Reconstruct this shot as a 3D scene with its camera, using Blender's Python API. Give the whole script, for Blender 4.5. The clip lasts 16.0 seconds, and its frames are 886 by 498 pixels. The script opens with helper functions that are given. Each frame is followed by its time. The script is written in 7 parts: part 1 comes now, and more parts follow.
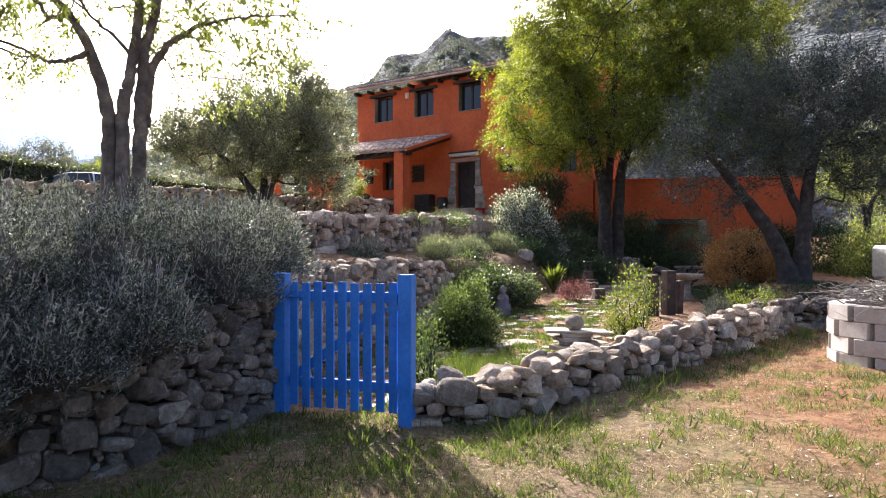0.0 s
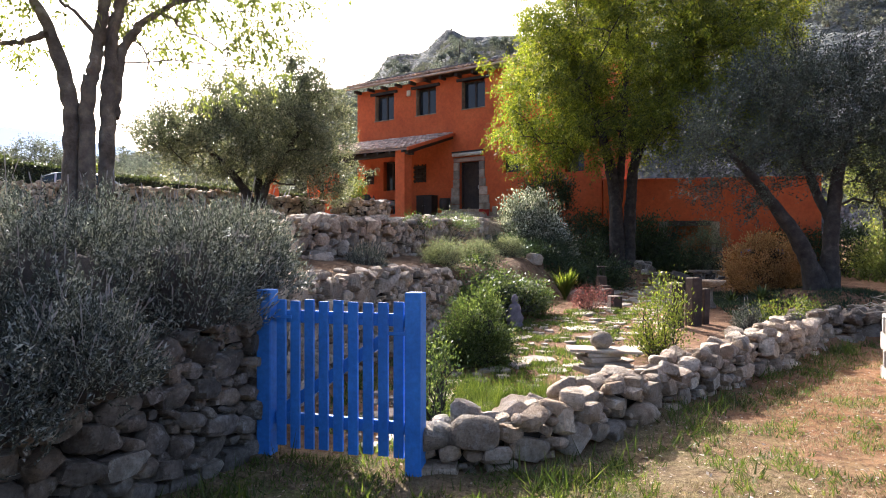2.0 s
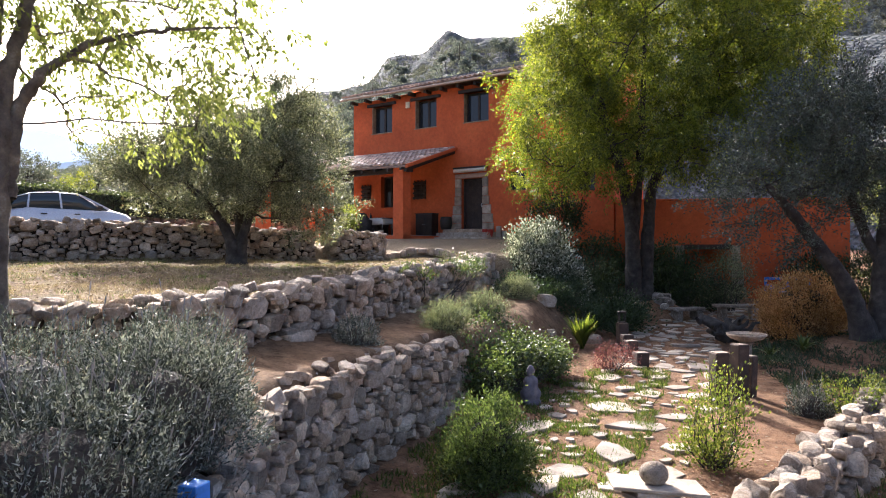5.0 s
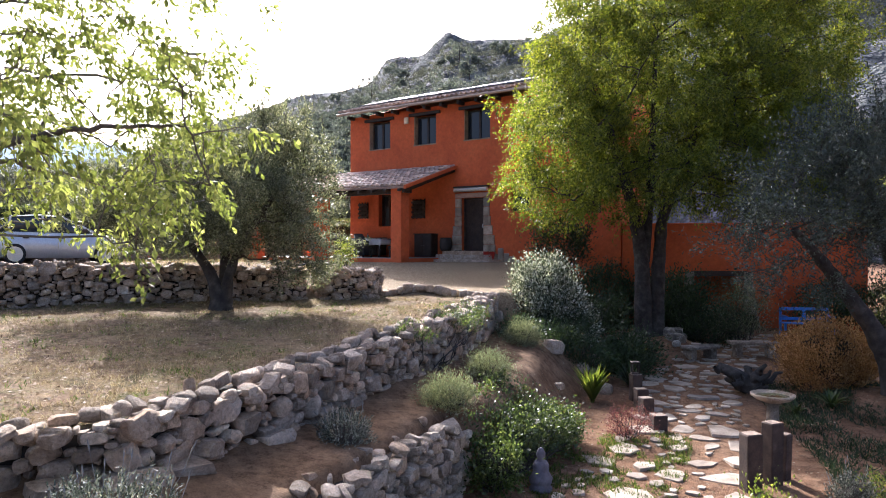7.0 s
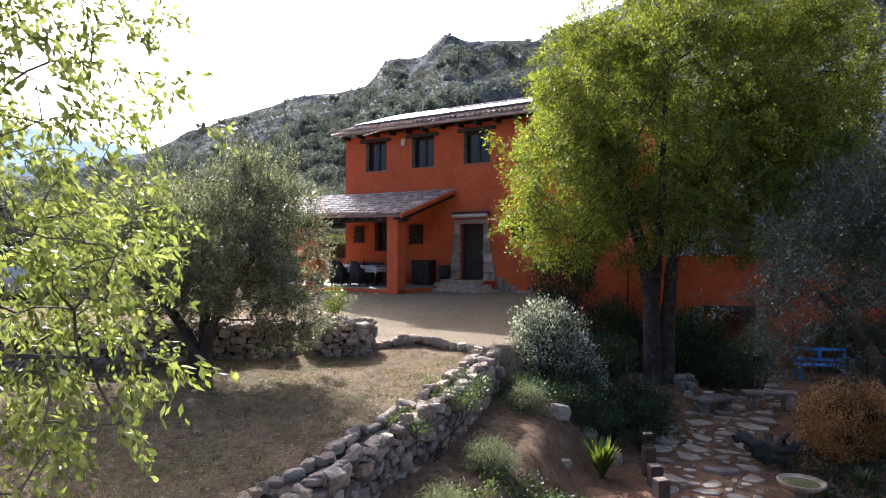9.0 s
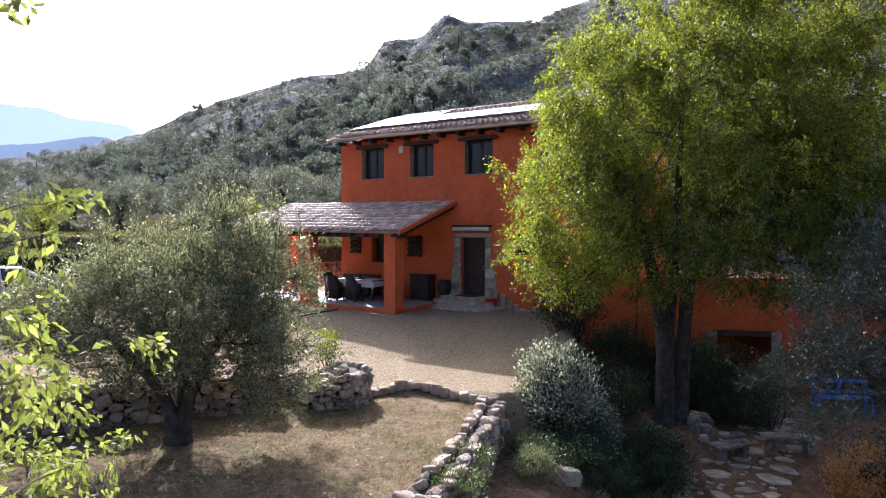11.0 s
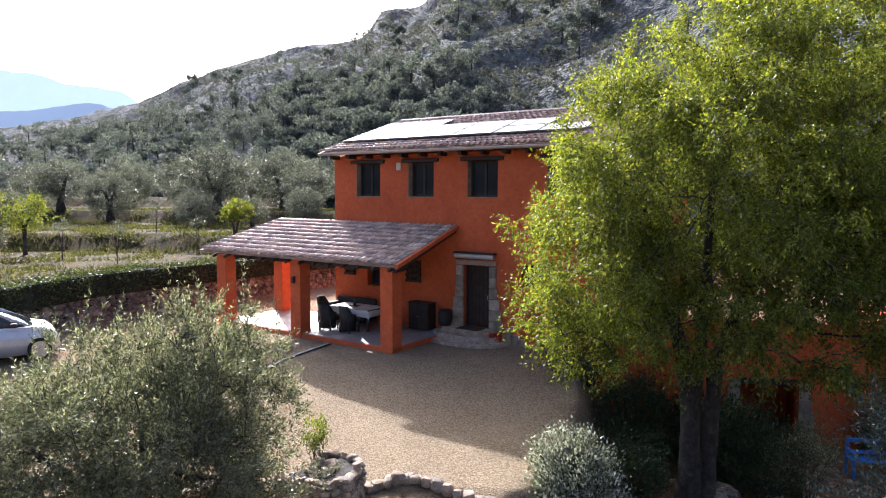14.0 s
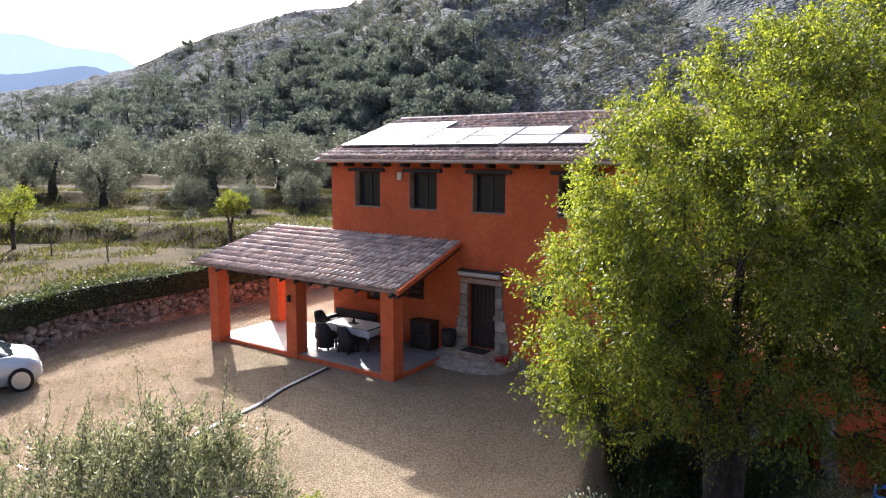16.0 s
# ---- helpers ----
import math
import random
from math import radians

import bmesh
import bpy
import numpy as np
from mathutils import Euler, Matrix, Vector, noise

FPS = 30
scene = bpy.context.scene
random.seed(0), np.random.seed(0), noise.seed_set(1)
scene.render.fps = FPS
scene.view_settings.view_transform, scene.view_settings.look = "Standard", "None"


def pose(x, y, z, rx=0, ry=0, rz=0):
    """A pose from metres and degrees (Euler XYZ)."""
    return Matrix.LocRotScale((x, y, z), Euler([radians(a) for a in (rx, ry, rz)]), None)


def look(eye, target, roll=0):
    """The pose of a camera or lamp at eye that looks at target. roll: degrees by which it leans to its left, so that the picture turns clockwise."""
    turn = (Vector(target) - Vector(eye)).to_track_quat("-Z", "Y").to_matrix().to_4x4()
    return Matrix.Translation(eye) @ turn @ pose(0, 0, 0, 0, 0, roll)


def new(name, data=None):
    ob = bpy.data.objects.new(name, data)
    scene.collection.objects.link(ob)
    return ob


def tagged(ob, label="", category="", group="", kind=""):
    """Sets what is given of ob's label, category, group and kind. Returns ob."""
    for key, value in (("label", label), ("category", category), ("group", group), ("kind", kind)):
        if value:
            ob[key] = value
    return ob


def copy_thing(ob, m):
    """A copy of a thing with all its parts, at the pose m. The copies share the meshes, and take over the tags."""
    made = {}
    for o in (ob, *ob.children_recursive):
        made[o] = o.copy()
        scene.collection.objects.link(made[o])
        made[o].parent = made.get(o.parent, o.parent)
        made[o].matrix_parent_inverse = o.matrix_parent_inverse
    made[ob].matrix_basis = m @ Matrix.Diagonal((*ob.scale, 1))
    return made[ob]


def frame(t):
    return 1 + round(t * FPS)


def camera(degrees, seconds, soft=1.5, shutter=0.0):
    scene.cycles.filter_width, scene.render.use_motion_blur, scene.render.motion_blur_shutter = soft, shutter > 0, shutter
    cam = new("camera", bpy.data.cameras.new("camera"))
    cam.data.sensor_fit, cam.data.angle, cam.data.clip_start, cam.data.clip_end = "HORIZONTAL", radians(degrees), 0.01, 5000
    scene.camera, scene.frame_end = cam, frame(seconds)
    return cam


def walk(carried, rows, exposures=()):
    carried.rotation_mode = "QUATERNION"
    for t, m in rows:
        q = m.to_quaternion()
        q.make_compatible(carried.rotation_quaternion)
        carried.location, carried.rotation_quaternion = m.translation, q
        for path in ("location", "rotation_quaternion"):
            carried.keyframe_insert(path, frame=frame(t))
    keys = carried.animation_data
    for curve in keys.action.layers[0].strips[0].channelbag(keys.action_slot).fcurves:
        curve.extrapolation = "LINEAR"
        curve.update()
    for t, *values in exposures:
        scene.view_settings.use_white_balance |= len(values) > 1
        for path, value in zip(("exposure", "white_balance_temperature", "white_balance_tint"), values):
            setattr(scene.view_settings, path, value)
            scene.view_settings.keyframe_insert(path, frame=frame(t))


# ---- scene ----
cam = camera(67.9, 16.0, soft=1.0)
METRES, EYE, TILT, LEAN, TURN = 12.0, 1.477, 0.0, 0.0, 0.0
ROWS = [
    (0.0, 0.0, 0.0, 0.0, -0.0, 0.0, 0.0),
    (0.5, -0.0029, 0.018, 0.0015, 0.0, 0.02, -0.01),
    (1.0, -0.0051, 0.0367, 0.0041, 0.02, 0.02, -0.02),
    (1.5, -0.0065, 0.0562, 0.0063, 0.02, 0.04, -0.01),
    (2.0, -0.0089, 0.0753, 0.0071, 0.03, 0.04, -0.0),
    (2.5, -0.0097, 0.0981, 0.0112, 0.02, 0.05, -0.03),
    (3.0, -0.0106, 0.1216, 0.0216, 0.02, 0.04, -0.02),
    (3.5, -0.011, 0.1444, 0.0344, 0.02, 0.04, -0.0),
    (4.0, -0.0119, 0.166, 0.0488, 0.02, 0.03, -0.0),
    (6.5, -0.0148, 0.2692, 0.1345, -0.07, 0.03, -0.09),
    (7.0, -0.0148, 0.2881, 0.1535, -0.07, 0.03, -0.1),
    (7.5, -0.0143, 0.3082, 0.1761, -0.09, 0.03, -0.1),
    (8.0, -0.0136, 0.3286, 0.1999, -0.11, 0.04, -0.09),
    (8.5, -0.0128, 0.3482, 0.2237, -0.1, 0.06, -0.06),
    (9.0, -0.0113, 0.3692, 0.2477, -0.12, -0.12, -0.09),
    (9.5, -0.0102, 0.3908, 0.2724, -0.14, -0.55, -0.1),
    (12.0, -0.0159, 0.5067, 0.4059, -0.25, -2.76, -0.19),
    (12.5, -0.0158, 0.5307, 0.4314, -0.27, -3.2, -0.21),
    (13.0, -0.0154, 0.5569, 0.4593, -0.28, -3.67, -0.23),
    (13.5, -0.0165, 0.5832, 0.4877, -0.28, -4.19, -0.22),
    (14.0, -0.0187, 0.6097, 0.5183, -0.28, -4.73, -0.2),
    (14.5, -0.0214, 0.6379, 0.5497, -0.29, -5.31, -0.22),
    (15.0, -0.0251, 0.6653, 0.5821, -0.3, -6.11, -0.23),
    (15.5, -0.0277, 0.6943, 0.616, -0.3, -6.94, -0.24),
    (16.0, -0.0284, 0.725, 0.6495, -0.28, -7.8, -0.26),
]
walk(cam, [(t, pose(0, 0, EYE, TILT, LEAN, TURN) @ pose(METRES * x, METRES * y, METRES * z, 90 + pitch, roll, yaw)) for t, x, y, z, yaw, pitch, roll in ROWS],
     exposures=[(0, 1.55, 5900, 15), (1, 1.47, 6000, 14), (3.5, 1.52, 6000, 14), (7, 1.36, 5600, 17), (9, 1.08, 5500, 15), (12.5, 1.15, 5450, 18), (16, 1.19, 5700, 15)])

# ---- sun and sky ----
SUN_AZIMUTH, SUN_HEIGHT = -20.0, 32.5      # degrees from +y towards +x, degrees above the horizon
world = bpy.data.worlds.new("sky")
scene.world = world
world.use_nodes = True
wn = world.node_tree
sky = wn.nodes.new("ShaderNodeTexSky")
sky.sky_type = 'NISHITA'
sky.sun_disc = False
sky.sun_elevation = radians(SUN_HEIGHT)
sky.sun_rotation = radians(SUN_AZIMUTH)
sky.air_density, sky.dust_density, sky.ozone_density = 0.7, 7.0, 0.6
wn.nodes["Background"].inputs["Strength"].default_value = 0.15
wn.links.new(sky.outputs[0], wn.nodes["Background"].inputs["Color"])
sun = new("sun", bpy.data.lights.new("sun", "SUN"))
sun.data.energy, sun.data.angle, sun.data.color = 4.9, radians(0.6), (1.0, 0.93, 0.82)
sa, sh = radians(SUN_AZIMUTH), radians(SUN_HEIGHT)
sun.matrix_world = look((100 * math.sin(sa) * math.cos(sh), 100 * math.cos(sa) * math.cos(sh), 100 * math.sin(sh)), (0, 0, 0))

# ---- materials ----


def ramp(nt, fac, stops):
    r = nt.nodes.new("ShaderNodeValToRGB")
    el = r.color_ramp.elements
    while len(el) < len(stops):
        el.new(0.5)
    for e, (p, c) in zip(el, stops):
        e.position, e.color = p, (*c, 1)
    nt.links.new(fac, r.inputs[0])
    return r.outputs[0]


def noise_of(nt, scale, detail=6.0, rough=0.6, coords=None):
    n = nt.nodes.new("ShaderNodeTexNoise")
    n.inputs["Scale"].default_value, n.inputs["Detail"].default_value, n.inputs["Roughness"].default_value = scale, detail, rough
    if coords is not None:
        nt.links.new(coords, n.inputs["Vector"])
    return n.outputs["Fac"]


def mix(nt, fac, a, b, kind='MIX'):
    m = nt.nodes.new("ShaderNodeMix")
    m.data_type, m.blend_type = 'RGBA', kind
    for value, socket in ((fac, m.inputs[0]), (a, m.inputs[6]), (b, m.inputs[7])):
        if isinstance(value, bpy.types.NodeSocket):
            nt.links.new(value, socket)
        elif isinstance(value, (int, float)):
            socket.default_value = value
        else:
            socket.default_value = (*value, 1)
    return m.outputs[2]


def bumped(nt, bsdf, heights, dist):
    b = nt.nodes.new("ShaderNodeBump")
    b.inputs["Distance"].default_value = dist
    b.inputs["Strength"].default_value = 0.9
    nt.links.new(heights, b.inputs["Height"])
    nt.links.new(b.outputs[0], bsdf.inputs["Normal"])


def material(name):
    m = bpy.data.materials.new(name)
    m.use_nodes = True
    nt = m.node_tree
    geo = nt.nodes.new("ShaderNodeNewGeometry")
    tex = nt.nodes.new("ShaderNodeTexCoord")
    return m, nt, nt.nodes["Principled BSDF"], geo, tex


def surface(name, stops, scale, rough=0.85, bump=0.01, bump_scale=None, metal=0.0, spread=0.0, world_space=True, fine=None):
    """Coloured by noise at two scales; spread: how much single objects and islands differ in brightness."""
    m, nt, bsdf, geo, tex = material(name)
    co = geo.outputs["Position"] if world_space else tex.outputs["Object"]
    big = noise_of(nt, scale, 5, 0.6, co)
    col = ramp(nt, big, stops)
    small = noise_of(nt, fine or scale * 9, 4, 0.7, co)
    col = mix(nt, 0.55, col, ramp(nt, small, [(0.25, (0.55, 0.55, 0.55)), (0.75, (1.2, 1.2, 1.2))]), 'MULTIPLY')
    if spread:
        info = nt.nodes.new("ShaderNodeObjectInfo")
        add = nt.nodes.new("ShaderNodeMath")
        add.operation = 'ADD'
        nt.links.new(info.outputs["Random"], add.inputs[0])
        nt.links.new(geo.outputs["Random Per Island"], add.inputs[1])
        fr = nt.nodes.new("ShaderNodeMath")
        fr.operation = 'FRACT'
        nt.links.new(add.outputs[0], fr.inputs[0])
        col = mix(nt, 1.0, col, ramp(nt, fr.outputs[0], [(0.0, (1 - spread,) * 3), (0.5, (1.0, 0.97, 0.93)), (1.0, (1 + spread, 1 + spread * 0.9, 1 + spread * 0.75))]), 'MULTIPLY')
    nt.links.new(col, bsdf.inputs["Base Color"])
    bsdf.inputs["Roughness"].default_value = rough
    bsdf.inputs["Metallic"].default_value = metal
    if bump:
        bumped(nt, bsdf, noise_of(nt, bump_scale or scale * 6, 6, 0.65, co), bump)
    return m


def foliage(name, dark, mid, light, gloss=0.45, through_light=0.5, glow=None):
    """Leaves: coloured leaf by leaf, glossy above, letting light through."""
    m, nt, bsdf, geo, tex = material(name)
    col = ramp(nt, geo.outputs["Random Per Island"], [(0.0, dark), (0.55, mid), (1.0, light)])
    patch = ramp(nt, noise_of(nt, 1.6, 3, 0.5, geo.outputs["Position"]), [(0.3, (0.7, 0.7, 0.7)), (0.7, (1.25, 1.25, 1.25))])
    col = mix(nt, 1.0, col, patch, 'MULTIPLY')
    nt.links.new(col, bsdf.inputs["Base Color"])
    bsdf.inputs["Roughness"].default_value = gloss
    tl = nt.nodes.new("ShaderNodeBsdfTranslucent")
    nt.links.new(mix(nt, 1.0, col, glow or (1.5, 1.5, 0.8), 'MULTIPLY'), tl.inputs["Color"])
    mx = nt.nodes.new("ShaderNodeMixShader")
    mx.inputs[0].default_value = through_light
    nt.links.new(bsdf.outputs[0], mx.inputs[1])
    nt.links.new(tl.outputs[0], mx.inputs[2])
    nt.links.new(mx.outputs[0], nt.nodes["Material Output"].inputs["Surface"])
    return m


def plain(name, colour, rough=0.5, metal=0.0, scale=8.0, vary=0.2, bump=0.002):
    lo, hi = tuple(c * (1 - vary) for c in colour), tuple(min(1, c * (1 + vary)) for c in colour)
    return surface(name, [(0.3, lo), (0.7, hi)], scale, rough, bump, metal=metal)


def stone_surface(name, stops, spread):
    """Weathered limestone: mottled, with pale lichen spots and dark pits, differing stone by stone."""
    m, nt, bsdf, geo, tex = material(name)
    co = geo.outputs["Position"]
    col = ramp(nt, noise_of(nt, 3.5, 6, 0.65, co), stops)
    col = mix(nt, 0.75, col, ramp(nt, noise_of(nt, 26, 5, 0.75, co), [(0.3, (0.5, 0.48, 0.46)), (0.52, (0.97, 0.97, 0.97)), (0.75, (1.4, 1.38, 1.35))]), 'MULTIPLY')
    spots = ramp(nt, noise_of(nt, 11, 5, 0.7, co), [(0.55, (0, 0, 0)), (0.66, (0.6, 0.6, 0.6))])
    col = mix(nt, spots, col, (0.62, 0.58, 0.52))
    info = nt.nodes.new("ShaderNodeObjectInfo")
    add = nt.nodes.new("ShaderNodeMath")
    add.operation = 'ADD'
    nt.links.new(info.outputs["Random"], add.inputs[0])
    nt.links.new(geo.outputs["Random Per Island"], add.inputs[1])
    fr = nt.nodes.new("ShaderNodeMath")
    fr.operation = 'FRACT'
    nt.links.new(add.outputs[0], fr.inputs[0])
    col = mix(nt, 1.0, col, ramp(nt, fr.outputs[0], [(0.0, (1 - spread,) * 3), (0.35, (0.95, 0.93, 0.92)), (0.6, (1.1, 0.98, 0.86)), (0.8, (1.0, 1.0, 1.02)), (1.0, (1 + spread, 1 + spread, 1 + spread * 0.9))]), 'MULTIPLY')
    nt.links.new(col, bsdf.inputs["Base Color"])
    bsdf.inputs["Roughness"].default_value = 0.92
    bsdf.inputs["Specular IOR Level"].default_value = 0.25
    pits = ramp(nt, noise_of(nt, 48, 6, 0.8, co), [(0.3, (0.42, 0.40, 0.38)), (0.46, (1, 1, 1)), (0.62, (1.05, 1.04, 1.0)), (0.75, (1.45, 1.4, 1.32))])
    nt.links.new(mix(nt, 0.8, col, pits, 'MULTIPLY'), bsdf.inputs["Base Color"])
    bumped(nt, bsdf, mix(nt, 0.35, noise_of(nt, 9, 9, 0.8, co), noise_of(nt, 40, 6, 0.8, co)), 0.10)
    return m


STONE = stone_surface("limestone", [(0.25, (0.23, 0.165, 0.12)), (0.5, (0.55, 0.45, 0.355)), (0.72, (0.78, 0.69, 0.58))], 0.5)
# Darker limestone for walls and stones in shade: the shade is in its colour.
STONE_DARK = stone_surface("shade_dark_limestone", [(0.25, (0.10, 0.085, 0.07)), (0.5, (0.27, 0.235, 0.195)), (0.72, (0.5, 0.46, 0.40))], 0.45)
STONE_WARM = stone_surface("tan_limestone", [(0.25, (0.22, 0.155, 0.11)), (0.5, (0.47, 0.385, 0.30)), (0.75, (0.72, 0.65, 0.56))], 0.42)
FLAG = surface("flagstone", [(0.25, (0.19, 0.148, 0.11)), (0.5, (0.36, 0.30, 0.235)), (0.75, (0.54, 0.475, 0.395))], 3.5, 0.85, 0.015, 14, spread=0.3)
# Near-black: shade of wall gaps and lavender put in colour; also soil, floors.
CORE = surface("soil_and_gap_shade", [(0.3, (0.03, 0.025, 0.02)), (0.7, (0.07, 0.055, 0.045))], 6, 0.95, 0.02)
STUCCO = surface("orange_render", [(0.25, (0.50, 0.092, 0.026)), (0.5, (0.60, 0.122, 0.034)), (0.78, (0.69, 0.16, 0.05))], 0.9, 0.9, 0.004, 30, fine=7)
TILE = surface("clay_tile", [(0.25, (0.38, 0.235, 0.175)), (0.5, (0.6, 0.44, 0.35)), (0.75, (0.8, 0.69, 0.6))], 3.0, 0.36, 0.003, 30, spread=0.4)
# Channels between cover tiles: their shade is put into this darker colour.
TILE_LOW = surface("shade_dark_channel_tile", [(0.25, (0.14, 0.085, 0.06)), (0.5, (0.26, 0.17, 0.125)), (0.75, (0.38, 0.28, 0.22))], 3.0, 0.8, 0.003, 30)
DARK_WOOD = surface("dark_stained_wood", [(0.3, (0.018, 0.011, 0.008)), (0.7, (0.05, 0.032, 0.022))], 5, 0.6, 0.003)
TIMBER = surface("weathered_sleeper", [(0.3, (0.03, 0.019, 0.014)), (0.6, (0.075, 0.047, 0.034)), (0.8, (0.14, 0.1, 0.08))], 6, 0.85, 0.01, spread=0.2)
BLUE = surface("blue_paint", [(0.3, (0.03, 0.17, 0.56)), (0.7, (0.05, 0.23, 0.68))], 3.0, 0.42, 0.0015, 40, spread=0.08, fine=25)
BARK = surface("grey_bark", [(0.3, (0.06, 0.05, 0.04)), (0.5, (0.14, 0.12, 0.10)), (0.62, (0.2, 0.17, 0.13)), (0.75, (0.36, 0.34, 0.3))], 7, 0.95, 0.03, 22)
BARK_DARK = surface("olive_and_shaded_bark", [(0.3, (0.025, 0.021, 0.018)), (0.55, (0.062, 0.053, 0.045)), (0.75, (0.125, 0.108, 0.09))], 6, 0.95, 0.03, 18)
LEAF_TREE = foliage("fresh_green_leaf", (0.055, 0.078, 0.016), (0.122, 0.158, 0.028), (0.235, 0.262, 0.05), 0.5, 0.56, (1.9, 1.75, 0.55))
LEAF_SPRING = foliage("yellow_green_leaf", (0.10, 0.125, 0.03), (0.18, 0.21, 0.06), (0.31, 0.33, 0.12), 0.5, 0.5, (1.5, 1.5, 0.9))
LEAF_OLIVE = foliage("olive_leaf", (0.06, 0.07, 0.042), (0.125, 0.14, 0.09), (0.32, 0.335, 0.25), 0.32, 0.42, (1.5, 1.45, 0.85))
LEAF_DARK = foliage("dark_olive_leaf", (0.026, 0.036, 0.028), (0.056, 0.072, 0.055), (0.125, 0.15, 0.122), 0.4, 0.26, (1.2, 1.25, 0.8))
LEAF_LAV = foliage("lavender_leaf", (0.025, 0.032, 0.025), (0.09, 0.103, 0.084), (0.44, 0.45, 0.40), 0.6, 0.2, (1.2, 1.2, 0.8))
LEAF_SILVER = foliage("silver_shrub_leaf", (0.12, 0.138, 0.085), (0.205, 0.225, 0.145), (0.34, 0.355, 0.25), 0.6, 0.35, (1.3, 1.3, 0.7))
# The whitest leaves are sun glints on glossy foliage, put into leaf colour.
LEAF_WHITE = foliage("glint_pale_shrub_leaf", (0.04, 0.052, 0.03), (0.24, 0.26, 0.19), (0.82, 0.82, 0.74), 0.22, 0.3, (1.2, 1.2, 0.8))
LEAF_GREEN = foliage("garden_leaf", (0.034, 0.055, 0.016), (0.075, 0.105, 0.032), (0.165, 0.20, 0.075), 0.4, 0.4)
LEAF_YELLOW = foliage("yellow_shrub_leaf", (0.065, 0.095, 0.014), (0.13, 0.165, 0.028), (0.26, 0.27, 0.06), 0.45, 0.45)
LEAF_BROWN = foliage("rust_leaf", (0.26, 0.15, 0.06), (0.48, 0.29, 0.125), (0.68, 0.47, 0.24), 0.6, 0.5, (1.3, 1.15, 0.8))
LEAF_RED = foliage("reddish_leaf", (0.09, 0.03, 0.03), (0.16, 0.06, 0.055), (0.24, 0.12, 0.09), 0.5, 0.4, (1.3, 1.0, 0.9))
# Paler and bluer than pine: the distance haze is put into the colour.
LEAF_PINE = foliage("haze_pale_pine_needles", (0.085, 0.102, 0.098), (0.145, 0.165, 0.158), (0.22, 0.235, 0.222), 0.9, 0.35, (1.2, 1.2, 0.8))
GRASS = foliage("grass_blade", (0.04, 0.062, 0.012), (0.085, 0.12, 0.024), (0.17, 0.20, 0.05), 0.5, 0.45)
STRAW = foliage("dry_grass", (0.15, 0.115, 0.06), (0.27, 0.215, 0.115), (0.42, 0.36, 0.22), 0.7, 0.4, (1.2, 1.1, 0.9))


# ---- mesh helpers ----
def mesh_np(name, verts, faces, mat, smooth=False):
    """One mesh from arrays: verts (n, 3), faces (m, 3 or 4)."""
    me = bpy.data.meshes.new(name)
    verts, faces = np.asarray(verts, dtype=np.float32), np.asarray(faces, dtype=np.int32)
    k = faces.shape[1]
    me.vertices.add(len(verts))
    me.vertices.foreach_set("co", verts.ravel())
    me.loops.add(faces.size)
    me.loops.foreach_set("vertex_index", faces.ravel())
    me.polygons.add(len(faces))
    me.polygons.foreach_set("loop_start", np.arange(0, faces.size, k, dtype=np.int32))
    me.polygons.foreach_set("use_smooth", np.full(len(faces), smooth))
    me.update(calc_edges=True)
    if mat:
        me.materials.append(mat)
    return me


def part(name, bm, mat, parent=None, label="", smooth=False):
    """Links a bmesh, or a finished mesh, as one mesh object."""
    if isinstance(bm, bmesh.types.BMesh):
        me = bpy.data.meshes.new(name)
        bmesh.ops.recalc_face_normals(bm, faces=bm.faces)
        bm.to_mesh(me)
        bm.free()
        me.materials.append(mat)
        for p in me.polygons:
            p.use_smooth = smooth
    else:
        me = bm
    ob = new(name, me)
    if parent is not None:
        ob.parent = parent
    return tagged(ob, label)


def thing(name, m, label, category, group="", kind=""):
    ob = new(name)
    ob.empty_display_size = 0.2
    ob.matrix_world = m
    return tagged(ob, label, category, group, kind)


def box(bm, x0, x1, y0, y1, z0, z1, bevel=0.0, turn=None):
    vs = [bm.verts.new(p) for p in ((x0, y0, z0), (x1, y0, z0), (x1, y1, z0), (x0, y1, z0), (x0, y0, z1), (x1, y0, z1), (x1, y1, z1), (x0, y1, z1))]
    fs = [bm.faces.new([vs[i] for i in f]) for f in ((0, 3, 2, 1), (4, 5, 6, 7), (0, 1, 5, 4), (1, 2, 6, 5), (2, 3, 7, 6), (3, 0, 4, 7))]
    if bevel:
        es = list({e for f in fs for e in f.edges})
        r = bmesh.ops.bevel(bm, geom=es, offset=bevel, segments=1, affect='EDGES')
        vs = list({v for f in r["faces"] for v in f.verts})
    if turn is not None:
        for v in vs:
            v.co = turn @ v.co
    return vs


def boxes(*spans, bevel=0.0):
    bm = bmesh.new()
    for s in spans:
        box(bm, *s, bevel=bevel)
    return bm


def cyl(bm, p, q, r0, r1=None, sides=10):
    p, q = Vector(p), Vector(q)
    r1 = r0 if r1 is None else r1
    m = (q - p).to_track_quat("Z", "Y").to_matrix()
    rings = [[bm.verts.new(c + m @ Vector((r * math.cos(a), r * math.sin(a), 0))) for a in [2 * math.pi * i / sides for i in range(sides)]] for c, r in ((p, r0), (q, r1))]
    for i in range(sides):
        j = (i + 1) % sides
        bm.faces.new((rings[0][i], rings[0][j], rings[1][j], rings[1][i]))
    bm.faces.new(rings[0][::-1])
    bm.faces.new(rings[1])


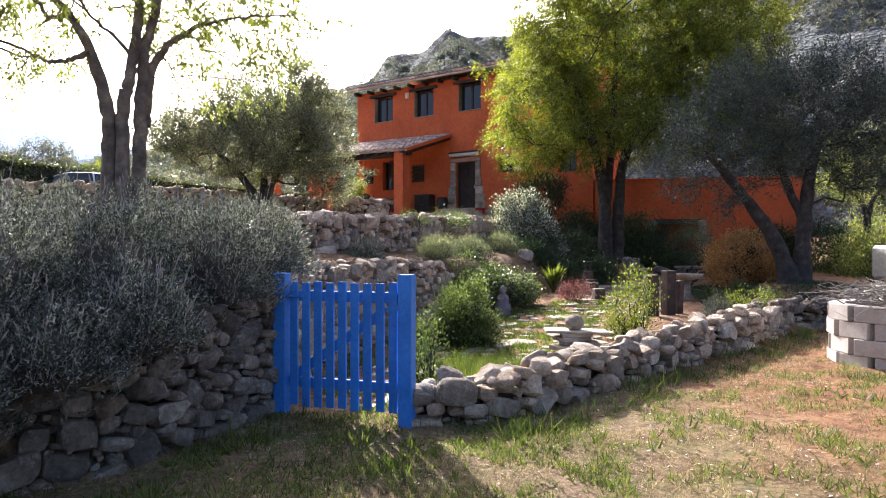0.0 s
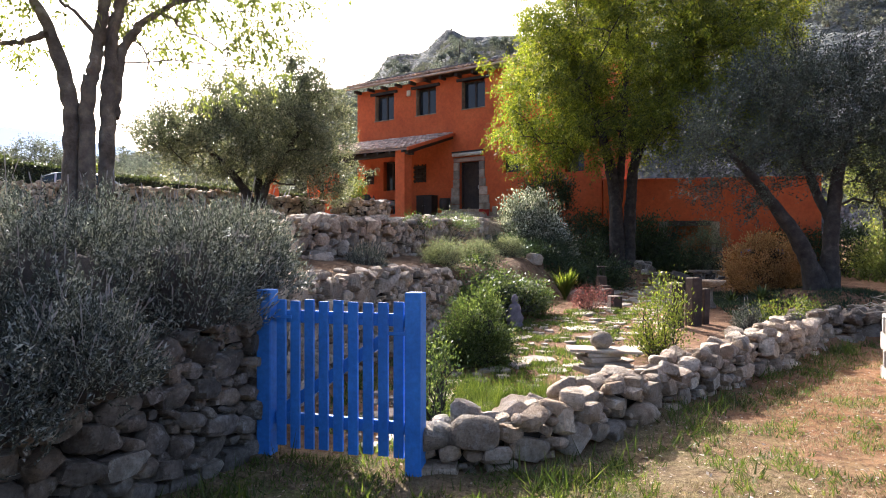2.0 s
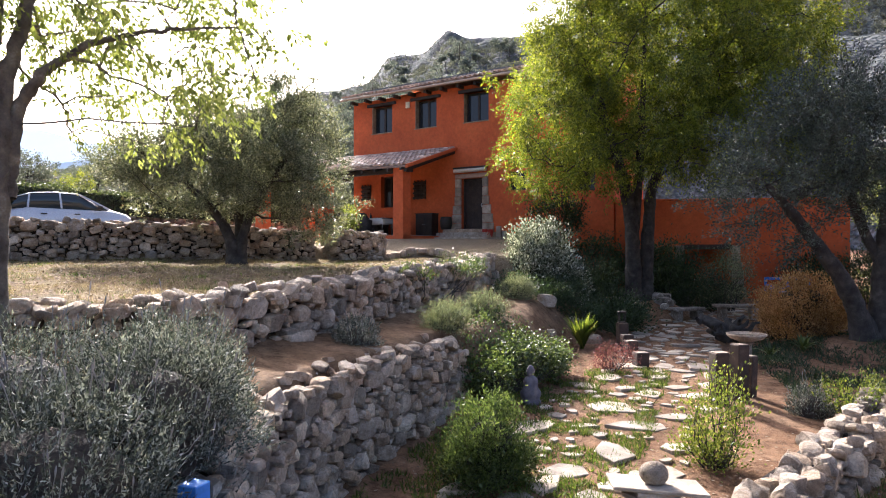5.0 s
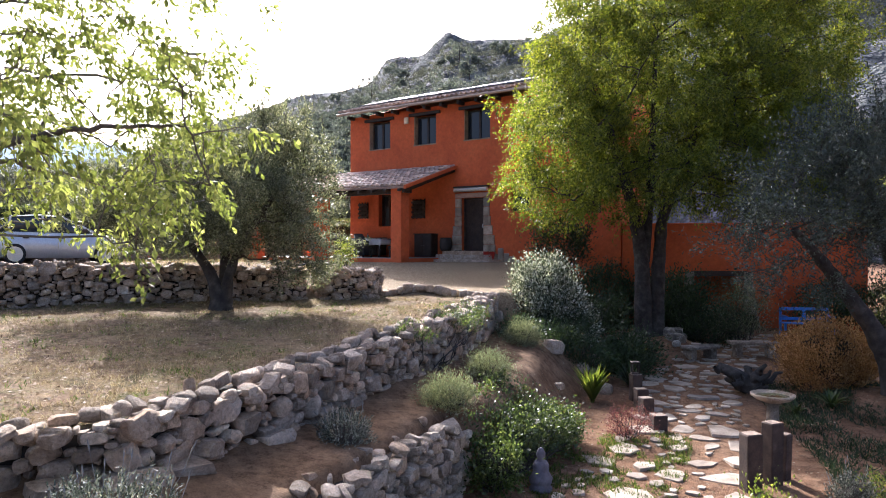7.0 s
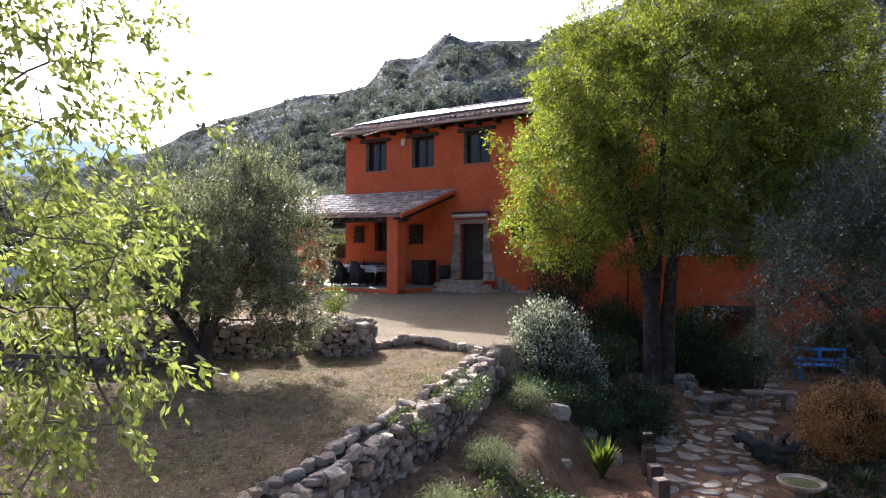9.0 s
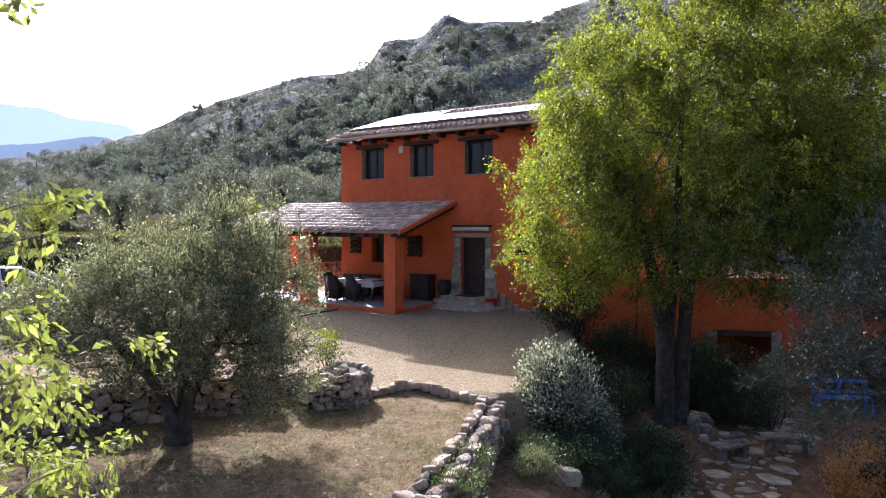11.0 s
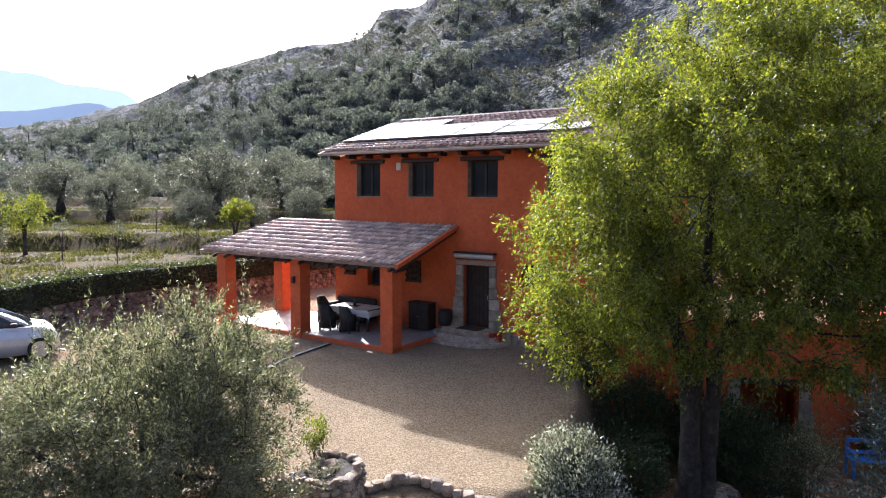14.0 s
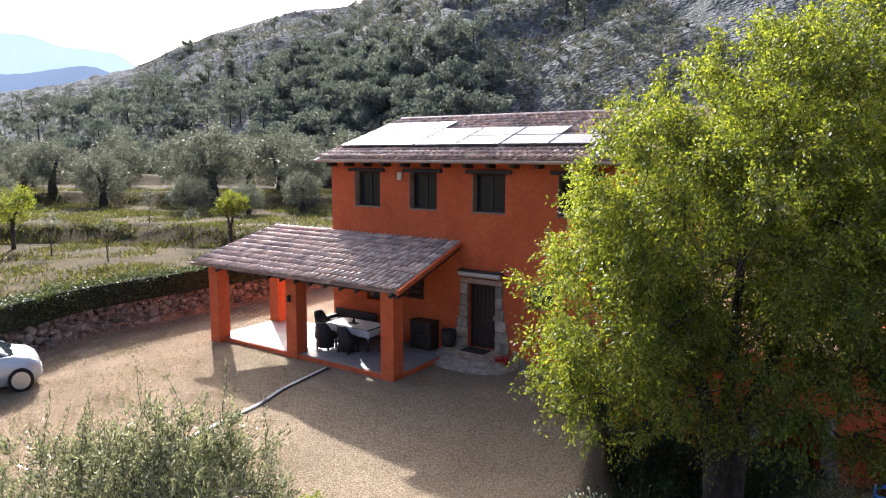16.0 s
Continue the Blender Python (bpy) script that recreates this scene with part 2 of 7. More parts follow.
def lathe(bm, outline, sides=16, at=(0, 0, 0)):
    """Turns (radius, height) pairs round z."""
    rings = [[bm.verts.new((at[0] + r * math.cos(a), at[1] + r * math.sin(a), at[2] + z)) for a in [2 * math.pi * i / sides for i in range(sides)]] for r, z in outline]
    for a, b in zip(rings, rings[1:]):
        for i in range(sides):
            j = (i + 1) % sides
            bm.faces.new((a[i], a[j], b[j], b[i]))
    bm.faces.new(rings[0][::-1])
    bm.faces.new(rings[-1])


class Tubes:
    """Collects tapered tubes for trunks, limbs and twigs."""

    def __init__(self):
        self.v, self.f, self.n = [], [], 0

    def add(self, pts, radii, sides=6):
        pts = np.asarray(pts, float)
        t = np.gradient(pts, axis=0)
        t /= np.linalg.norm(t, axis=1)[:, None] + 1e-9
        a = np.zeros_like(t)
        side = np.array([1.0, 0, 0]) if abs(t[0, 0]) < 0.8 else np.array([0, 1.0, 0])
        for i, d in enumerate(t):
            side = side - d * np.dot(side, d)
            side /= np.linalg.norm(side) + 1e-9
            a[i] = side
        b = np.cross(t, a)
        ang = np.linspace(0, 2 * np.pi, sides, endpoint=False)
        r = np.asarray(radii, float)[:, None, None]
        ring = pts[:, None] + r * (np.cos(ang)[None, :, None] * a[:, None] + np.sin(ang)[None, :, None] * b[:, None])
        self.v.append(ring.reshape(-1, 3))
        k = len(pts)
        i, j = np.meshgrid(np.arange(k - 1), np.arange(sides), indexing="ij")
        p = self.n + i * sides + j
        q = self.n + i * sides + (j + 1) % sides
        self.f.append(np.stack([p, q, q + sides, p + sides], -1).reshape(-1, 4))
        self.n += k * sides

    def mesh(self, name, mat):
        return mesh_np(name, np.concatenate(self.v), np.concatenate(self.f), mat, True)


def leaf_mesh(name, rng, centres, length, width, mat, droop=0.0, up=0.0, out=None, blade=False):
    """One small folded blade at each centre. out: a way for each blade to point along."""
    n = len(centres)
    d = rng.normal(size=(n, 3))
    if out is not None:
        d = d * 0.6 + out
    d[:, 2] += up - droop
    d /= np.linalg.norm(d, axis=1)[:, None] + 1e-9
    s = np.cross(d, rng.normal(size=(n, 3)))
    s /= np.linalg.norm(s, axis=1)[:, None] + 1e-9
    l = length * rng.uniform(0.6, 1.3, (n, 1))
    w = width * rng.uniform(0.6, 1.3, (n, 1))
    c = np.asarray(centres)
    if blade:
        v = np.stack([c + s * w * 0.5, c - s * w * 0.5, c + d * l], 1).reshape(-1, 3)
        return mesh_np(name, v, np.arange(n * 3).reshape(-1, 3), mat)
    v = np.stack([c, c + d * l * 0.5 + s * w * 0.5, c + d * l, c + d * l * 0.5 - s * w * 0.5], 1).reshape(-1, 3)
    f = np.arange(n * 4).reshape(-1, 4)
    return mesh_np(name, v, f, mat)


def in_blobs(rng, blobs, n, shell=0.35, ragged=True):
    """Random places in a union of ellipsoids (x, y, z, rx, ry, rz), thicker towards the skin."""
    b = np.asarray(blobs, float)
    vol = b[:, 3] * b[:, 4] * b[:, 5]
    pick = rng.choice(len(b), n, p=vol / vol.sum())
    d = rng.normal(size=(n, 3))
    d /= np.linalg.norm(d, axis=1)[:, None]
    r = rng.uniform(shell, 1.0, (n, 1)) ** 0.6
    if ragged:
        r = r * rng.choice((0.9, 1.0, 1.0, 1.12, 1.22), (n, 1))
    return b[pick, :3] + d * r * b[pick, 3:]

# ---- the lie of the land ----
def ss(v, a, b):
    u = np.clip((v - a) / (b - a), 0, 1)
    return u * u * (3 - 2 * u)


W1_Y, W1_X = (7.75, 8.2, 8.7, 10.5, 12.55, 14.63, 16.6, 18.1, 19.0, 20.3, 24.0, 27.7, 40), (-8.3, -4.15, -2.63, -1.7, -0.88, 0.0, 0.65, 1.0, 1.6, 2.4, 3.7, 4.8, 8.0)
W3_Y, W3_X = (5.9, 6.83, 8.08, 9.7, 11.26, 12.9, 14.8, 16.6, 18.5, 22.2, 40), (-1.52, -1.48, -1.36, -0.74, -0.05, 0.6, 1.25, 1.75, 2.6, 3.3, 8.5)
W2_Y, W2_X = (-6.0, 1.8, 3.1, 3.9, 4.3, 4.93, 5.9), (-9.0, -4.4, -3.3, -2.64, -2.16, -1.92, -1.52)
W6_X, W6_Y = (-0.28, 0.55, 1.85, 3.5, 5.2, 6.3, 11.0, 28.0), (5.45, 5.63, 7.0, 8.6, 10.3, 11.1, 12.0, 15.0)
W4_X, W4_Y = (-30, -14, -8.3, -6.9, -3.2, -1.85, 1.1), (7.0, 13.2, 15.6, 16.4, 18.3, 19.3, 18.7)
W5_Y, W5_X = (0, 18.5, 24.0, 28.6, 32.0, 36.1, 41.0, 60, 90), (-23, -17.5, -15.7, -14.0, -13.0, -10.1, -6.5, 6, 30)


def zones(x, y):
    """Heights and ground covers of the plan: height, gravel, grass, red earth."""
    w1, w5 = np.interp(y, W1_Y, W1_X), np.interp(y, W5_Y, W5_X)
    w3 = np.where(y < 5.9, np.interp(y, W2_Y, W2_X), np.interp(y, W3_Y, W3_X))
    w6, w4 = np.interp(x, W6_X, W6_Y), np.interp(x, W4_X, W4_Y)
    garden = np.interp(y, (-10, 5, 7.4, 13.9, 20, 25, 60), (-0.05, 0.0, 0.08, 0.37, 0.52, 0.75, 3.0)) + 0.45 * ss(1.9 - np.hypot(x - 5.3, y - 21.4), 0, 1.2) + 0.25 * ss(1.8 - np.hypot(x - 8.4, y - 15.6), 0, 1.2)
    outer = np.interp(y, (-10, 6, 12, 40), (0.05, 0.0, 0.05, 1.5)) + 0.02 * np.clip(x - 3, 0, 20)
    inner = ss(y - w6, -0.15, 0.15) * (x > -0.5) + (x <= -0.5) * ss(y, 5.4, 6.4)
    z = outer * (1 - inner) + garden * inner
    left = w3 - x
    mid = 0.95 + 0.30 * ss(y, 4.5, 7.5) + 0.10 * ss(y, 12, 18) + 0.14 * np.clip(left, 0, 3)
    soft = 0.14 + 0.75 * ss(y, 11.2, 13.5) + 0.5 * ss(y, 15, 18)
    back = 0.22 * (1 - ss(y, 11.2, 12.6))
    m = ss(left, -soft + back, 0.10 + back)
    z = z * (1 - m) + np.maximum(mid, z) * m
    lawn = 1.86 + 0.034 * (np.minimum(y, 19) - 8.7) + 0.03 * np.clip(-3 - x, 0, 4)
    on_lawn = ss(w1 - x, 0.1, 0.34 + 1.2 * ss(y, 18.2, 21)) * ss(y, 7.9, 8.3)
    z = z * (1 - on_lawn) + lawn * on_lawn
    deep = y - w4
    yard = np.interp(y, (10, 22.5, 26.5, 60), (2.3, 2.32, 2.84, 2.9))
    yard = np.where(x < -2.2, np.maximum(yard, 2.3 + 0.42 * ss(-2.2 - x, 0, 2.2)), yard)
    on_yard = ss(deep, -0.05, 0.2) * ss(w1 + 0.5 - x, 0.0, 0.9)
    z = z * (1 - on_yard) + yard * on_yard
    beyond = w5 - x
    field = 4.05 + 0.055 * np.clip(np.hypot(x + 13, y - 30) - 2, 0, 80) + 0.8 * np.sin(x * 0.13 + y * 0.05) * 0.3
    step = 1.05
    field = 4.05 + step * (np.floor((field - 4.05) / step) + ss((field - 4.05) / step % 1.0, 0.9, 0.98))
    on_field = ss(beyond, 0.0, 0.25)
    z = z * (1 - on_field) + field * on_field
    gravel = on_yard * (1 - on_field) * (0.55 + 0.45 * ss(x + 0.35 * (y - 22), -5.2, -3.6))
    grass = np.clip(0.55 * on_lawn * (1 - on_yard) + on_field * 0.75 + (0.8 - 0.6 * ss(x, 1.2, 3.6)) * (1 - inner) * (1 - m) * (1 - on_lawn), 0, 1)
    red = np.clip(0.15 * on_field + inner * (1 - m) * (1 - on_yard) * (1 - on_field) * 0.4 + 0.12 * m * (1 - on_lawn) * (1 - on_yard) + 0.9 * (1 - inner) * ss(x, 1.2, 3.4) * (1 - on_lawn), 0, 1)
    return z, gravel, grass, red


def ground_z(x, y):
    z, gravel, _, _ = zones(np.array([float(x)]), np.array([float(y)]))
    return float(z[0]) + (noise.noise((x * 0.9, y * 0.9, 3.1)) * 0.05 + noise.noise((x * 3.1, y * 3.1, 1.7)) * 0.022) * (1 - 0.75 * float(gravel[0]))


def spaced(*spans):
    """Grid lines with their own step in each span (from, to, step)."""
    return np.unique(np.concatenate([np.arange(a, b, s) for a, b, s in spans]).round(4))


gx = spaced((-2400, -200, 200), (-200, -60, 20), (-60, -18, 1.0), (-18, -9, 0.3), (-9, 9, 0.15), (9, 18, 0.4), (18, 60, 3), (60, 200, 20), (200, 2401, 200))
gy = spaced((-400, -40, 40), (-40, -3, 2), (-3, 3, 0.3), (3, 24, 0.15), (24, 45, 0.3), (45, 100, 1.0), (100, 200, 20), (200, 2401, 200))
GX, GY = np.meshgrid(gx, gy)
fx, fy = GX.ravel(), GY.ravel()
gz, g_gravel, g_grass, g_red = zones(fx, fy)
near = (np.abs(fx) < 20) & (fy > -4) & (fy < 48)
bumps = np.array([noise.noise((a * 0.9, b * 0.9, 3.1)) * 0.05 + noise.noise((a * 3.1, b * 3.1, 1.7)) * 0.022 if k else 0.0 for a, b, k in zip(fx, fy, near)])
gz = gz + bumps * (1 - 0.75 * g_gravel)
nx, ny = len(gx), len(gy)
gi, gj = np.meshgrid(np.arange(ny - 1), np.arange(nx - 1), indexing="ij")
q0 = gi * nx + gj
ground_me = mesh_np("ground", np.stack([fx, fy, gz], 1), np.stack([q0, q0 + 1, q0 + nx + 1, q0 + nx], -1).reshape(-1, 4), None, True)
cover = ground_me.attributes.new("cover", "FLOAT_COLOR", "POINT")
cover.data.foreach_set("color", np.stack([g_gravel, g_grass, g_red, ss(np.interp(fy, W5_Y, W5_X) - fx, 0.0, 0.3)], 1).astype(np.float32).ravel())


def ground_material():
    m, nt, bsdf, geo, tex = material("earth_grass_and_gravel")
    co = geo.outputs["Position"]
    at = nt.nodes.new("ShaderNodeAttribute")
    at.attribute_name = "cover"
    sep = nt.nodes.new("ShaderNodeSeparateColor")
    nt.links.new(at.outputs["Color"], sep.inputs[0])
    dirt = ramp(nt, noise_of(nt, 1.3, 8, 0.7, co), [(0.25, (0.10, 0.064, 0.039)), (0.5, (0.22, 0.148, 0.094)), (0.75, (0.38, 0.275, 0.185))])
    redc = ramp(nt, noise_of(nt, 2.2, 8, 0.7, co), [(0.25, (0.16, 0.072, 0.038)), (0.55, (0.32, 0.155, 0.082)), (0.8, (0.44, 0.27, 0.165))])
    vor = nt.nodes.new("ShaderNodeTexVoronoi")
    vor.inputs["Scale"].default_value = 38
    nt.links.new(co, vor.inputs["Vector"])
    peb = ramp(nt, vor.outputs["Color"], [(0.2, (0.23, 0.175, 0.11)), (0.5, (0.36, 0.28, 0.185)), (0.9, (0.49, 0.40, 0.285))])
    peb = mix(nt, 0.6, peb, ramp(nt, noise_of(nt, 0.7, 6, 0.6, co), [(0.3, (0.8, 0.78, 0.74)), (0.7, (1.12, 1.1, 1.05))]), 'MULTIPLY')
    straw = ramp(nt, noise_of(nt, 30, 4, 0.7, co), [(0.3, (0.12, 0.088, 0.045)), (0.7, (0.36, 0.28, 0.16))])
    green = ramp(nt, noise_of(nt, 40, 4, 0.7, co), [(0.3, (0.05, 0.085, 0.018)), (0.7, (0.16, 0.21, 0.055))])
    turf = mix(nt, ramp(nt, noise_of(nt, 1.1, 7, 0.75, co), [(0.48, (0, 0, 0)), (0.66, (1, 1, 1))]), straw, green)
    col = mix(nt, sep.outputs[2], dirt, redc)
    patch = nt.nodes.new("ShaderNodeMath")
    patch.operation = 'MULTIPLY'
    nt.links.new(ramp(nt, noise_of(nt, 1.9, 8, 0.75, co), [(0.38, (0, 0, 0)), (0.5, (1, 1, 1))]), patch.inputs[0])
    nt.links.new(sep.outputs[1], patch.inputs[1])
    col = mix(nt, patch.outputs[0], col, turf)
    pasture = ramp(nt, noise_of(nt, 0.55, 9, 0.78, co), [(0.3, (0.03, 0.023, 0.013)), (0.44, (0.06, 0.05, 0.02)), (0.56, (0.10, 0.078, 0.036)), (0.72, (0.14, 0.09, 0.052))])
    col = mix(nt, at.outputs["Alpha"], col, pasture)
    col = mix(nt, sep.outputs[0], col, peb)
    grit = ramp(nt, noise_of(nt, 55, 5, 0.8, co), [(0.3, (0.5, 0.5, 0.5)), (0.5, (0.95, 0.95, 0.95)), (0.7, (1.25, 1.25, 1.2))])
    col = mix(nt, 0.8, col, grit, 'MULTIPLY')
    rough = mix(nt, sep.outputs[0], ramp(nt, noise_of(nt, 7, 8, 0.8, co), [(0.34, (0.36, 0.33, 0.31)), (0.5, (0.95, 0.95, 0.95)), (0.66, (1.3, 1.27, 1.2))]), (1, 1, 1))
    col = mix(nt, 1.0, col, rough, 'MULTIPLY')
    nt.links.new(col, bsdf.inputs["Base Color"])
    bsdf.inputs["Roughness"].default_value = 0.95
    bsdf.inputs["Specular IOR Level"].default_value = 0.08
    bumped(nt, bsdf, mix(nt, sep.outputs[0], noise_of(nt, 16, 9, 0.8, co), vor.outputs["Distance"]), 0.05)
    return m


ground_me.materials.append(ground_material())
tagged(new("ground", ground_me), "dry grass, reddish earth and tan gravel on stepped terraces", "ground", kind="structure")


# ---- hills ----
def hill_material(name, green, rock, share=0.5, scale=0.05):
    m, nt, bsdf, geo, tex = material(name)
    co = geo.outputs["Position"]
    scrub = ramp(nt, noise_of(nt, 0.5, 8, 0.75, co), [(0.3, tuple(c * 0.5 for c in green)), (0.7, tuple(c * 1.5 for c in green))])
    stone = ramp(nt, noise_of(nt, 0.35, 10, 0.75, co), [(0.3, tuple(c * 0.35 for c in rock)), (0.55, rock), (0.8, tuple(min(1, c * 1.7) for c in rock))])
    stone = mix(nt, 0.8, stone, ramp(nt, noise_of(nt, 1.7, 8, 0.8, co), [(0.35, (0.35, 0.35, 0.36)), (0.65, (1.3, 1.28, 1.25))]), "MULTIPLY")
    where = ramp(nt, noise_of(nt, scale, 9, 0.7, co), [(share - 0.07, (0, 0, 0)), (share + 0.07, (1, 1, 1))])
    cells = []
    for size in (0.45, 1.7):
        warp = nt.nodes.new("ShaderNodeVectorMath")
        warp.operation = 'MULTIPLY_ADD'
        wob = nt.nodes.new("ShaderNodeTexNoise")
        wob.inputs["Scale"].default_value = size * 0.8
        nt.links.new(co, wob.inputs["Vector"])
        nt.links.new(wob.outputs["Color"], warp.inputs[0])
        warp.inputs[1].default_value = (1.6 / size,) * 3
        nt.links.new(co, warp.inputs[2])
        v = nt.nodes.new("ShaderNodeTexVoronoi")
        v.inputs["Scale"].default_value = size
        nt.links.new(warp.outputs[0], v.inputs["Vector"])
        cells.append(v)
    stone = mix(nt, 0.9, stone, ramp(nt, cells[0].outputs["Color"], [(0.1, (0.45, 0.45, 0.47)), (0.9, (1.45, 1.43, 1.4))]), 'MULTIPLY')
    stone = mix(nt, 0.9, stone, ramp(nt, cells[1].outputs["Distance"], [(0.05, (1.35, 1.33, 1.3)), (0.75, (0.35, 0.36, 0.38))]), 'MULTIPLY')
    nt.links.new(mix(nt, where, scrub, stone), bsdf.inputs["Base Color"])
    bsdf.inputs["Roughness"].default_value = 1.0
    bsdf.inputs["Specular IOR Level"].default_value = 0.08
    bumped(nt, bsdf, mix(nt, 0.5, cells[0].outputs["Distance"], cells[1].outputs["Distance"]), 1.6)
    return m


# ridge: bearing as x/y, its height above the eye as a slope, and how far off it is
RIDGE_B = np.array((-1.6, -0.9, -0.67, -0.55, -0.45, -0.39, -0.33, -0.29, -0.24, -0.19, -0.14, -0.107, -0.085, -0.055, -0.029, 0.005, 0.04, 0.143, 0.174, 0.27, 0.42, 0.6, 0.9, 1.6))
RIDGE_S = np.array((0.06, 0.085, 0.10, 0.117, 0.141, 0.169, 0.194, 0.207, 0.219, 0.227, 0.235, 0.248, 0.279, 0.283, 0.289, 0.322, 0.311, 0.311, 0.33, 0.37, 0.42, 0.47, 0.5, 0.4))
RIDGE_D = np.array((420, 400, 380, 350, 320, 300, 280, 262, 246, 232, 218, 205, 194, 188, 184, 180, 178, 174, 172, 165, 155, 145, 130, 110))


def hill_z(x, y):
    b = x / np.maximum(y - 6.4, 1)
    far = np.interp(b, RIDGE_B, RIDGE_D)
    top = 5.2 + far * np.interp(b, RIDGE_B, RIDGE_S)
    foot = np.interp(b, (-0.7, -0.3, 0.0, 0.3, 0.8), (95, 85, 62, 52, 42))
    u = (y - 6.4 - foot) / (far - foot)
    rise = np.where(u < 1, np.clip(u, 0, 1) ** 0.85, 1 - 0.6 * (u - 1))
    return 5.0 + (top - 5.0) * rise, np.clip(u, -1, 2)


hb = np.linspace(-1.3, 1.15, 330)
hu = np.concatenate([np.linspace(-0.05, 1.0, 130), np.linspace(1.02, 1.5, 8)])
HB, HU = np.meshgrid(hb, hu)
far = np.interp(HB, RIDGE_B, RIDGE_D)
foot = np.interp(HB, (-0.7, -0.3, 0.0, 0.3, 0.8), (95, 85, 62, 52, 42))
HY = 6.4 + foot + HU * (far - foot)
HX = HB * (HY - 6.4)
HZ, HF = hill_z(HX, HY)
crag = np.array([noise.fractal((a * 0.035, b * 0.035, 2.0), 0.7, 2.1, 6) + 0.5 * abs(noise.noise((a * 0.11, b * 0.09, c * 0.1))) for a, b, c in zip(HX.ravel(), HY.ravel(), HZ.ravel())]).reshape(HX.shape)
HZ = HZ + crag * (3.2 * np.maximum(ss(HF, 0.05, 0.4), 0.55 * ss(HB, 0.05, 0.15))) * (1 - 0.72 * ss(HF, 0.85, 1.0)) - 4 * (HU < 0)
i, j = np.meshgrid(np.arange(HX.shape[0] - 1), np.arange(HX.shape[1] - 1), indexing="ij")
q0 = i * HX.shape[1] + j
# Scrub and rock colours carry a pale blue-grey for the air's haze.
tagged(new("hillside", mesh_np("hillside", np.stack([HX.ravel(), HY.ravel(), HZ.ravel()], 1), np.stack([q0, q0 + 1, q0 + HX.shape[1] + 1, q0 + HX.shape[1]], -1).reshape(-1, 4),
                               hill_material("haze_pale_scrub_and_rock", (0.13, 0.14, 0.128), (0.30, 0.305, 0.318), 0.53, 0.06), True)),
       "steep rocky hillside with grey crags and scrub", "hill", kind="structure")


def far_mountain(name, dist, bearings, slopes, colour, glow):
    """A ridge kilometres off, haze put into its pale colour and a faint emission."""
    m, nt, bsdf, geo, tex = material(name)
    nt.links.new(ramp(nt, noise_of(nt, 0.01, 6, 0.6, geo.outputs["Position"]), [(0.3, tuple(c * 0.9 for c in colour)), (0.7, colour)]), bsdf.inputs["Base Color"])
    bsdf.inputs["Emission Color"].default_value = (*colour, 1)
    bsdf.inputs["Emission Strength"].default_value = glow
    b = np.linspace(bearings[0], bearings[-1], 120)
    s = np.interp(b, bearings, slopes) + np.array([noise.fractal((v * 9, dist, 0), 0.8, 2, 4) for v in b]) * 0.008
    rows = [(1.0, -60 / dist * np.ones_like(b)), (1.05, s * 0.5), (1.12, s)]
    v = np.concatenate([np.stack([b * dist * k, np.full_like(b, dist * k), 6 + h * dist * k], 1) for k, h in rows])
    n = len(b)
    i, j = np.meshgrid(np.arange(2), np.arange(n - 1), indexing="ij")
    q = i * n + j
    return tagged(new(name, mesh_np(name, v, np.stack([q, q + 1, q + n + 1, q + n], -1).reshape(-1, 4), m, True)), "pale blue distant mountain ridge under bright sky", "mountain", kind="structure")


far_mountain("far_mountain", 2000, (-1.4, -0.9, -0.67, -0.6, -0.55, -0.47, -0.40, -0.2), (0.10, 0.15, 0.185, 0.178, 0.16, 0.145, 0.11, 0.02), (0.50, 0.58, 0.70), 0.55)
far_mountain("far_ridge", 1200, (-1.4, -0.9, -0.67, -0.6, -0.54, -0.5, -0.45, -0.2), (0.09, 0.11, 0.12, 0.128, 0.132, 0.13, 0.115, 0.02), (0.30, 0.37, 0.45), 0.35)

# ---- farmhouse ----
HOUSE = pose(0.6, 29.45, 0, 0, 0, -34)      # local x along the front, y into the house
S0, S1, DEPTH, FOOT, EAVE = -5.86, 6.4, 8.6, 2.0, 9.12
house = thing("farmhouse", HOUSE, "two-storey orange-rendered farmhouse with clay-tiled roof and porch", "house")


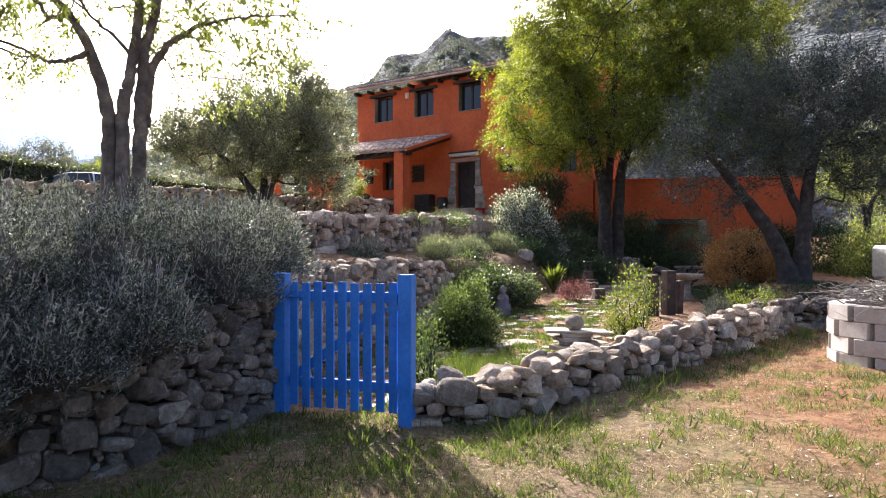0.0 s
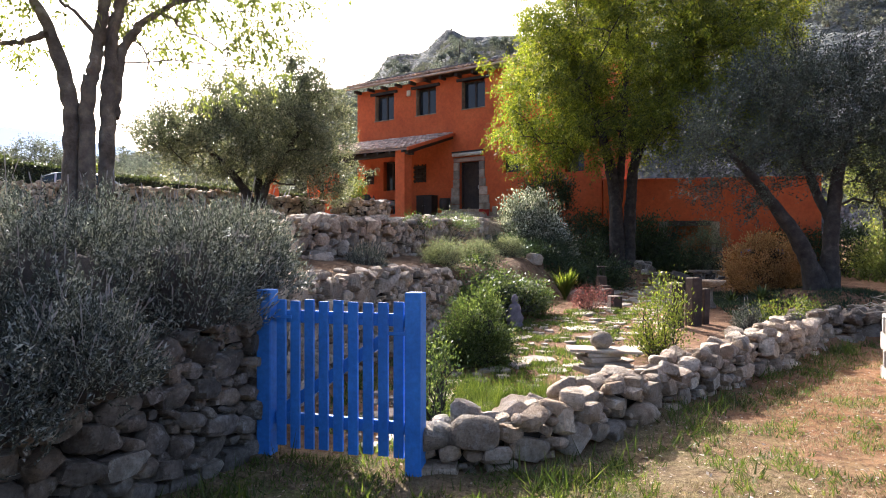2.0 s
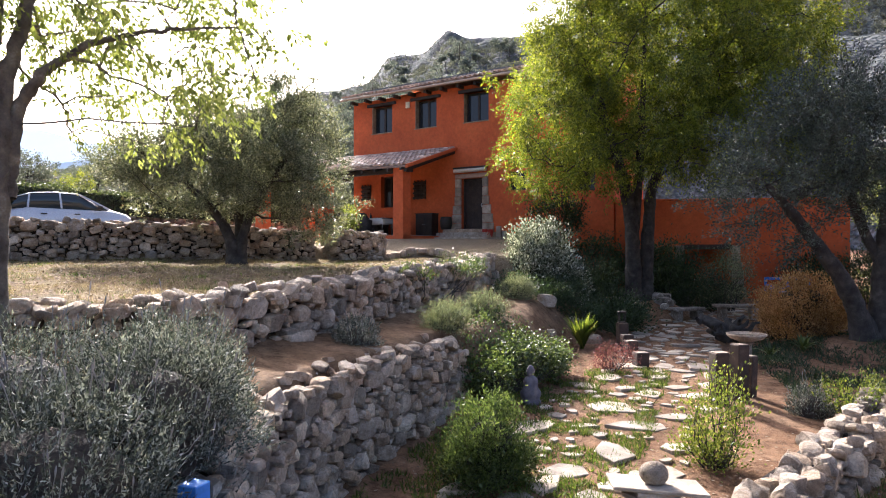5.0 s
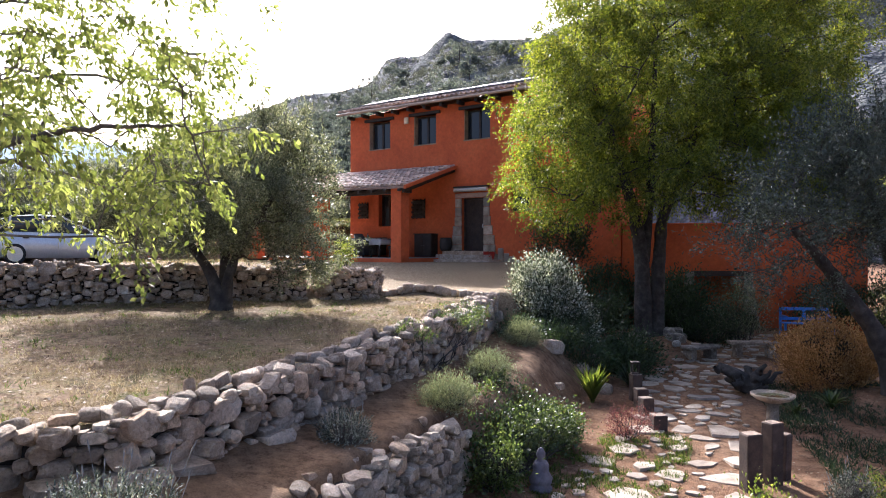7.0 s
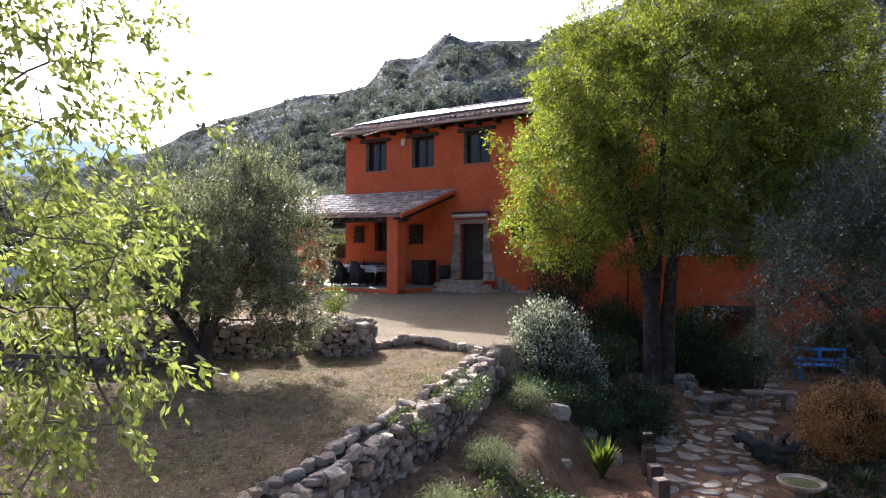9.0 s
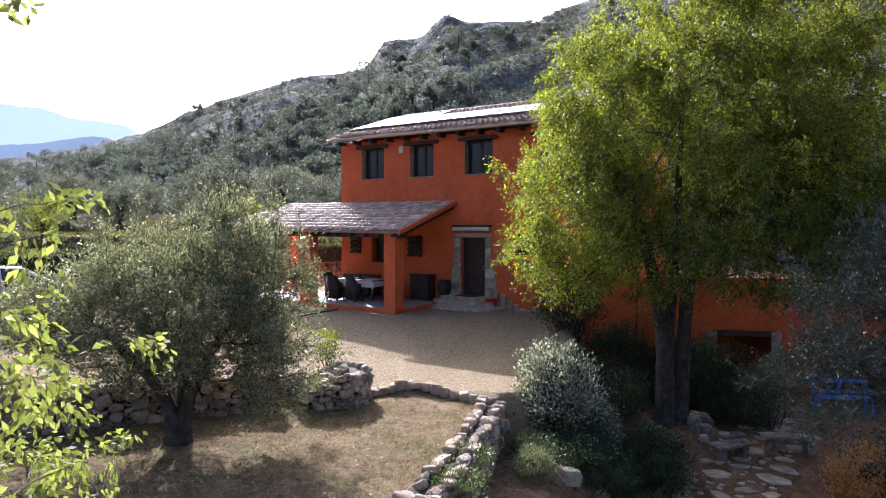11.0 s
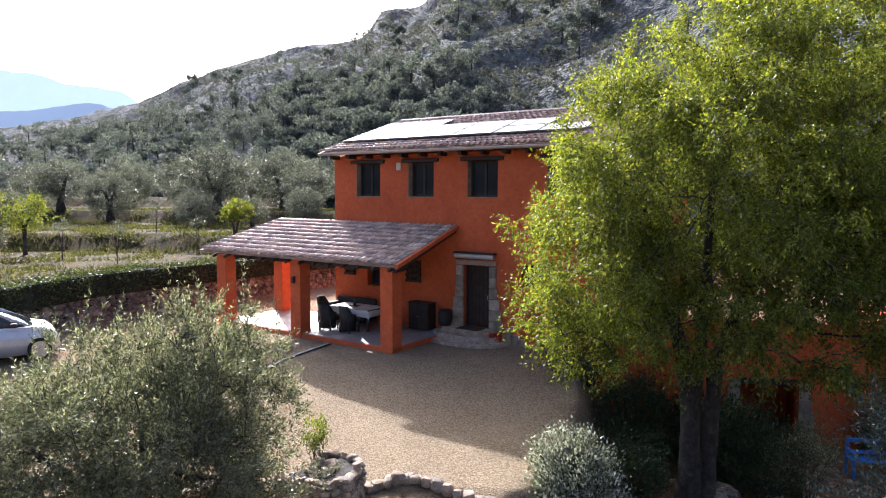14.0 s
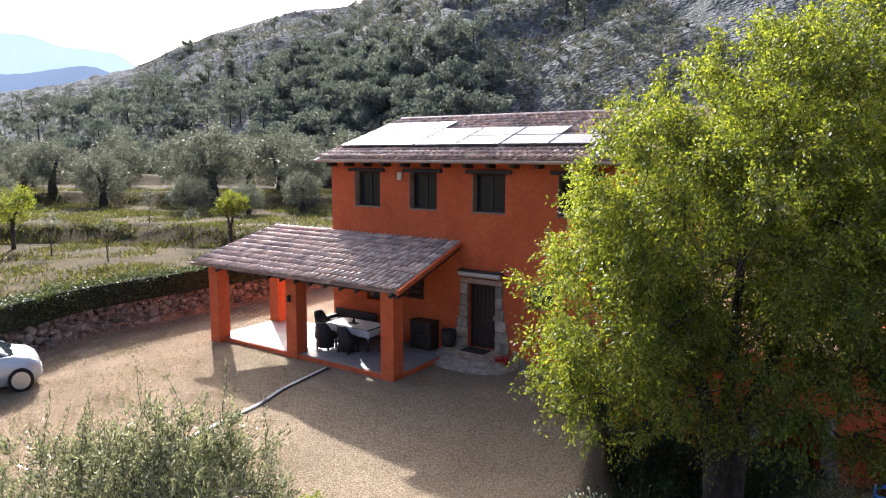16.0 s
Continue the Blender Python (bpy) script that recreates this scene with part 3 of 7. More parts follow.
def holed_wall(x0, x1, y0, y1, z0, z1, holes):
    """A thick wall along x with openings (xa, xb, za, zb) right through it."""
    xs = sorted({x0, x1, *[h[0] for h in holes], *[h[1] for h in holes]})
    zs = sorted({z0, z1, *[h[2] for h in holes], *[h[3] for h in holes]})
    bm = bmesh.new()
    solid = lambda i, k: 0 <= i < len(xs) - 1 and 0 <= k < len(zs) - 1 and not any(a < (xs[i] + xs[i + 1]) / 2 < b and c < (zs[k] + zs[k + 1]) / 2 < d for a, b, c, d in holes)
    quad = lambda *p: bm.faces.new([bm.verts.new(c) for c in p])
    for i in range(len(xs) - 1):
        for k in range(len(zs) - 1):
            if not solid(i, k):
                continue
            a, b, c, d = xs[i], xs[i + 1], zs[k], zs[k + 1]
            quad((a, y0, c), (b, y0, c), (b, y0, d), (a, y0, d))
            quad((b, y1, c), (a, y1, c), (a, y1, d), (b, y1, d))
            if not solid(i - 1, k):
                quad((a, y1, c), (a, y0, c), (a, y0, d), (a, y1, d))
            if not solid(i + 1, k):
                quad((b, y0, c), (b, y1, c), (b, y1, d), (b, y0, d))
            if not solid(i, k - 1):
                quad((a, y1, c), (b, y1, c), (b, y0, c), (a, y0, c))
            if not solid(i, k + 1):
                quad((a, y0, d), (b, y0, d), (b, y1, d), (a, y1, d))
    bmesh.ops.remove_doubles(bm, verts=bm.verts, dist=1e-4)
    return bm


UPPER = [(-4.77, -3.62), (-2.36, -1.25), (0.10, 1.27), (3.0, 4.15)]
HOLES = [(a, b, 7.62, 8.82) for a, b in UPPER] + [(0.0, 1.0, 3.22, 5.34), (-4.25, -3.44, 4.3, 5.67), (2.15, 2.95, 4.75, 5.5), (4.9, 5.7, 4.6, 5.45)]
part("wall", holed_wall(S0, S1, 0, 0.45, 0.4, EAVE, HOLES), STUCCO, house)
part("wall", boxes((S0, S0 + 0.4, 0.45, DEPTH, FOOT, EAVE)), STUCCO, house)
BACK, S2 = 3.4, 4.0      # the rear half of the house is shorter than its front
part("wall", boxes((S1 - 0.4, S1, 0.45, BACK, 0.4, EAVE)), STUCCO, house)
part("wall", boxes((S2, S1 - 0.4, BACK - 0.4, BACK, 0.4, EAVE)), STUCCO, house)
part("wall", boxes((S2 - 0.4, S2, BACK - 0.4, DEPTH, FOOT, EAVE + 0.3)), STUCCO, house)
part("wall", boxes((S0 + 0.4, S2 - 0.4, DEPTH - 0.4, DEPTH, FOOT, EAVE)), STUCCO, house)
part("floor", boxes((S0 + 0.4, S1 - 0.4, 0.45, BACK - 0.4, 6.3, 6.5), (S0 + 0.4, S1 - 0.4, 0.45, BACK - 0.4, 3.0, 3.2)), CORE, house)
for xg, tri in ((S0 + 0.05, [(0.1, EAVE - 0.02), (DEPTH - 0.1, EAVE - 0.02), (4.6, 10.55)]), (S1 - 0.45, [(0.1, EAVE - 0.02), (BACK, EAVE - 0.02), (BACK, 10.3)])):
    GABLE = bmesh.new()
    vs = [[GABLE.verts.new((x, y, z)) for y, z in tri] for x in (xg, xg + 0.4)]
    GABLE.faces.new(vs[0][::-1])
    GABLE.faces.new(vs[1])
    for k in range(3):
        GABLE.faces.new((vs[0][k], vs[0][(k + 1) % 3], vs[1][(k + 1) % 3], vs[1][k]))
    part("gable", GABLE, STUCCO, house)


def sheet(p00, p10, p11, p01, thick):
    """A slab over four corners, thick downwards."""
    bm = bmesh.new()
    top = [bm.verts.new(p) for p in (p00, p10, p11, p01)]
    low = [bm.verts.new((p[0], p[1], p[2] - thick)) for p in (p00, p10, p11, p01)]
    bm.faces.new(top)
    bm.faces.new(low[::-1])
    for k in range(4):
        bm.faces.new((top[k], low[k], low[(k + 1) % 4], top[(k + 1) % 4]))
    return bm


RL, RR, RIDGE_Y, RIDGE_Z, EAVE_Y, EAVE_Z = -6.15, 6.75, 4.6, 10.88, -0.5, 9.26
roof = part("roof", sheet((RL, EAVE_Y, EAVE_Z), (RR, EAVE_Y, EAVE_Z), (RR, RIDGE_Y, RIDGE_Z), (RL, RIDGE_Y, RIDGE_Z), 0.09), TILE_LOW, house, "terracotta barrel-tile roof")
part("roof", sheet((RL, RIDGE_Y, RIDGE_Z), (S2 + 0.3, RIDGE_Y, RIDGE_Z), (S2 + 0.3, DEPTH + 0.5, EAVE_Z), (RL, DEPTH + 0.5, EAVE_Z), 0.09), TILE, house)


def tile_mesh(length, r0, r1, name):
    """A half-round cover tile lying along y, wider at its low end."""
    v, f, n = [], [], 7
    for y, r, lift in ((0, r0, 0.04), (length, r1, 0.0)):
        for rr in (r, r - 0.018):
            for i in range(n):
                a = math.pi * i / (n - 1)
                v.append((-rr * math.cos(a), y, rr * math.sin(a) * 1.05 + lift))
    for i in range(n - 1):
        f += [(i, i + 1, 2 * n + i + 1, 2 * n + i), (n + i + 1, n + i, 3 * n + i, 3 * n + i + 1), (i + 1, i, n + i, n + i + 1)]
    return mesh_np(name, v, f, TILE, True)


def tiled(parent, right_front, left_front, left_back, right_back, pitch, step, keep, skip=lambda a, b: False, limit=300):
    """Cover tiles in courses between four corners; the first `limit` chosen by keep() are parts, the others one joined part."""
    rf, lf, lb, rb = (Vector(p) for p in (right_front, left_front, left_back, right_back))
    cols, rows = int((rf - lf).length / pitch), int(((rb - rf).length + (lb - lf).length) / 2 / step)
    me, made, v_all, f_all, count = tile_mesh(step * 1.18, pitch * 0.36, pitch * 0.28, "cover_tile"), 0, [], [], 0
    base_v = np.array([v.co[:] for v in me.vertices])
    base_f = np.array([p.vertices[:] for p in me.polygons])
    for c in range(cols):
        a = (c + 0.5) / cols
        for r in range(rows):
            b0, b1 = r / rows, (r + 1) / rows
            if skip(a, b0):
                continue
            p, q = lf.lerp(rf, a).lerp(lb.lerp(rb, a), b0), lf.lerp(rf, a).lerp(lb.lerp(rb, a), b1)
            d = (q - p).normalized()
            x = d.cross(Vector((0, 0, 1))).normalized()
            m = Matrix((x, d, x.cross(d))).transposed().to_4x4()
            m.translation = p + Vector((random.uniform(-0.012, 0.012), random.uniform(-0.015, 0.015), random.uniform(0, 0.012)))
            m = m @ pose(0, 0, 0, 0, random.uniform(-3, 3), random.uniform(-2, 2))
            if keep(a, b0) and made < limit:
                ob = new("tile", me)
                ob.parent = parent
                ob.matrix_local = m
                made += 1
            else:
                mm = np.array(m)
                v_all.append(base_v @ mm[:3, :3].T + mm[:3, 3])
                f_all.append(base_f + count)
                count += len(base_v)
    if v_all:
        tagged(part("tiles", mesh_np("tiles", np.concatenate(v_all), np.concatenate(f_all), TILE, True), None, parent), kind="stuff")


tiled(roof, (RR, EAVE_Y - 0.04, EAVE_Z), (RL, EAVE_Y - 0.04, EAVE_Z), (RL, RIDGE_Y, RIDGE_Z), (RR, RIDGE_Y, RIDGE_Z), 0.215, 0.36, lambda a, b: b < 0.16 or a < 0.05)
part("ridge_cap", boxes((RL, RR, RIDGE_Y - 0.12, RIDGE_Y + 0.12, RIDGE_Z - 0.03, RIDGE_Z + 0.1), bevel=0.05), TILE, house)

# solar panels lying on the front slope, with a gap near one end
PANEL = plain("solar_glass", (0.03, 0.035, 0.055), 0.22, 0.0, 4, 0.15, 0)
PANEL.node_tree.nodes["Principled BSDF"].inputs["Specular IOR Level"].default_value = 0.16
PANEL_EDGE = plain("grey_anodised_frame", (0.16, 0.165, 0.18), 0.6)
ALU = plain("aluminium", (0.62, 0.63, 0.65), 0.35, 0.9, 10, 0.06, 0.0005)
slope = math.atan2(RIDGE_Z - EAVE_Z, RIDGE_Y - EAVE_Y)


def panel(x, along, w, h):
    p = thing("solar_panel", HOUSE @ pose(x, EAVE_Y + along * math.cos(slope), EAVE_Z + along * math.sin(slope) + 0.17, math.degrees(slope)), "pale reflective solar panel in an aluminium frame on the roof", "solar panel", "solar panels on the roof")
    part("glass", boxes((0.02, w - 0.02, 0.02, h - 0.02, 0, 0.03)), PANEL, p)
    part("frame", boxes((0, w, 0, 0.02, -0.01, 0.036), (0, w, h - 0.02, h, -0.01, 0.036), (0, 0.02, 0.02, h - 0.02, -0.01, 0.036), (w - 0.02, w, 0.02, h - 0.02, -0.01, 0.036)), PANEL_EDGE, p)
    return p


first = panel(-5.75, 0.95, 1.585, 0.985)
for r in range(3):
    for c in range(6):
        if (r, c) == (0, 0) or (r == 2 and c > 1) or (r == 1 and c == 5):
            continue
        copy_thing(first, HOUSE @ pose(-5.75 + c * 1.65, EAVE_Y + (0.95 + r * 1.03) * math.cos(slope), EAVE_Z + (0.95 + r * 1.03) * math.sin(slope) + 0.17, math.degrees(slope)))

# eaves: rafter ends, fascia and gutter
for k in range(16):
    x = RL + 0.45 + k * (RR - RL - 0.7) / 15
    part("rafter", boxes((x, x + 0.12, -0.42, 0.0, 9.0, 9.13)), DARK_WOOD, house)
g = bmesh.new()
cyl(g, (RL, EAVE_Y - 0.06, EAVE_Z - 0.07), (RR, EAVE_Y - 0.06, EAVE_Z - 0.09), 0.055)
part("gutter", g, plain("tan_gutter", (0.42, 0.30, 0.22), 0.5), house, "tan half-round gutter")

# windows
GLASS, gnt, gb, _, _ = material("window_glass")
gb.inputs["Base Color"].default_value = (0.02, 0.025, 0.03, 1)
gb.inputs["Roughness"].default_value = 0.04
REVEAL = surface("raw_stone_reveal", [(0.3, (0.24, 0.16, 0.10)), (0.7, (0.42, 0.31, 0.2))], 5, 0.9, 0.01)


def window(a, b, c, d, bars=1):
    w = thing("window", pose(a, 0, c), "dark timber casement window with wooden lintel", "window")
    w.parent = house
    ww, hh = b - a, d - c
    part("window_frame", boxes((0, ww, 0.24, 0.31, 0, 0.07), (0, ww, 0.24, 0.31, hh - 0.07, hh), (0, 0.07, 0.24, 0.31, 0.07, hh - 0.07), (ww - 0.07, ww, 0.24, 0.31, 0.07, hh - 0.07),
                               *[(ww * (k + 1) / (bars + 1) - 0.045, ww * (k + 1) / (bars + 1) + 0.045, 0.23, 0.32, 0.07, hh - 0.07) for k in range(bars)]), DARK_WOOD, w)
    for k in range(bars + 1):
        part("pane", boxes((0.075 + k * (ww - 0.07) / (bars + 1), (k + 1) * (ww - 0.07) / (bars + 1), 0.265, 0.28, 0.072, hh - 0.072)), GLASS, w)
    del w["category"]
    return w


for a, b in UPPER:
    w = window(a, b, 7.62, 8.82)
    part("lintel", boxes((-0.22, b - a + 0.22, -0.10, 0.2, 1.2, 1.32), bevel=0.012), DARK_WOOD, w)
    part("reveal", boxes((0.003, 0.025, 0.004, 0.24, 0.0, 1.2)), REVEAL, w)
    part("window_sill", boxes((-0.02, b - a + 0.02, -0.03, 0.24, -0.035, 0.004)), REVEAL, w)
window(-4.25, -3.44, 4.3, 5.67)
window(2.15, 2.95, 4.75, 5.5)
window(4.9, 5.7, 4.6, 5.45)

# door with its stone jambs, rolled awning and steps
door = thing("door", pose(0, 0, 3.22), "dark wooden front door in a rough stone surround", "door")
door.parent = house
del door["category"]
part("door_leaf", boxes(*[(0.06 + k * 0.147, 0.06 + (k + 1) * 0.147 - 0.006, 0.22, 0.27, 0.02, 2.05) for k in range(6)], bevel=0.004), DARK_WOOD, door)
part("door_frame", boxes((0, 0.06, 0.16, 0.3, 0, 2.12), (0.94, 1.0, 0.16, 0.3, 0, 2.12), (0.06, 0.94, 0.16, 0.3, 2.05, 2.12)), DARK_WOOD, door)
part("door_handle", boxes((0.82, 0.85, 0.17, 0.22, 0.95, 1.1), bevel=0.005), ALU, door)


def jamb(parent, x0, x1, wide_low, z0, z1, side):
    """Rough stones beside an opening, wider towards the ground."""
    rows = 7
    for k in range(rows):
        a, b = z0 + (z1 - z0) * k / rows, z0 + (z1 - z0) * (k + 1) / rows - 0.012
        grow = wide_low * max(0, 1 - (k + 0.5) / rows) ** 1.3 + random.uniform(0, 0.05)
        u, v = (x0 - grow, x1) if side < 0 else (x0, x1 + grow)
        part("jamb_stone", boxes((u, v, -0.05 - random.uniform(0, 0.03), 0.02, a, b), bevel=0.015), FLAG, parent)


jamb(house, -0.22, -0.004, 0.32, 2.8, 5.34, -1)
jamb(house, 1.004, 1.2, 0.42, 2.8, 5.34, 1)
for k in range(10):
    x = 1.65 + k * 0.24
    part("footing_stone", boxes((x, x + 0.225, -0.06 - random.uniform(0, 0.03), 0.02, 2.3, 3.0 + random.uniform(-0.12, 0.12) + max(0, 0.3 - k * 0.1)), bevel=0.03), FLAG, house)
LINTEL = plain("faded_pink_beam", (0.42, 0.27, 0.2), 0.9)
part("door_lintel", boxes((-0.28, 1.26, -0.07, 0.02, 5.345, 5.52), bevel=0.015), LINTEL, house)
awning = thing("awning", HOUSE @ pose(-0.27, -0.08, 5.62), "rolled-up striped fabric awning above the front door", "awning")
bm = bmesh.new()
cyl(bm, (0, -0.06, 0.03), (1.5, -0.06, 0.03), 0.08, sides=12)
part("fabric_roll", bm, plain("cream_canvas", (0.62, 0.55, 0.47), 0.85, 0, 25), awning)
part("cassette", boxes((-0.03, 1.53, -0.13, 0.08, 0.11, 0.17), bevel=0.01), DARK_WOOD, awning)
steps = thing("doorstep", HOUSE @ pose(-0.2, 0, 2.6), "curved rough stone steps before the front door", "steps")
for k, (w, dp, h) in enumerate(((2.0, 1.35, 0.34), (1.75, 1.0, 0.52), (1.5, 0.62, 0.66))):
    bm = bmesh.new()
    prev = 0.0 if k == 0 else (0.34, 0.52)[k - 1]
    n = 14
    ring = [(0.55 + w * math.cos(math.pi * i / n + math.pi) * 0.75, -dp * math.sin(math.pi * i / n) ** 0.6) for i in range(n + 1)]
    vs = [[bm.verts.new((x + random.uniform(-0.02, 0.02), y - 0.01, z)) for x, y in ring] for z in (prev, h)]
    for i in range(n):
        bm.faces.new((vs[0][i], vs[0][i + 1], vs[1][i + 1], vs[1][i]))
    bm.faces.new(vs[1])
    part("step", bm, STONE_WARM, steps)

# wall things
part("alarm_box", boxes((-2.83, -2.63, -0.09, 0.0, 8.55, 8.82), bevel=0.02), plain("cream_plastic", (0.68, 0.6, 0.45), 0.5), house, "cream plastic alarm box")

# ---- porch ----
porch = thing("porch", HOUSE, "open porch with orange square pillars under a clay-tile roof", "porch")
PF_R, PF_L, PB_L, PB_R = (-0.28, -3.36, 5.56), (-9.05, -3.78, 5.66), (-8.85, -0.02, 6.66), (-0.28, -0.02, 6.62)
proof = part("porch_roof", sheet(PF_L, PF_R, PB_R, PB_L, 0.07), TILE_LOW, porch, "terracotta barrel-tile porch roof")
tiled(proof, PF_R, PF_L, PB_L, PB_R, 0.215, 0.36, lambda a, b: a > 0.25)
for nm, s, off in (("pillar", -0.78, -2.99), ("pillar", -4.72, -2.98), ("pillar", -8.30, -3.2), ("pillar", -8.45, -0.35)):
    part(nm, boxes((s - 0.24, s + 0.24, off - 0.24, off + 0.24, 2.3, 5.5 + (off + 3.2) * 0.3), bevel=0.012), STUCCO, porch)
part("beam", boxes((-9.0, -0.35, -3.05, -2.85, 5.36, 5.56)), DARK_WOOD, porch)
part("beam", sheet((-0.46, -3.3, 5.5), (-0.32, -3.3, 5.5), (-0.32, 0.0, 6.56), (-0.46, 0, 6.56), 0.16), DARK_WOOD, porch)
# Deep rear beam, unseen, added to keep sun off the porch floor's front.
part("beam", boxes((-8.6, -5.9, -0.3, -0.1, 5.55, 6.35)), DARK_WOOD, porch)
part("verge", sheet((-0.32, -3.38, 5.60), (-0.22, -3.38, 5.60), (-0.22, 0.0, 6.66), (-0.32, 0, 6.66), 0.13), STUCCO, porch)
for k in range(14):
    x = -8.7 + k * 0.63
    part("rafter", sheet((x, -3.5, 5.47), (x + 0.09, -3.5, 5.47), (x + 0.09, -0.02, 6.54), (x, -0.02, 6.54), 0.09), DARK_WOOD, porch)
PAVE = surface("porch_tiles", [(0.3, (0.25, 0.22, 0.195)), (0.7, (0.37, 0.345, 0.32))], 2, 0.45, 0.001)
part("slab", boxes((-8.6, -0.6, -3.12, -0.003, 2.2, 3.0)), PAVE, porch)
part("slab_edge", boxes((-8.62, -0.54, -3.18, -3.124, 2.2, 2.98)), STUCCO, porch)
part("slab_edge", boxes((-0.595, -0.54, -3.12, -0.05, 2.2, 2.98)), STUCCO, porch)

# ---- annexe ----
ANNEX = pose(5.95, 25.75, 0, 0, 0, -9.5)
annex = thing("annexe", ANNEX, "low orange-rendered annexe wall with a stone-framed doorway", "house")
part("wall", holed_wall(0, 7.6, 0, 0.4, 0.2, 4.15, [(2.3, 3.85, 0.2, 2.62)]), STUCCO, annex)
part("wall", boxes((7.2, 7.6, 0.4, 5.5, 0.2, 4.15)), STUCCO, annex)
part("coping", boxes((-0.02, 7.64, -0.05, 0.45, 4.15, 4.21), bevel=0.01), STUCCO, annex)
part("back_wall", boxes((2.0, 4.2, 1.9, 2.05, 0.2, 3.0)), STUCCO, annex)
# Side walls and ceiling are added, not seen, to keep the recess dark.
for x in (1.85, 4.2):
    part("side_wall", boxes((x, x + 0.15, 0.404, 2.05, 0.2, 3.0)), STUCCO, annex)
part("recess_shade_ceiling", boxes((1.85, 4.35, 0.404, 2.05, 3.004, 3.15)), STUCCO, annex)
part("lintel", boxes((2.2, 3.95, -0.02, 0.3, 2.45, 2.625)), DARK_WOOD, annex)
jamb(annex, 2.05, 2.296, 0.3, 0.6, 2.6, -1)
jamb(annex, 3.854, 4.1, 0.25, 0.6, 2.6, 1)

# ---- dry-stone walls ----
def stone_mesh(k, mat, flat=0.0):
    """A rounded, chipped lump about one unit across."""
    rs = np.random.RandomState(100 + k)
    g = np.array([-1.0, -0.4, 0.4, 1.0])
    pts, faces, index = [], [], {}
    for ax in range(3):
        for sgn in (-1, 1):
            ids = np.zeros((4, 4), int)
            for i, a in enumerate(g):
                for j, b in enumerate(g):
                    p = [a, b]
                    p.insert(ax, float(sgn))
                    key = tuple(p)
                    if key not in index:
                        index[key] = len(pts)
                        pts.append(p)
                    ids[i, j] = index[key]
            for i in range(3):
                for j in range(3):
                    f = [ids[i, j], ids[i + 1, j], ids[i + 1, j + 1], ids[i, j + 1]]
                    faces.append(f if (sgn > 0) == (ax != 1) else f[::-1])
    p = np.array(pts, float)
    p /= np.linalg.norm(p, axis=1)[:, None]
    cuts = rs.normal(size=(11, 3))
    cuts = np.concatenate([np.eye(3), -np.eye(3), cuts / np.linalg.norm(cuts, axis=1)[:, None]])
    far_ = np.concatenate([rs.uniform(0.40, 0.48, 6), rs.uniform(0.42, 0.56, 11)])
    reach = np.min(np.where(p @ cuts.T > 0.05, far_ / np.maximum(p @ cuts.T, 0.05), 9), axis=1)
    p *= np.minimum(reach, 0.60)[:, None] * (1 + rs.uniform(-0.05, 0.05, (len(p), 1)))
    if flat:
        p[:, 2] = np.clip(p[:, 2], -0.38, 0.38)
    me = mesh_np("stone", p, faces, mat, True)
    me.set_sharp_from_angle(angle=0.62)
    return me


def stone_set(mat):
    return [stone_mesh(k, mat, k % 2) for k in range(14)]


SETS = {"grey": stone_set(STONE), "dark": stone_set(STONE_DARK), "warm": stone_set(STONE_WARM)}


def put_stones(parent, rows, stones, limit=300):
    """rows: poses with scale of each stone, nearest ones first; those past the limit are joined."""
    v_all, f_all, count = [], [], 0
    shapes = [(np.array([v.co[:] for v in me.vertices]), np.array([p.vertices[:] for p in me.polygons])) for me in stones]
    for k, m in enumerate(rows):
        pick = random.randrange(len(stones))
        if k < limit:
            ob = new("stone", stones[pick])
            ob.parent = parent
            ob.matrix_parent_inverse = parent.matrix_world.inverted()
            ob.matrix_world = m
        else:
            a = np.array(m)
            v_all.append(shapes[pick][0] @ a[:3, :3].T + a[:3, 3])
            f_all.append(shapes[pick][1] + count)
            count += len(shapes[pick][0])
    if v_all:
        tagged(part("stones", mesh_np("stones", np.concatenate(v_all), np.concatenate(f_all), stones[0].materials[0], False), None, parent), kind="stuff")


def along(pts, s):
    """Point and tangent at the distance s along a polyline; the points may carry more columns."""
    p = np.asarray(pts, float)
    d = np.concatenate([[0], np.cumsum(np.linalg.norm(np.diff(p[:, :2], axis=0), axis=1))])
    s = min(max(s, 0), d[-1])
    q = np.array([np.interp(s, d, p[:, c]) for c in range(p.shape[1])])
    e = np.array([np.interp(min(s + 0.15, d[-1]), d, p[:, c]) - np.interp(max(s - 0.15, 0), d, p[:, c]) for c in range(2)])
    return q, e / (np.linalg.norm(e) + 1e-9), d[-1]


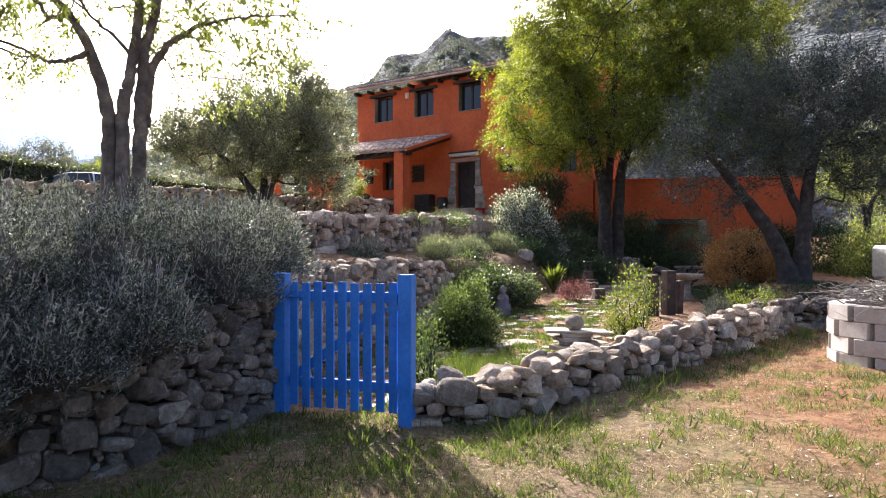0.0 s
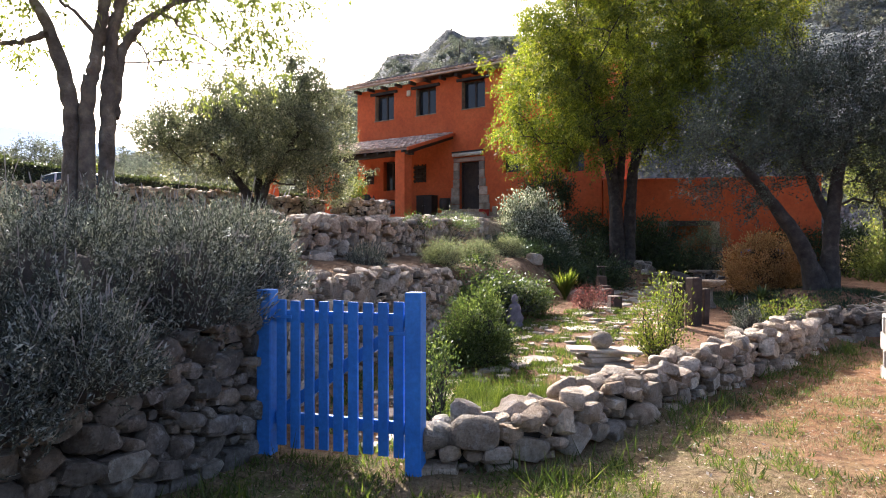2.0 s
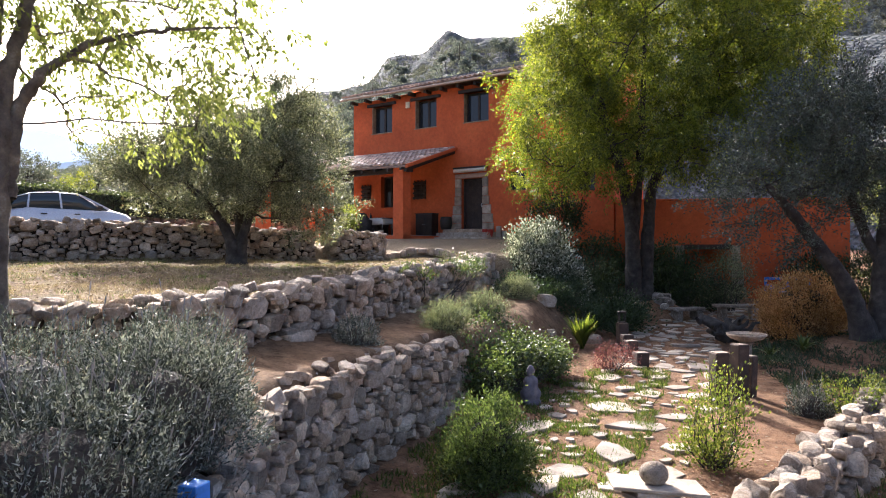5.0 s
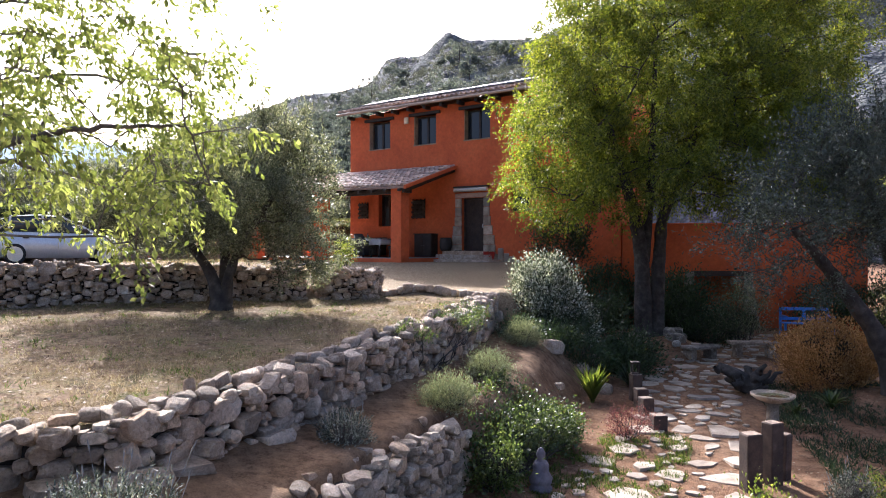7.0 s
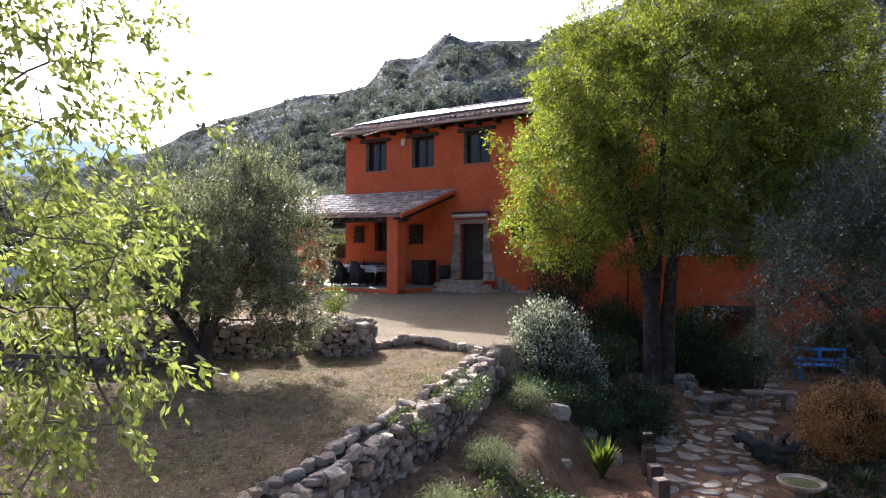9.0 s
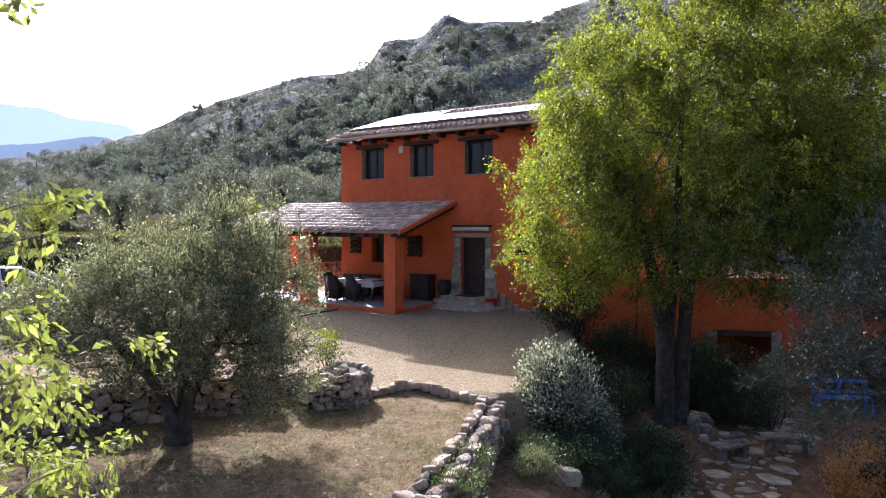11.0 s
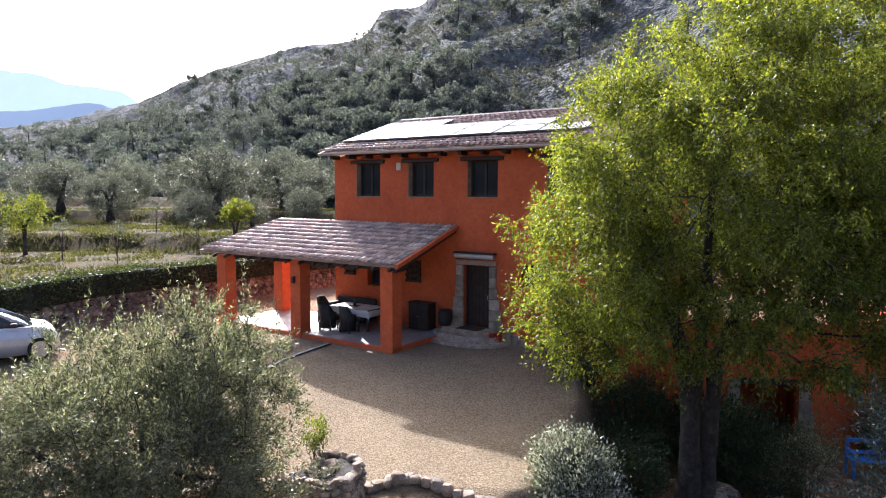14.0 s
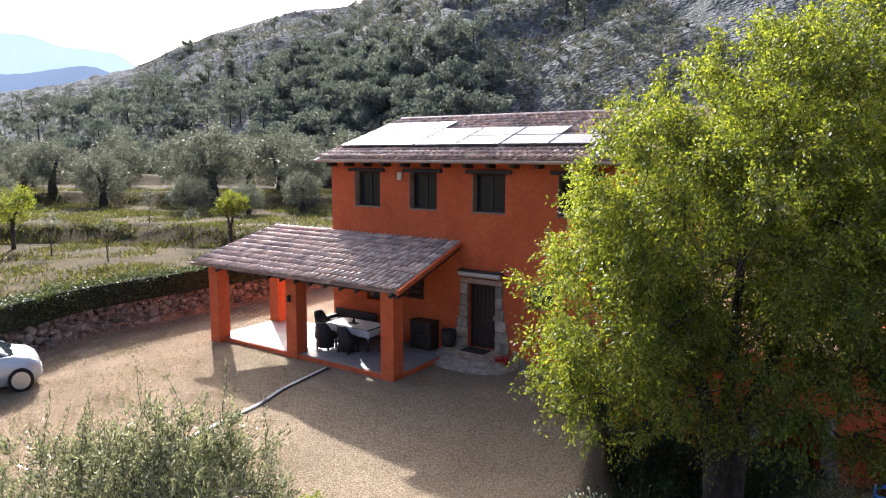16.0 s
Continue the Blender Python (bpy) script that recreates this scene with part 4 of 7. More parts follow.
def dry_wall(name, label, pts, size, stones, thick=0.4, both=False, loose=1.0, limit=300, caps=True):
    """A dry-stone wall along pts (x, y, foot, top); its face is on the right-hand side of the line."""
    _, _, total = along(pts, 0)
    n = max(8, int(total / 0.25))
    v, f = [], []
    for i in range(n + 1):
        q, t, _ = along(pts, total * i / n)
        nrm = np.array([t[1], -t[0]])
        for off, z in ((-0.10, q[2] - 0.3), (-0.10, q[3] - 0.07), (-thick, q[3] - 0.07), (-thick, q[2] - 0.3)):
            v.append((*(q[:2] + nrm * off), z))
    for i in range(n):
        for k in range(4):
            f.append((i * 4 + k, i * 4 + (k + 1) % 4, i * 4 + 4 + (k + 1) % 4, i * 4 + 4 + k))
    # Dark fill behind the stones: the shade of their gaps put into colour.
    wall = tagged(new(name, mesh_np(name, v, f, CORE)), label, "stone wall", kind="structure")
    rows = []
    # rubble: large stones first, then ever smaller ones into what is left between them
    steps = 500
    table = [along(pts, total * k / steps)[:2] for k in range(steps + 1)]
    for side in ((1, -1) if both else (1,)):
        placed, count = np.zeros((20000, 4)), 0
        tallest = max(p[3] - p[2] for p in pts)
        area = total * tallest / size ** 2
        for big, tries in ((1.7, 0.5), (1.3, 1.6), (1.0, 5), (0.72, 7), (0.5, 9), (0.34, 8)):
            for _ in range(int(area * tries)):
                w = size * big * random.uniform(0.9, 1.4)
                h = size * big * random.uniform(0.55, 0.95)
                s, z = random.uniform(0, total), random.uniform(0, tallest)
                q, t = table[int(s / total * steps)]
                if z + q[2] + h * 0.3 > q[3]:
                    continue
                p = placed[:count]
                if np.any(((p[:, 0] - s) / (p[:, 2] + w)) ** 2 + ((p[:, 1] - z) / (p[:, 3] + h)) ** 2 < 0.2):
                    continue
                placed[count] = (s, z, w, h)
                count += 1
                nrm = np.array([t[1], -t[0]]) * side
                c = q[:2] + (nrm * -0.04 if side > 0 else nrm * (thick - 0.14)) + nrm * random.uniform(-0.05, 0.05) * loose
                rows.append(Matrix.Translation((c[0], c[1], z + q[2])) @ pose(0, 0, 0, random.gauss(0, 8), random.gauss(0, 14), math.degrees(math.atan2(t[1], t[0])) + random.gauss(0, 9)) @ Matrix.Diagonal((w * 1.08, size * min(1.4, big + 0.3) * random.uniform(0.9, 1.2), h * 1.1, 1)))
    if caps:
        s = 0.0
        while s < total:
            w = size * random.choice((0.7, 1.0, 1.3, 1.7)) * random.uniform(0.85, 1.15)
            q, t, _ = along(pts, s + w / 2)
            nrm = np.array([t[1], -t[0]])
            for off in ((-0.06, -thick * 0.75) if thick > 0.3 else (-thick / 2,)):
                c = q[:2] + nrm * (off + random.uniform(-0.05, 0.05))
                if random.random() < 0.15:
                    continue
                rows.append(Matrix.Translation((c[0], c[1], q[3] + random.uniform(-0.07, 0.04))) @ pose(0, 0, 0, random.gauss(0, 14), random.gauss(0, 14), math.degrees(math.atan2(t[1], t[0])) + random.gauss(0, 25)) @ Matrix.Diagonal((w * 1.05, size * random.uniform(1.0, 1.6), size * random.uniform(0.55, 0.85 + 0.2 * loose), 1)))
            s += w * 0.9
    random.shuffle(rows)
    put_stones(wall, rows, stones, limit)
    return wall


dry_wall("garden_wall_upper", "long dry-stone retaining wall of grey limestone below the lawn", [(-8.0, 7.6, 1.1, 1.9), (-4.15, 8.1, 1.2, 1.92), (-2.63, 8.65, 1.22, 1.95), (-1.7, 10.5, 1.22, 2.0), (-0.88, 12.55, 1.28, 2.09), (0.0, 14.63, 1.38, 2.18), (0.65, 16.6, 1.5, 2.24), (1.05, 18.2, 1.6, 2.3)], 0.165, SETS["grey"], 0.5)
dry_wall("garden_wall_front", "dark dry-stone retaining wall under lavender beside the gate", [(-5.2, 0.9, -0.1, 0.8), (-4.4, 1.8, -0.1, 0.85), (-3.3, 3.1, -0.05, 0.88), (-2.64, 3.9, -0.05, 0.9), (-2.16, 4.3, -0.02, 0.95), (-1.92, 4.93, 0.0, 1.0), (-1.56, 5.7, 0.0, 1.05), (-1.5, 6.6, 0.05, 1.15)], 0.145, SETS["dark"], 0.45)
dry_wall("garden_wall_middle", "low dry-stone terrace wall of pale stacked stones behind the gate", [(-1.5, 6.6, 0.1, 1.2), (-1.48, 6.83, 0.1, 1.22), (-1.36, 8.08, 0.12, 1.24), (-0.74, 9.7, 0.2, 1.26), (-0.05, 11.26, 0.28, 1.24), (0.15, 11.7, 0.35, 0.95)], 0.14, SETS["grey"], 0.5)
dry_wall("garden_wall_low", "low crooked dry-stone wall of tan limestone along the grass", [(-0.22, 5.5, -0.03, 0.3), (0.2, 5.55, 0.0, 0.38), (0.55, 5.65, 0.0, 0.36), (1.85, 7.0, 0.0, 0.38), (2.6, 7.75, 0.0, 0.42), (3.5, 8.6, 0.02, 0.46), (4.5, 9.6, 0.03, 0.52), (5.2, 10.3, 0.05, 0.56), (5.7, 10.9, 0.08, 0.58)], 0.165, SETS["warm"], 0.45, both=True, loose=1.4)
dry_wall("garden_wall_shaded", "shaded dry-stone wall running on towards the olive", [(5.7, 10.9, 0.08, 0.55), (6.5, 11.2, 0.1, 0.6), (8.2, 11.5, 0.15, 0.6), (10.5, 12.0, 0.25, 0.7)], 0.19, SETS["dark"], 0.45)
dry_wall("yard_wall", "straight dry-stone retaining wall between lawn and parking yard", [(-14, 13.1, 2.0, 2.95), (-10.5, 14.55, 2.05, 2.98), (-8.3, 15.5, 2.08, 3.0), (-6.9, 16.3, 2.1, 3.0), (-3.2, 18.2, 2.12, 2.86)], 0.145, SETS["warm"], 0.5)
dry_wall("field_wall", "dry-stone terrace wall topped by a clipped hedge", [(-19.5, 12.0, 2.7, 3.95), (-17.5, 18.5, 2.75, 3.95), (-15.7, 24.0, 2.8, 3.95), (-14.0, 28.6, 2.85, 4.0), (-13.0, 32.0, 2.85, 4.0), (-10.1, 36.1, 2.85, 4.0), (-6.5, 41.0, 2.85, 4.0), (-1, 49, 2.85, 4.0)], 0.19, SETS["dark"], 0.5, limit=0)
# large boulders built into the near end of the upper wall
upper = bpy.data.objects["garden_wall_upper"]
for x, y, z, w, h in ((-3.55, 8.35, 1.35, 0.55, 0.42), (-3.1, 8.5, 1.4, 0.6, 0.5), (-2.66, 8.75, 1.38, 0.62, 0.5), (-2.42, 9.15, 1.36, 0.5, 0.42), (-4.2, 8.15, 1.3, 0.5, 0.4), (-1.9, 10.1, 1.36, 0.42, 0.36), (-1.5, 10.95, 1.38, 0.4, 0.36)):
    ob = new("stone", SETS["grey"][1])
    ob.parent = upper
    ob.matrix_world = Matrix.Translation((x + 0.06, y - 0.06, z)) @ pose(0, 0, 0, random.gauss(0, 6), random.gauss(0, 6), 40 + random.gauss(0, 12)) @ Matrix.Diagonal((w, 0.36, h, 1))
# rounded end of the yard wall, heaped from smaller stones
ring = [(-2.35 + 0.75 * math.cos(a), 18.75 + 0.75 * math.sin(a), 2.12, 2.84) for a in [math.radians(200 + 20 * k) for k in range(14)]]
dry_wall("stone_heap", "rounded dry-stone bastion at the end of the yard wall", ring, 0.13, SETS["warm"], 0.7)
# stones along the edge of the gravel, each lying by itself
for k in range(15):
    u = k / 14
    x = -1.55 + 2.6 * u
    y = 19.15 + 0.25 * math.sin(u * 5) - 0.45 * u
    m = Matrix.Translation((x, y, ground_z(x, y) + 0.07)) @ pose(0, 0, 0, random.gauss(0, 8), random.gauss(0, 8), random.uniform(0, 360)) @ Matrix.Diagonal((random.uniform(0.2, 0.4), random.uniform(0.18, 0.28), random.uniform(0.16, 0.3), 1))
    ob = new("edging_stone", random.choice(SETS["warm"]))
    ob.matrix_world = m
    tagged(ob, "rounded tan edging stone between gravel and lawn", "stone", "edging stones of the yard")

# ---- trees ----
def bent(rng, p, q, n=5, wobble=0.12):
    p, q = np.asarray(p, float), np.asarray(q, float)
    t = np.linspace(0, 1, n)[:, None]
    w = rng.normal(size=(n, 3)) * wobble * np.linalg.norm(q - p) * np.sin(np.pi * t)
    return p + (q - p) * t + w


def smooth_line(s, n):
    """A row of control points (any columns) drawn out to n points along a smooth curve."""
    s = np.asarray(s, float)
    e = np.concatenate([[2 * s[0] - s[1]], s, [2 * s[-1] - s[-2]]])
    u = np.linspace(0, len(s) - 1.0001, n)
    i = u.astype(int)
    t = (u - i)[:, None]
    p0, p1, p2, p3 = e[i], e[i + 1], e[i + 2], e[i + 3]
    return 0.5 * (2 * p1 + (p2 - p0) * t + (2 * p0 - 5 * p1 + 4 * p2 - p3) * t ** 2 + (3 * p1 - p0 - 3 * p2 + p3) * t ** 3)


def tree(name, label, seed, stems, blobs, clumps, leaves, leaf, mat, bark, clump_r=0.45, category="tree", twig=0.012, droop=0.0, shell=0.35, sprays=5, shoots=0, whip=(0.35, 0.95), spread=0.6):
    """stems: lists of (x, y, z, radius) from the ground up; the crown fills blobs (x, y, z, rx, ry, rz).
    Branches grow from the stems to every clump and thicken with what they carry; each clump is a few leafy sprays."""
    rng = np.random.default_rng(seed)
    tubes, whips = Tubes(), Tubes()
    ends = in_blobs(rng, blobs, clumps, shell)
    cap = len(stems) * 60 + 4 * len(ends)
    pos, parent, load, thick = np.zeros((cap, 3)), np.full(cap, -1), np.zeros(cap), np.full(cap, 9.0)
    count = 0
    for s in stems:
        pts = smooth_line(s, len(s) * 5)
        pts[1:-1, :3] += rng.normal(size=(len(pts) - 2, 3)) * 0.006
        tubes.add(pts[:, :3], np.maximum(pts[:, 3] * (1 + 0.05 * rng.normal(size=len(pts))), 0.006), 12)
        for p in pts[len(pts) // 3:]:
            pos[count], thick[count] = p[:3], p[3]
            count += 1
    n_stem = count
    order = np.argsort(np.linalg.norm(ends[:, None] - pos[None, :n_stem:3], axis=2).min(1) + rng.normal(size=len(ends)) * 0.3)
    paths = []
    for i in order:
        e = ends[i]
        d = np.linalg.norm(pos[:count] - e, axis=1) + np.maximum(0, pos[:count, 2] - e[2]) * 0.9
        j = int(np.argmin(d))
        way = bent(rng, pos[j], e, 5, 0.045)
        way[1:-1, 2] += 0.04 * d[j]
        chain = [j]
        for p in way[1:]:
            pos[count], parent[count] = p, chain[-1]
            chain.append(count)
            count += 1
        load[count - 1] += 1
        paths.append(chain)
    for k in range(count - 1, n_stem - 1, -1):
        load[parent[k]] += load[k]
    rad = np.minimum(thick[:count] * 0.8, twig * 0.6 * np.maximum(load[:count], 1) ** 0.4)
    for k in range(n_stem, count):
        rad[k] = min(rad[k], rad[parent[k]] * 0.97)
    for chain in paths:
        r = rad[chain].copy()
        r[0] = min(r[0], r[1] * 1.3)
        r[-1] = min(r[-1], twig * 0.4) if load[chain[-1]] <= 1 else r[-1]
        tubes.add(pos[chain], r, 6 if r[1] > twig * 1.5 else 3)
    root = thing(name, Matrix.Translation(stems[0][0][:3]), label, category)
    inv = root.matrix_world.inverted()
    trunk = part("trunk", tubes.mesh("trunk", bark), None, root)
    trunk.matrix_parent_inverse = inv
    per = max(3, leaves // (len(ends) * sprays))
    mid = np.mean(np.asarray(blobs)[:, :3], axis=0)
    out = ends - mid
    out /= np.linalg.norm(out, axis=1)[:, None] + 1e-9
    d = out[:, None] * 0.55 + rng.normal(size=(len(ends), sprays, 3)) * spread
    d[..., 2] -= droop * 0.25
    d /= np.linalg.norm(d, axis=2)[..., None] + 1e-9
    ln = clump_r * rng.uniform(0.7, 1.7, (len(ends), sprays, 1, 1))
    t = np.linspace(0.1, 1.0, per)[None, None, :, None]
    c = ends[:, None, None] + d[:, :, None] * ln * t + rng.normal(size=(len(ends), sprays, per, 3)) * clump_r * 0.13
    c[..., 2] -= (droop * 0.35 * ln * t ** 2)[..., 0]
    way = np.broadcast_to(d[:, :, None] * 0.8, c.shape).reshape(-1, 3)
    c = c.reshape(-1, 3)
    if shoots:
        # long whips standing up out of the crown
        pick = ends[np.argsort(-ends[:, 2] + rng.normal(size=len(ends)) * 0.8)[:shoots]]
        extra = []
        for e in pick:
            tip = e + np.array([rng.normal() * 0.16, rng.normal() * 0.16, rng.uniform(*whip)])
            u = np.linspace(0.05, 1, 40)[:, None]
            extra.append(e + (tip - e) * u + rng.normal(size=(40, 3)) * 0.02)
            whips.add(bent(rng, e, tip, 5, 0.05), np.linspace(0.006, 0.002, 5), 4)
        extra = np.concatenate(extra)
        c = np.concatenate([c, extra])
        way = np.concatenate([way, np.tile((0, 0, 0.8), (len(extra), 1))])
        w = part("upright_growth", whips.mesh("upright_growth", bark), None, root)
        w.matrix_parent_inverse = inv
        tagged(w, kind="stuff")
    crown = part("crown", leaf_mesh("crown", rng, c, leaf[0], leaf[1], mat, droop, out=way), None, root)
    crown.matrix_parent_inverse = inv
    return root


tree("spring_tree", "grey-barked multi-stemmed tree with sparse yellow-green spring leaves", 3,
     [[(-3.57, 7.0, 1.2, 0.098), (-3.56, 7.0, 2.15, 0.078), (-3.55, 7.0, 2.77, 0.074), (-3.6, 7.0, 3.1, 0.070), (-3.75, 7.0, 3.58, 0.057), (-3.92, 7.0, 3.9, 0.045), (-4.2, 6.9, 4.3, 0.037), (-4.6, 6.8, 5.2, 0.025)],
      [(-3.41, 7.02, 1.2, 0.098), (-3.41, 7.0, 2.15, 0.078), (-3.4, 7.0, 2.99, 0.066), (-3.34, 7.0, 3.24, 0.061), (-3.29, 7.0, 3.55, 0.053), (-3.25, 7.05, 4.1, 0.045), (-3.2, 7.2, 5.6, 0.029)],
      [(-3.26, 7.1, 1.2, 0.098), (-3.27, 7.08, 2.15, 0.078), (-3.26, 7.08, 2.77, 0.070), (-3.24, 7.08, 3.24, 0.061), (-3.2, 7.1, 3.7, 0.053), (-3.08, 7.15, 4.2, 0.041), (-2.8, 7.4, 5.4, 0.025)],
      [(-3.23, 7.14, 2.8, 0.057), (-3.22, 7.14, 3.02, 0.053), (-3.15, 7.14, 3.43, 0.045), (-3.05, 7.14, 3.6, 0.041), (-2.93, 7.14, 3.73, 0.034), (-2.68, 7.14, 3.88, 0.026), (-2.39, 7.14, 3.96, 0.020), (-2.05, 7.14, 4.0, 0.013), (-1.6, 7.1, 4.0, 0.008)],
      [(-3.69, 6.84, 3.5, 0.033), (-3.89, 6.84, 3.45, 0.025), (-4.07, 6.84, 3.42, 0.021), (-4.22, 6.84, 3.48, 0.018), (-4.5, 6.8, 3.6, 0.015), (-5.2, 6.6, 3.7, 0.010)],
      [(-3.3, 7.0, 3.5, 0.025), (-3.45, 6.9, 3.72, 0.018), (-3.6, 6.8, 3.85, 0.015), (-3.9, 6.6, 4.3, 0.008)]],
     [(-4.2, 7.0, 5.4, 2.0, 1.6, 1.5), (-2.7, 7.6, 5.0, 1.3, 1.3, 1.3), (-3.2, 6.9, 6.3, 1.8, 1.4, 0.9), (-2.1, 7.2, 4.1, 0.85, 0.7, 0.6), (-5.3, 6.4, 4.0, 1.2, 1.0, 0.9), (-2.9, 8.6, 4.3, 1.1, 1.0, 0.9), (-4.7, 6.8, 3.9, 1.1, 0.9, 0.7), (-2.2, 7.2, 3.65, 0.7, 0.6, 0.4), (-4.2, 6.8, 3.7, 0.5, 0.5, 0.4)],
     1150, 62000, (0.056, 0.024), LEAF_SPRING, BARK, 0.17, twig=0.006, droop=0.8, sprays=3)
tree("olive_tree", "grey-green olive tree with forked trunk growing in the lawn", 5,
     [[(-4.55, 16.3, 1.9, 0.26), (-4.55, 16.35, 2.3, 0.17), (-4.75, 16.35, 2.9, 0.11), (-5.2, 16.3, 3.5, 0.08), (-5.8, 16.2, 4.1, 0.05)],
      [(-4.45, 16.35, 1.9, 0.24), (-4.42, 16.35, 2.4, 0.13), (-4.3, 16.4, 3.0, 0.09), (-3.95, 16.5, 3.7, 0.07), (-3.5, 16.5, 4.4, 0.04)],
      [(-4.5, 16.45, 1.9, 0.2), (-4.5, 16.5, 2.5, 0.12), (-4.55, 16.7, 3.4, 0.08), (-4.6, 16.8, 4.5, 0.05)]],
     [(-5.5, 16.2, 4.15, 1.4, 1.6, 0.9), (-4.4, 16.4, 4.3, 1.6, 1.7, 1.25), (-3.4, 16.5, 4.3, 1.15, 1.4, 1.25), (-3.2, 16.4, 5.1, 0.8, 1.0, 0.9), (-6.4, 16.5, 4.3, 0.9, 0.9, 0.55), (-7.0, 16.4, 4.2, 0.7, 0.8, 0.45), (-3.5, 16.5, 5.4, 0.6, 0.8, 0.7), (-2.9, 16.4, 3.5, 0.75, 1.0, 0.8), (-4.9, 16.5, 5.0, 0.9, 1.0, 0.7)],
     600, 140000, (0.066, 0.021), LEAF_OLIVE, BARK_DARK, 0.29, twig=0.008, shell=0.3, droop=-0.35, sprays=6, shoots=200, whip=(0.3, 0.8))
# Dark bark here: the crown's shade is put into the trunk's colour.
tree("garden_tree", "tall broad green-leaved tree with a double trunk before the house", 7,
     [[(5.25, 21.2, 0.8, 0.30), (5.25, 21.2, 1.6, 0.24), (5.2, 21.2, 3.0, 0.2), (5.0, 21.2, 4.3, 0.17), (4.5, 21.1, 5.8, 0.12), (4.0, 21.0, 7.6, 0.07)],
      [(5.6, 21.25, 0.8, 0.26), (5.62, 21.25, 1.6, 0.2), (5.68, 21.25, 3.0, 0.17), (5.85, 21.3, 4.3, 0.14), (6.5, 21.4, 5.8, 0.1), (7.2, 21.6, 7.8, 0.06)],
      [(5.3, 21.25, 3.0, 0.14), (5.45, 21.3, 4.8, 0.12), (5.6, 21.5, 6.6, 0.09), (5.7, 21.6, 9.0, 0.04)]],
     [(5.6, 21.3, 7.8, 3.3, 3.0, 2.6), (3.2, 20.9, 6.2, 1.7, 1.9, 1.9), (8.0, 21.4, 6.9, 2.4, 2.5, 2.2), (5.7, 21.3, 10.0, 2.4, 2.3, 1.5), (2.55, 20.9, 4.95, 0.95, 1.4, 0.85), (8.9, 21.4, 8.4, 1.9, 2.1, 2.0),
      # Lobes with y over 22 are unseen, added to shade the path.
      (7.4, 21.4, 11.0, 1.9, 1.9, 1.4), (8.7, 21.2, 11.2, 1.7, 1.8, 1.5), (9.8, 21.3, 9.6, 1.3, 1.6, 1.8), (9.6, 21.4, 7.2, 1.2, 1.5, 1.6), (3.9, 21.0, 8.5, 1.6, 1.8, 1.7), (4.1, 20.7, 4.95, 1.6, 1.6, 0.8), (3.7, 22.7, 6.1, 1.7, 1.4, 1.8), (6.2, 23.3, 7.2, 2.5, 1.7, 2.3), (2.9, 22.4, 5.0, 1.2, 1.2, 0.9),
      (6.4, 19.5, 5.2, 1.7, 1.3, 0.9), (8.2, 19.3, 4.9, 1.6, 1.2, 0.9), (9.7, 19.7, 5.5, 1.2, 1.3, 1.3), (9.4, 19.5, 4.7, 1.1, 1.1, 0.7), (7.6, 19.3, 7.2, 1.8, 1.2, 1.4)],
     1450, 370000, (0.082, 0.04), LEAF_TREE, BARK_DARK, 0.43, twig=0.012, droop=0.6, shell=0.4, sprays=8, shoots=60, whip=(0.3, 0.6), spread=0.75)
tree("old_olive_tree", "old dark olive tree with a gnarled forked trunk in shade", 9,
     [[(8.15, 15.45, 0.4, 0.30), (8.05, 15.45, 1.0, 0.21), (7.75, 15.4, 1.7, 0.17), (7.25, 15.35, 2.4, 0.14), (6.75, 15.3, 3.0, 0.11), (6.1, 15.2, 3.7, 0.06)],
      [(8.42, 15.5, 0.4, 0.29), (8.45, 15.5, 1.1, 0.2), (8.5, 15.5, 2.0, 0.17), (8.7, 15.6, 3.2, 0.13), (9.1, 15.7, 4.5, 0.07)],
      [(8.28, 15.42, 0.4, 0.26), (8.25, 15.45, 0.75, 0.2), (8.1, 15.45, 1.2, 0.1)],
      [(8.5, 15.5, 2.1, 0.1), (8.2, 15.8, 3.2, 0.09), (7.9, 15.9, 4.5, 0.06)]],
     [(6.9, 15.4, 4.2, 1.6, 1.7, 1.2), (8.6, 15.6, 4.6, 1.8, 1.9, 1.4), (10.2, 15.7, 4.0, 1.7, 1.8, 1.5), (5.7, 15.2, 3.5, 0.9, 1.1, 0.85), (7.4, 15.5, 5.1, 1.2, 1.3, 0.8), (9.6, 15.6, 5.2, 1.3, 1.4, 0.8), (11.8, 15.8, 3.6, 1.2, 1.4, 1.3), (6.2, 15.2, 2.6, 0.8, 0.8, 0.5), (7.3, 15.0, 3.4, 1.0, 0.9, 0.5), (9.9, 15.0, 3.5, 1.2, 1.0, 0.7), (8.5, 14.9, 3.8, 1.1, 0.9, 0.6)],
     850, 115000, (0.075, 0.023), LEAF_DARK, BARK_DARK, 0.36, twig=0.007, shell=0.35, droop=-0.2, sprays=6, shoots=150, whip=(0.3, 0.9))


# Near-black core for dense shrubs: the shade among the twigs made solid.
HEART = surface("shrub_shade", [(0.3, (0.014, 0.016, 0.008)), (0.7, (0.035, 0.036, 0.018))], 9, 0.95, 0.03)


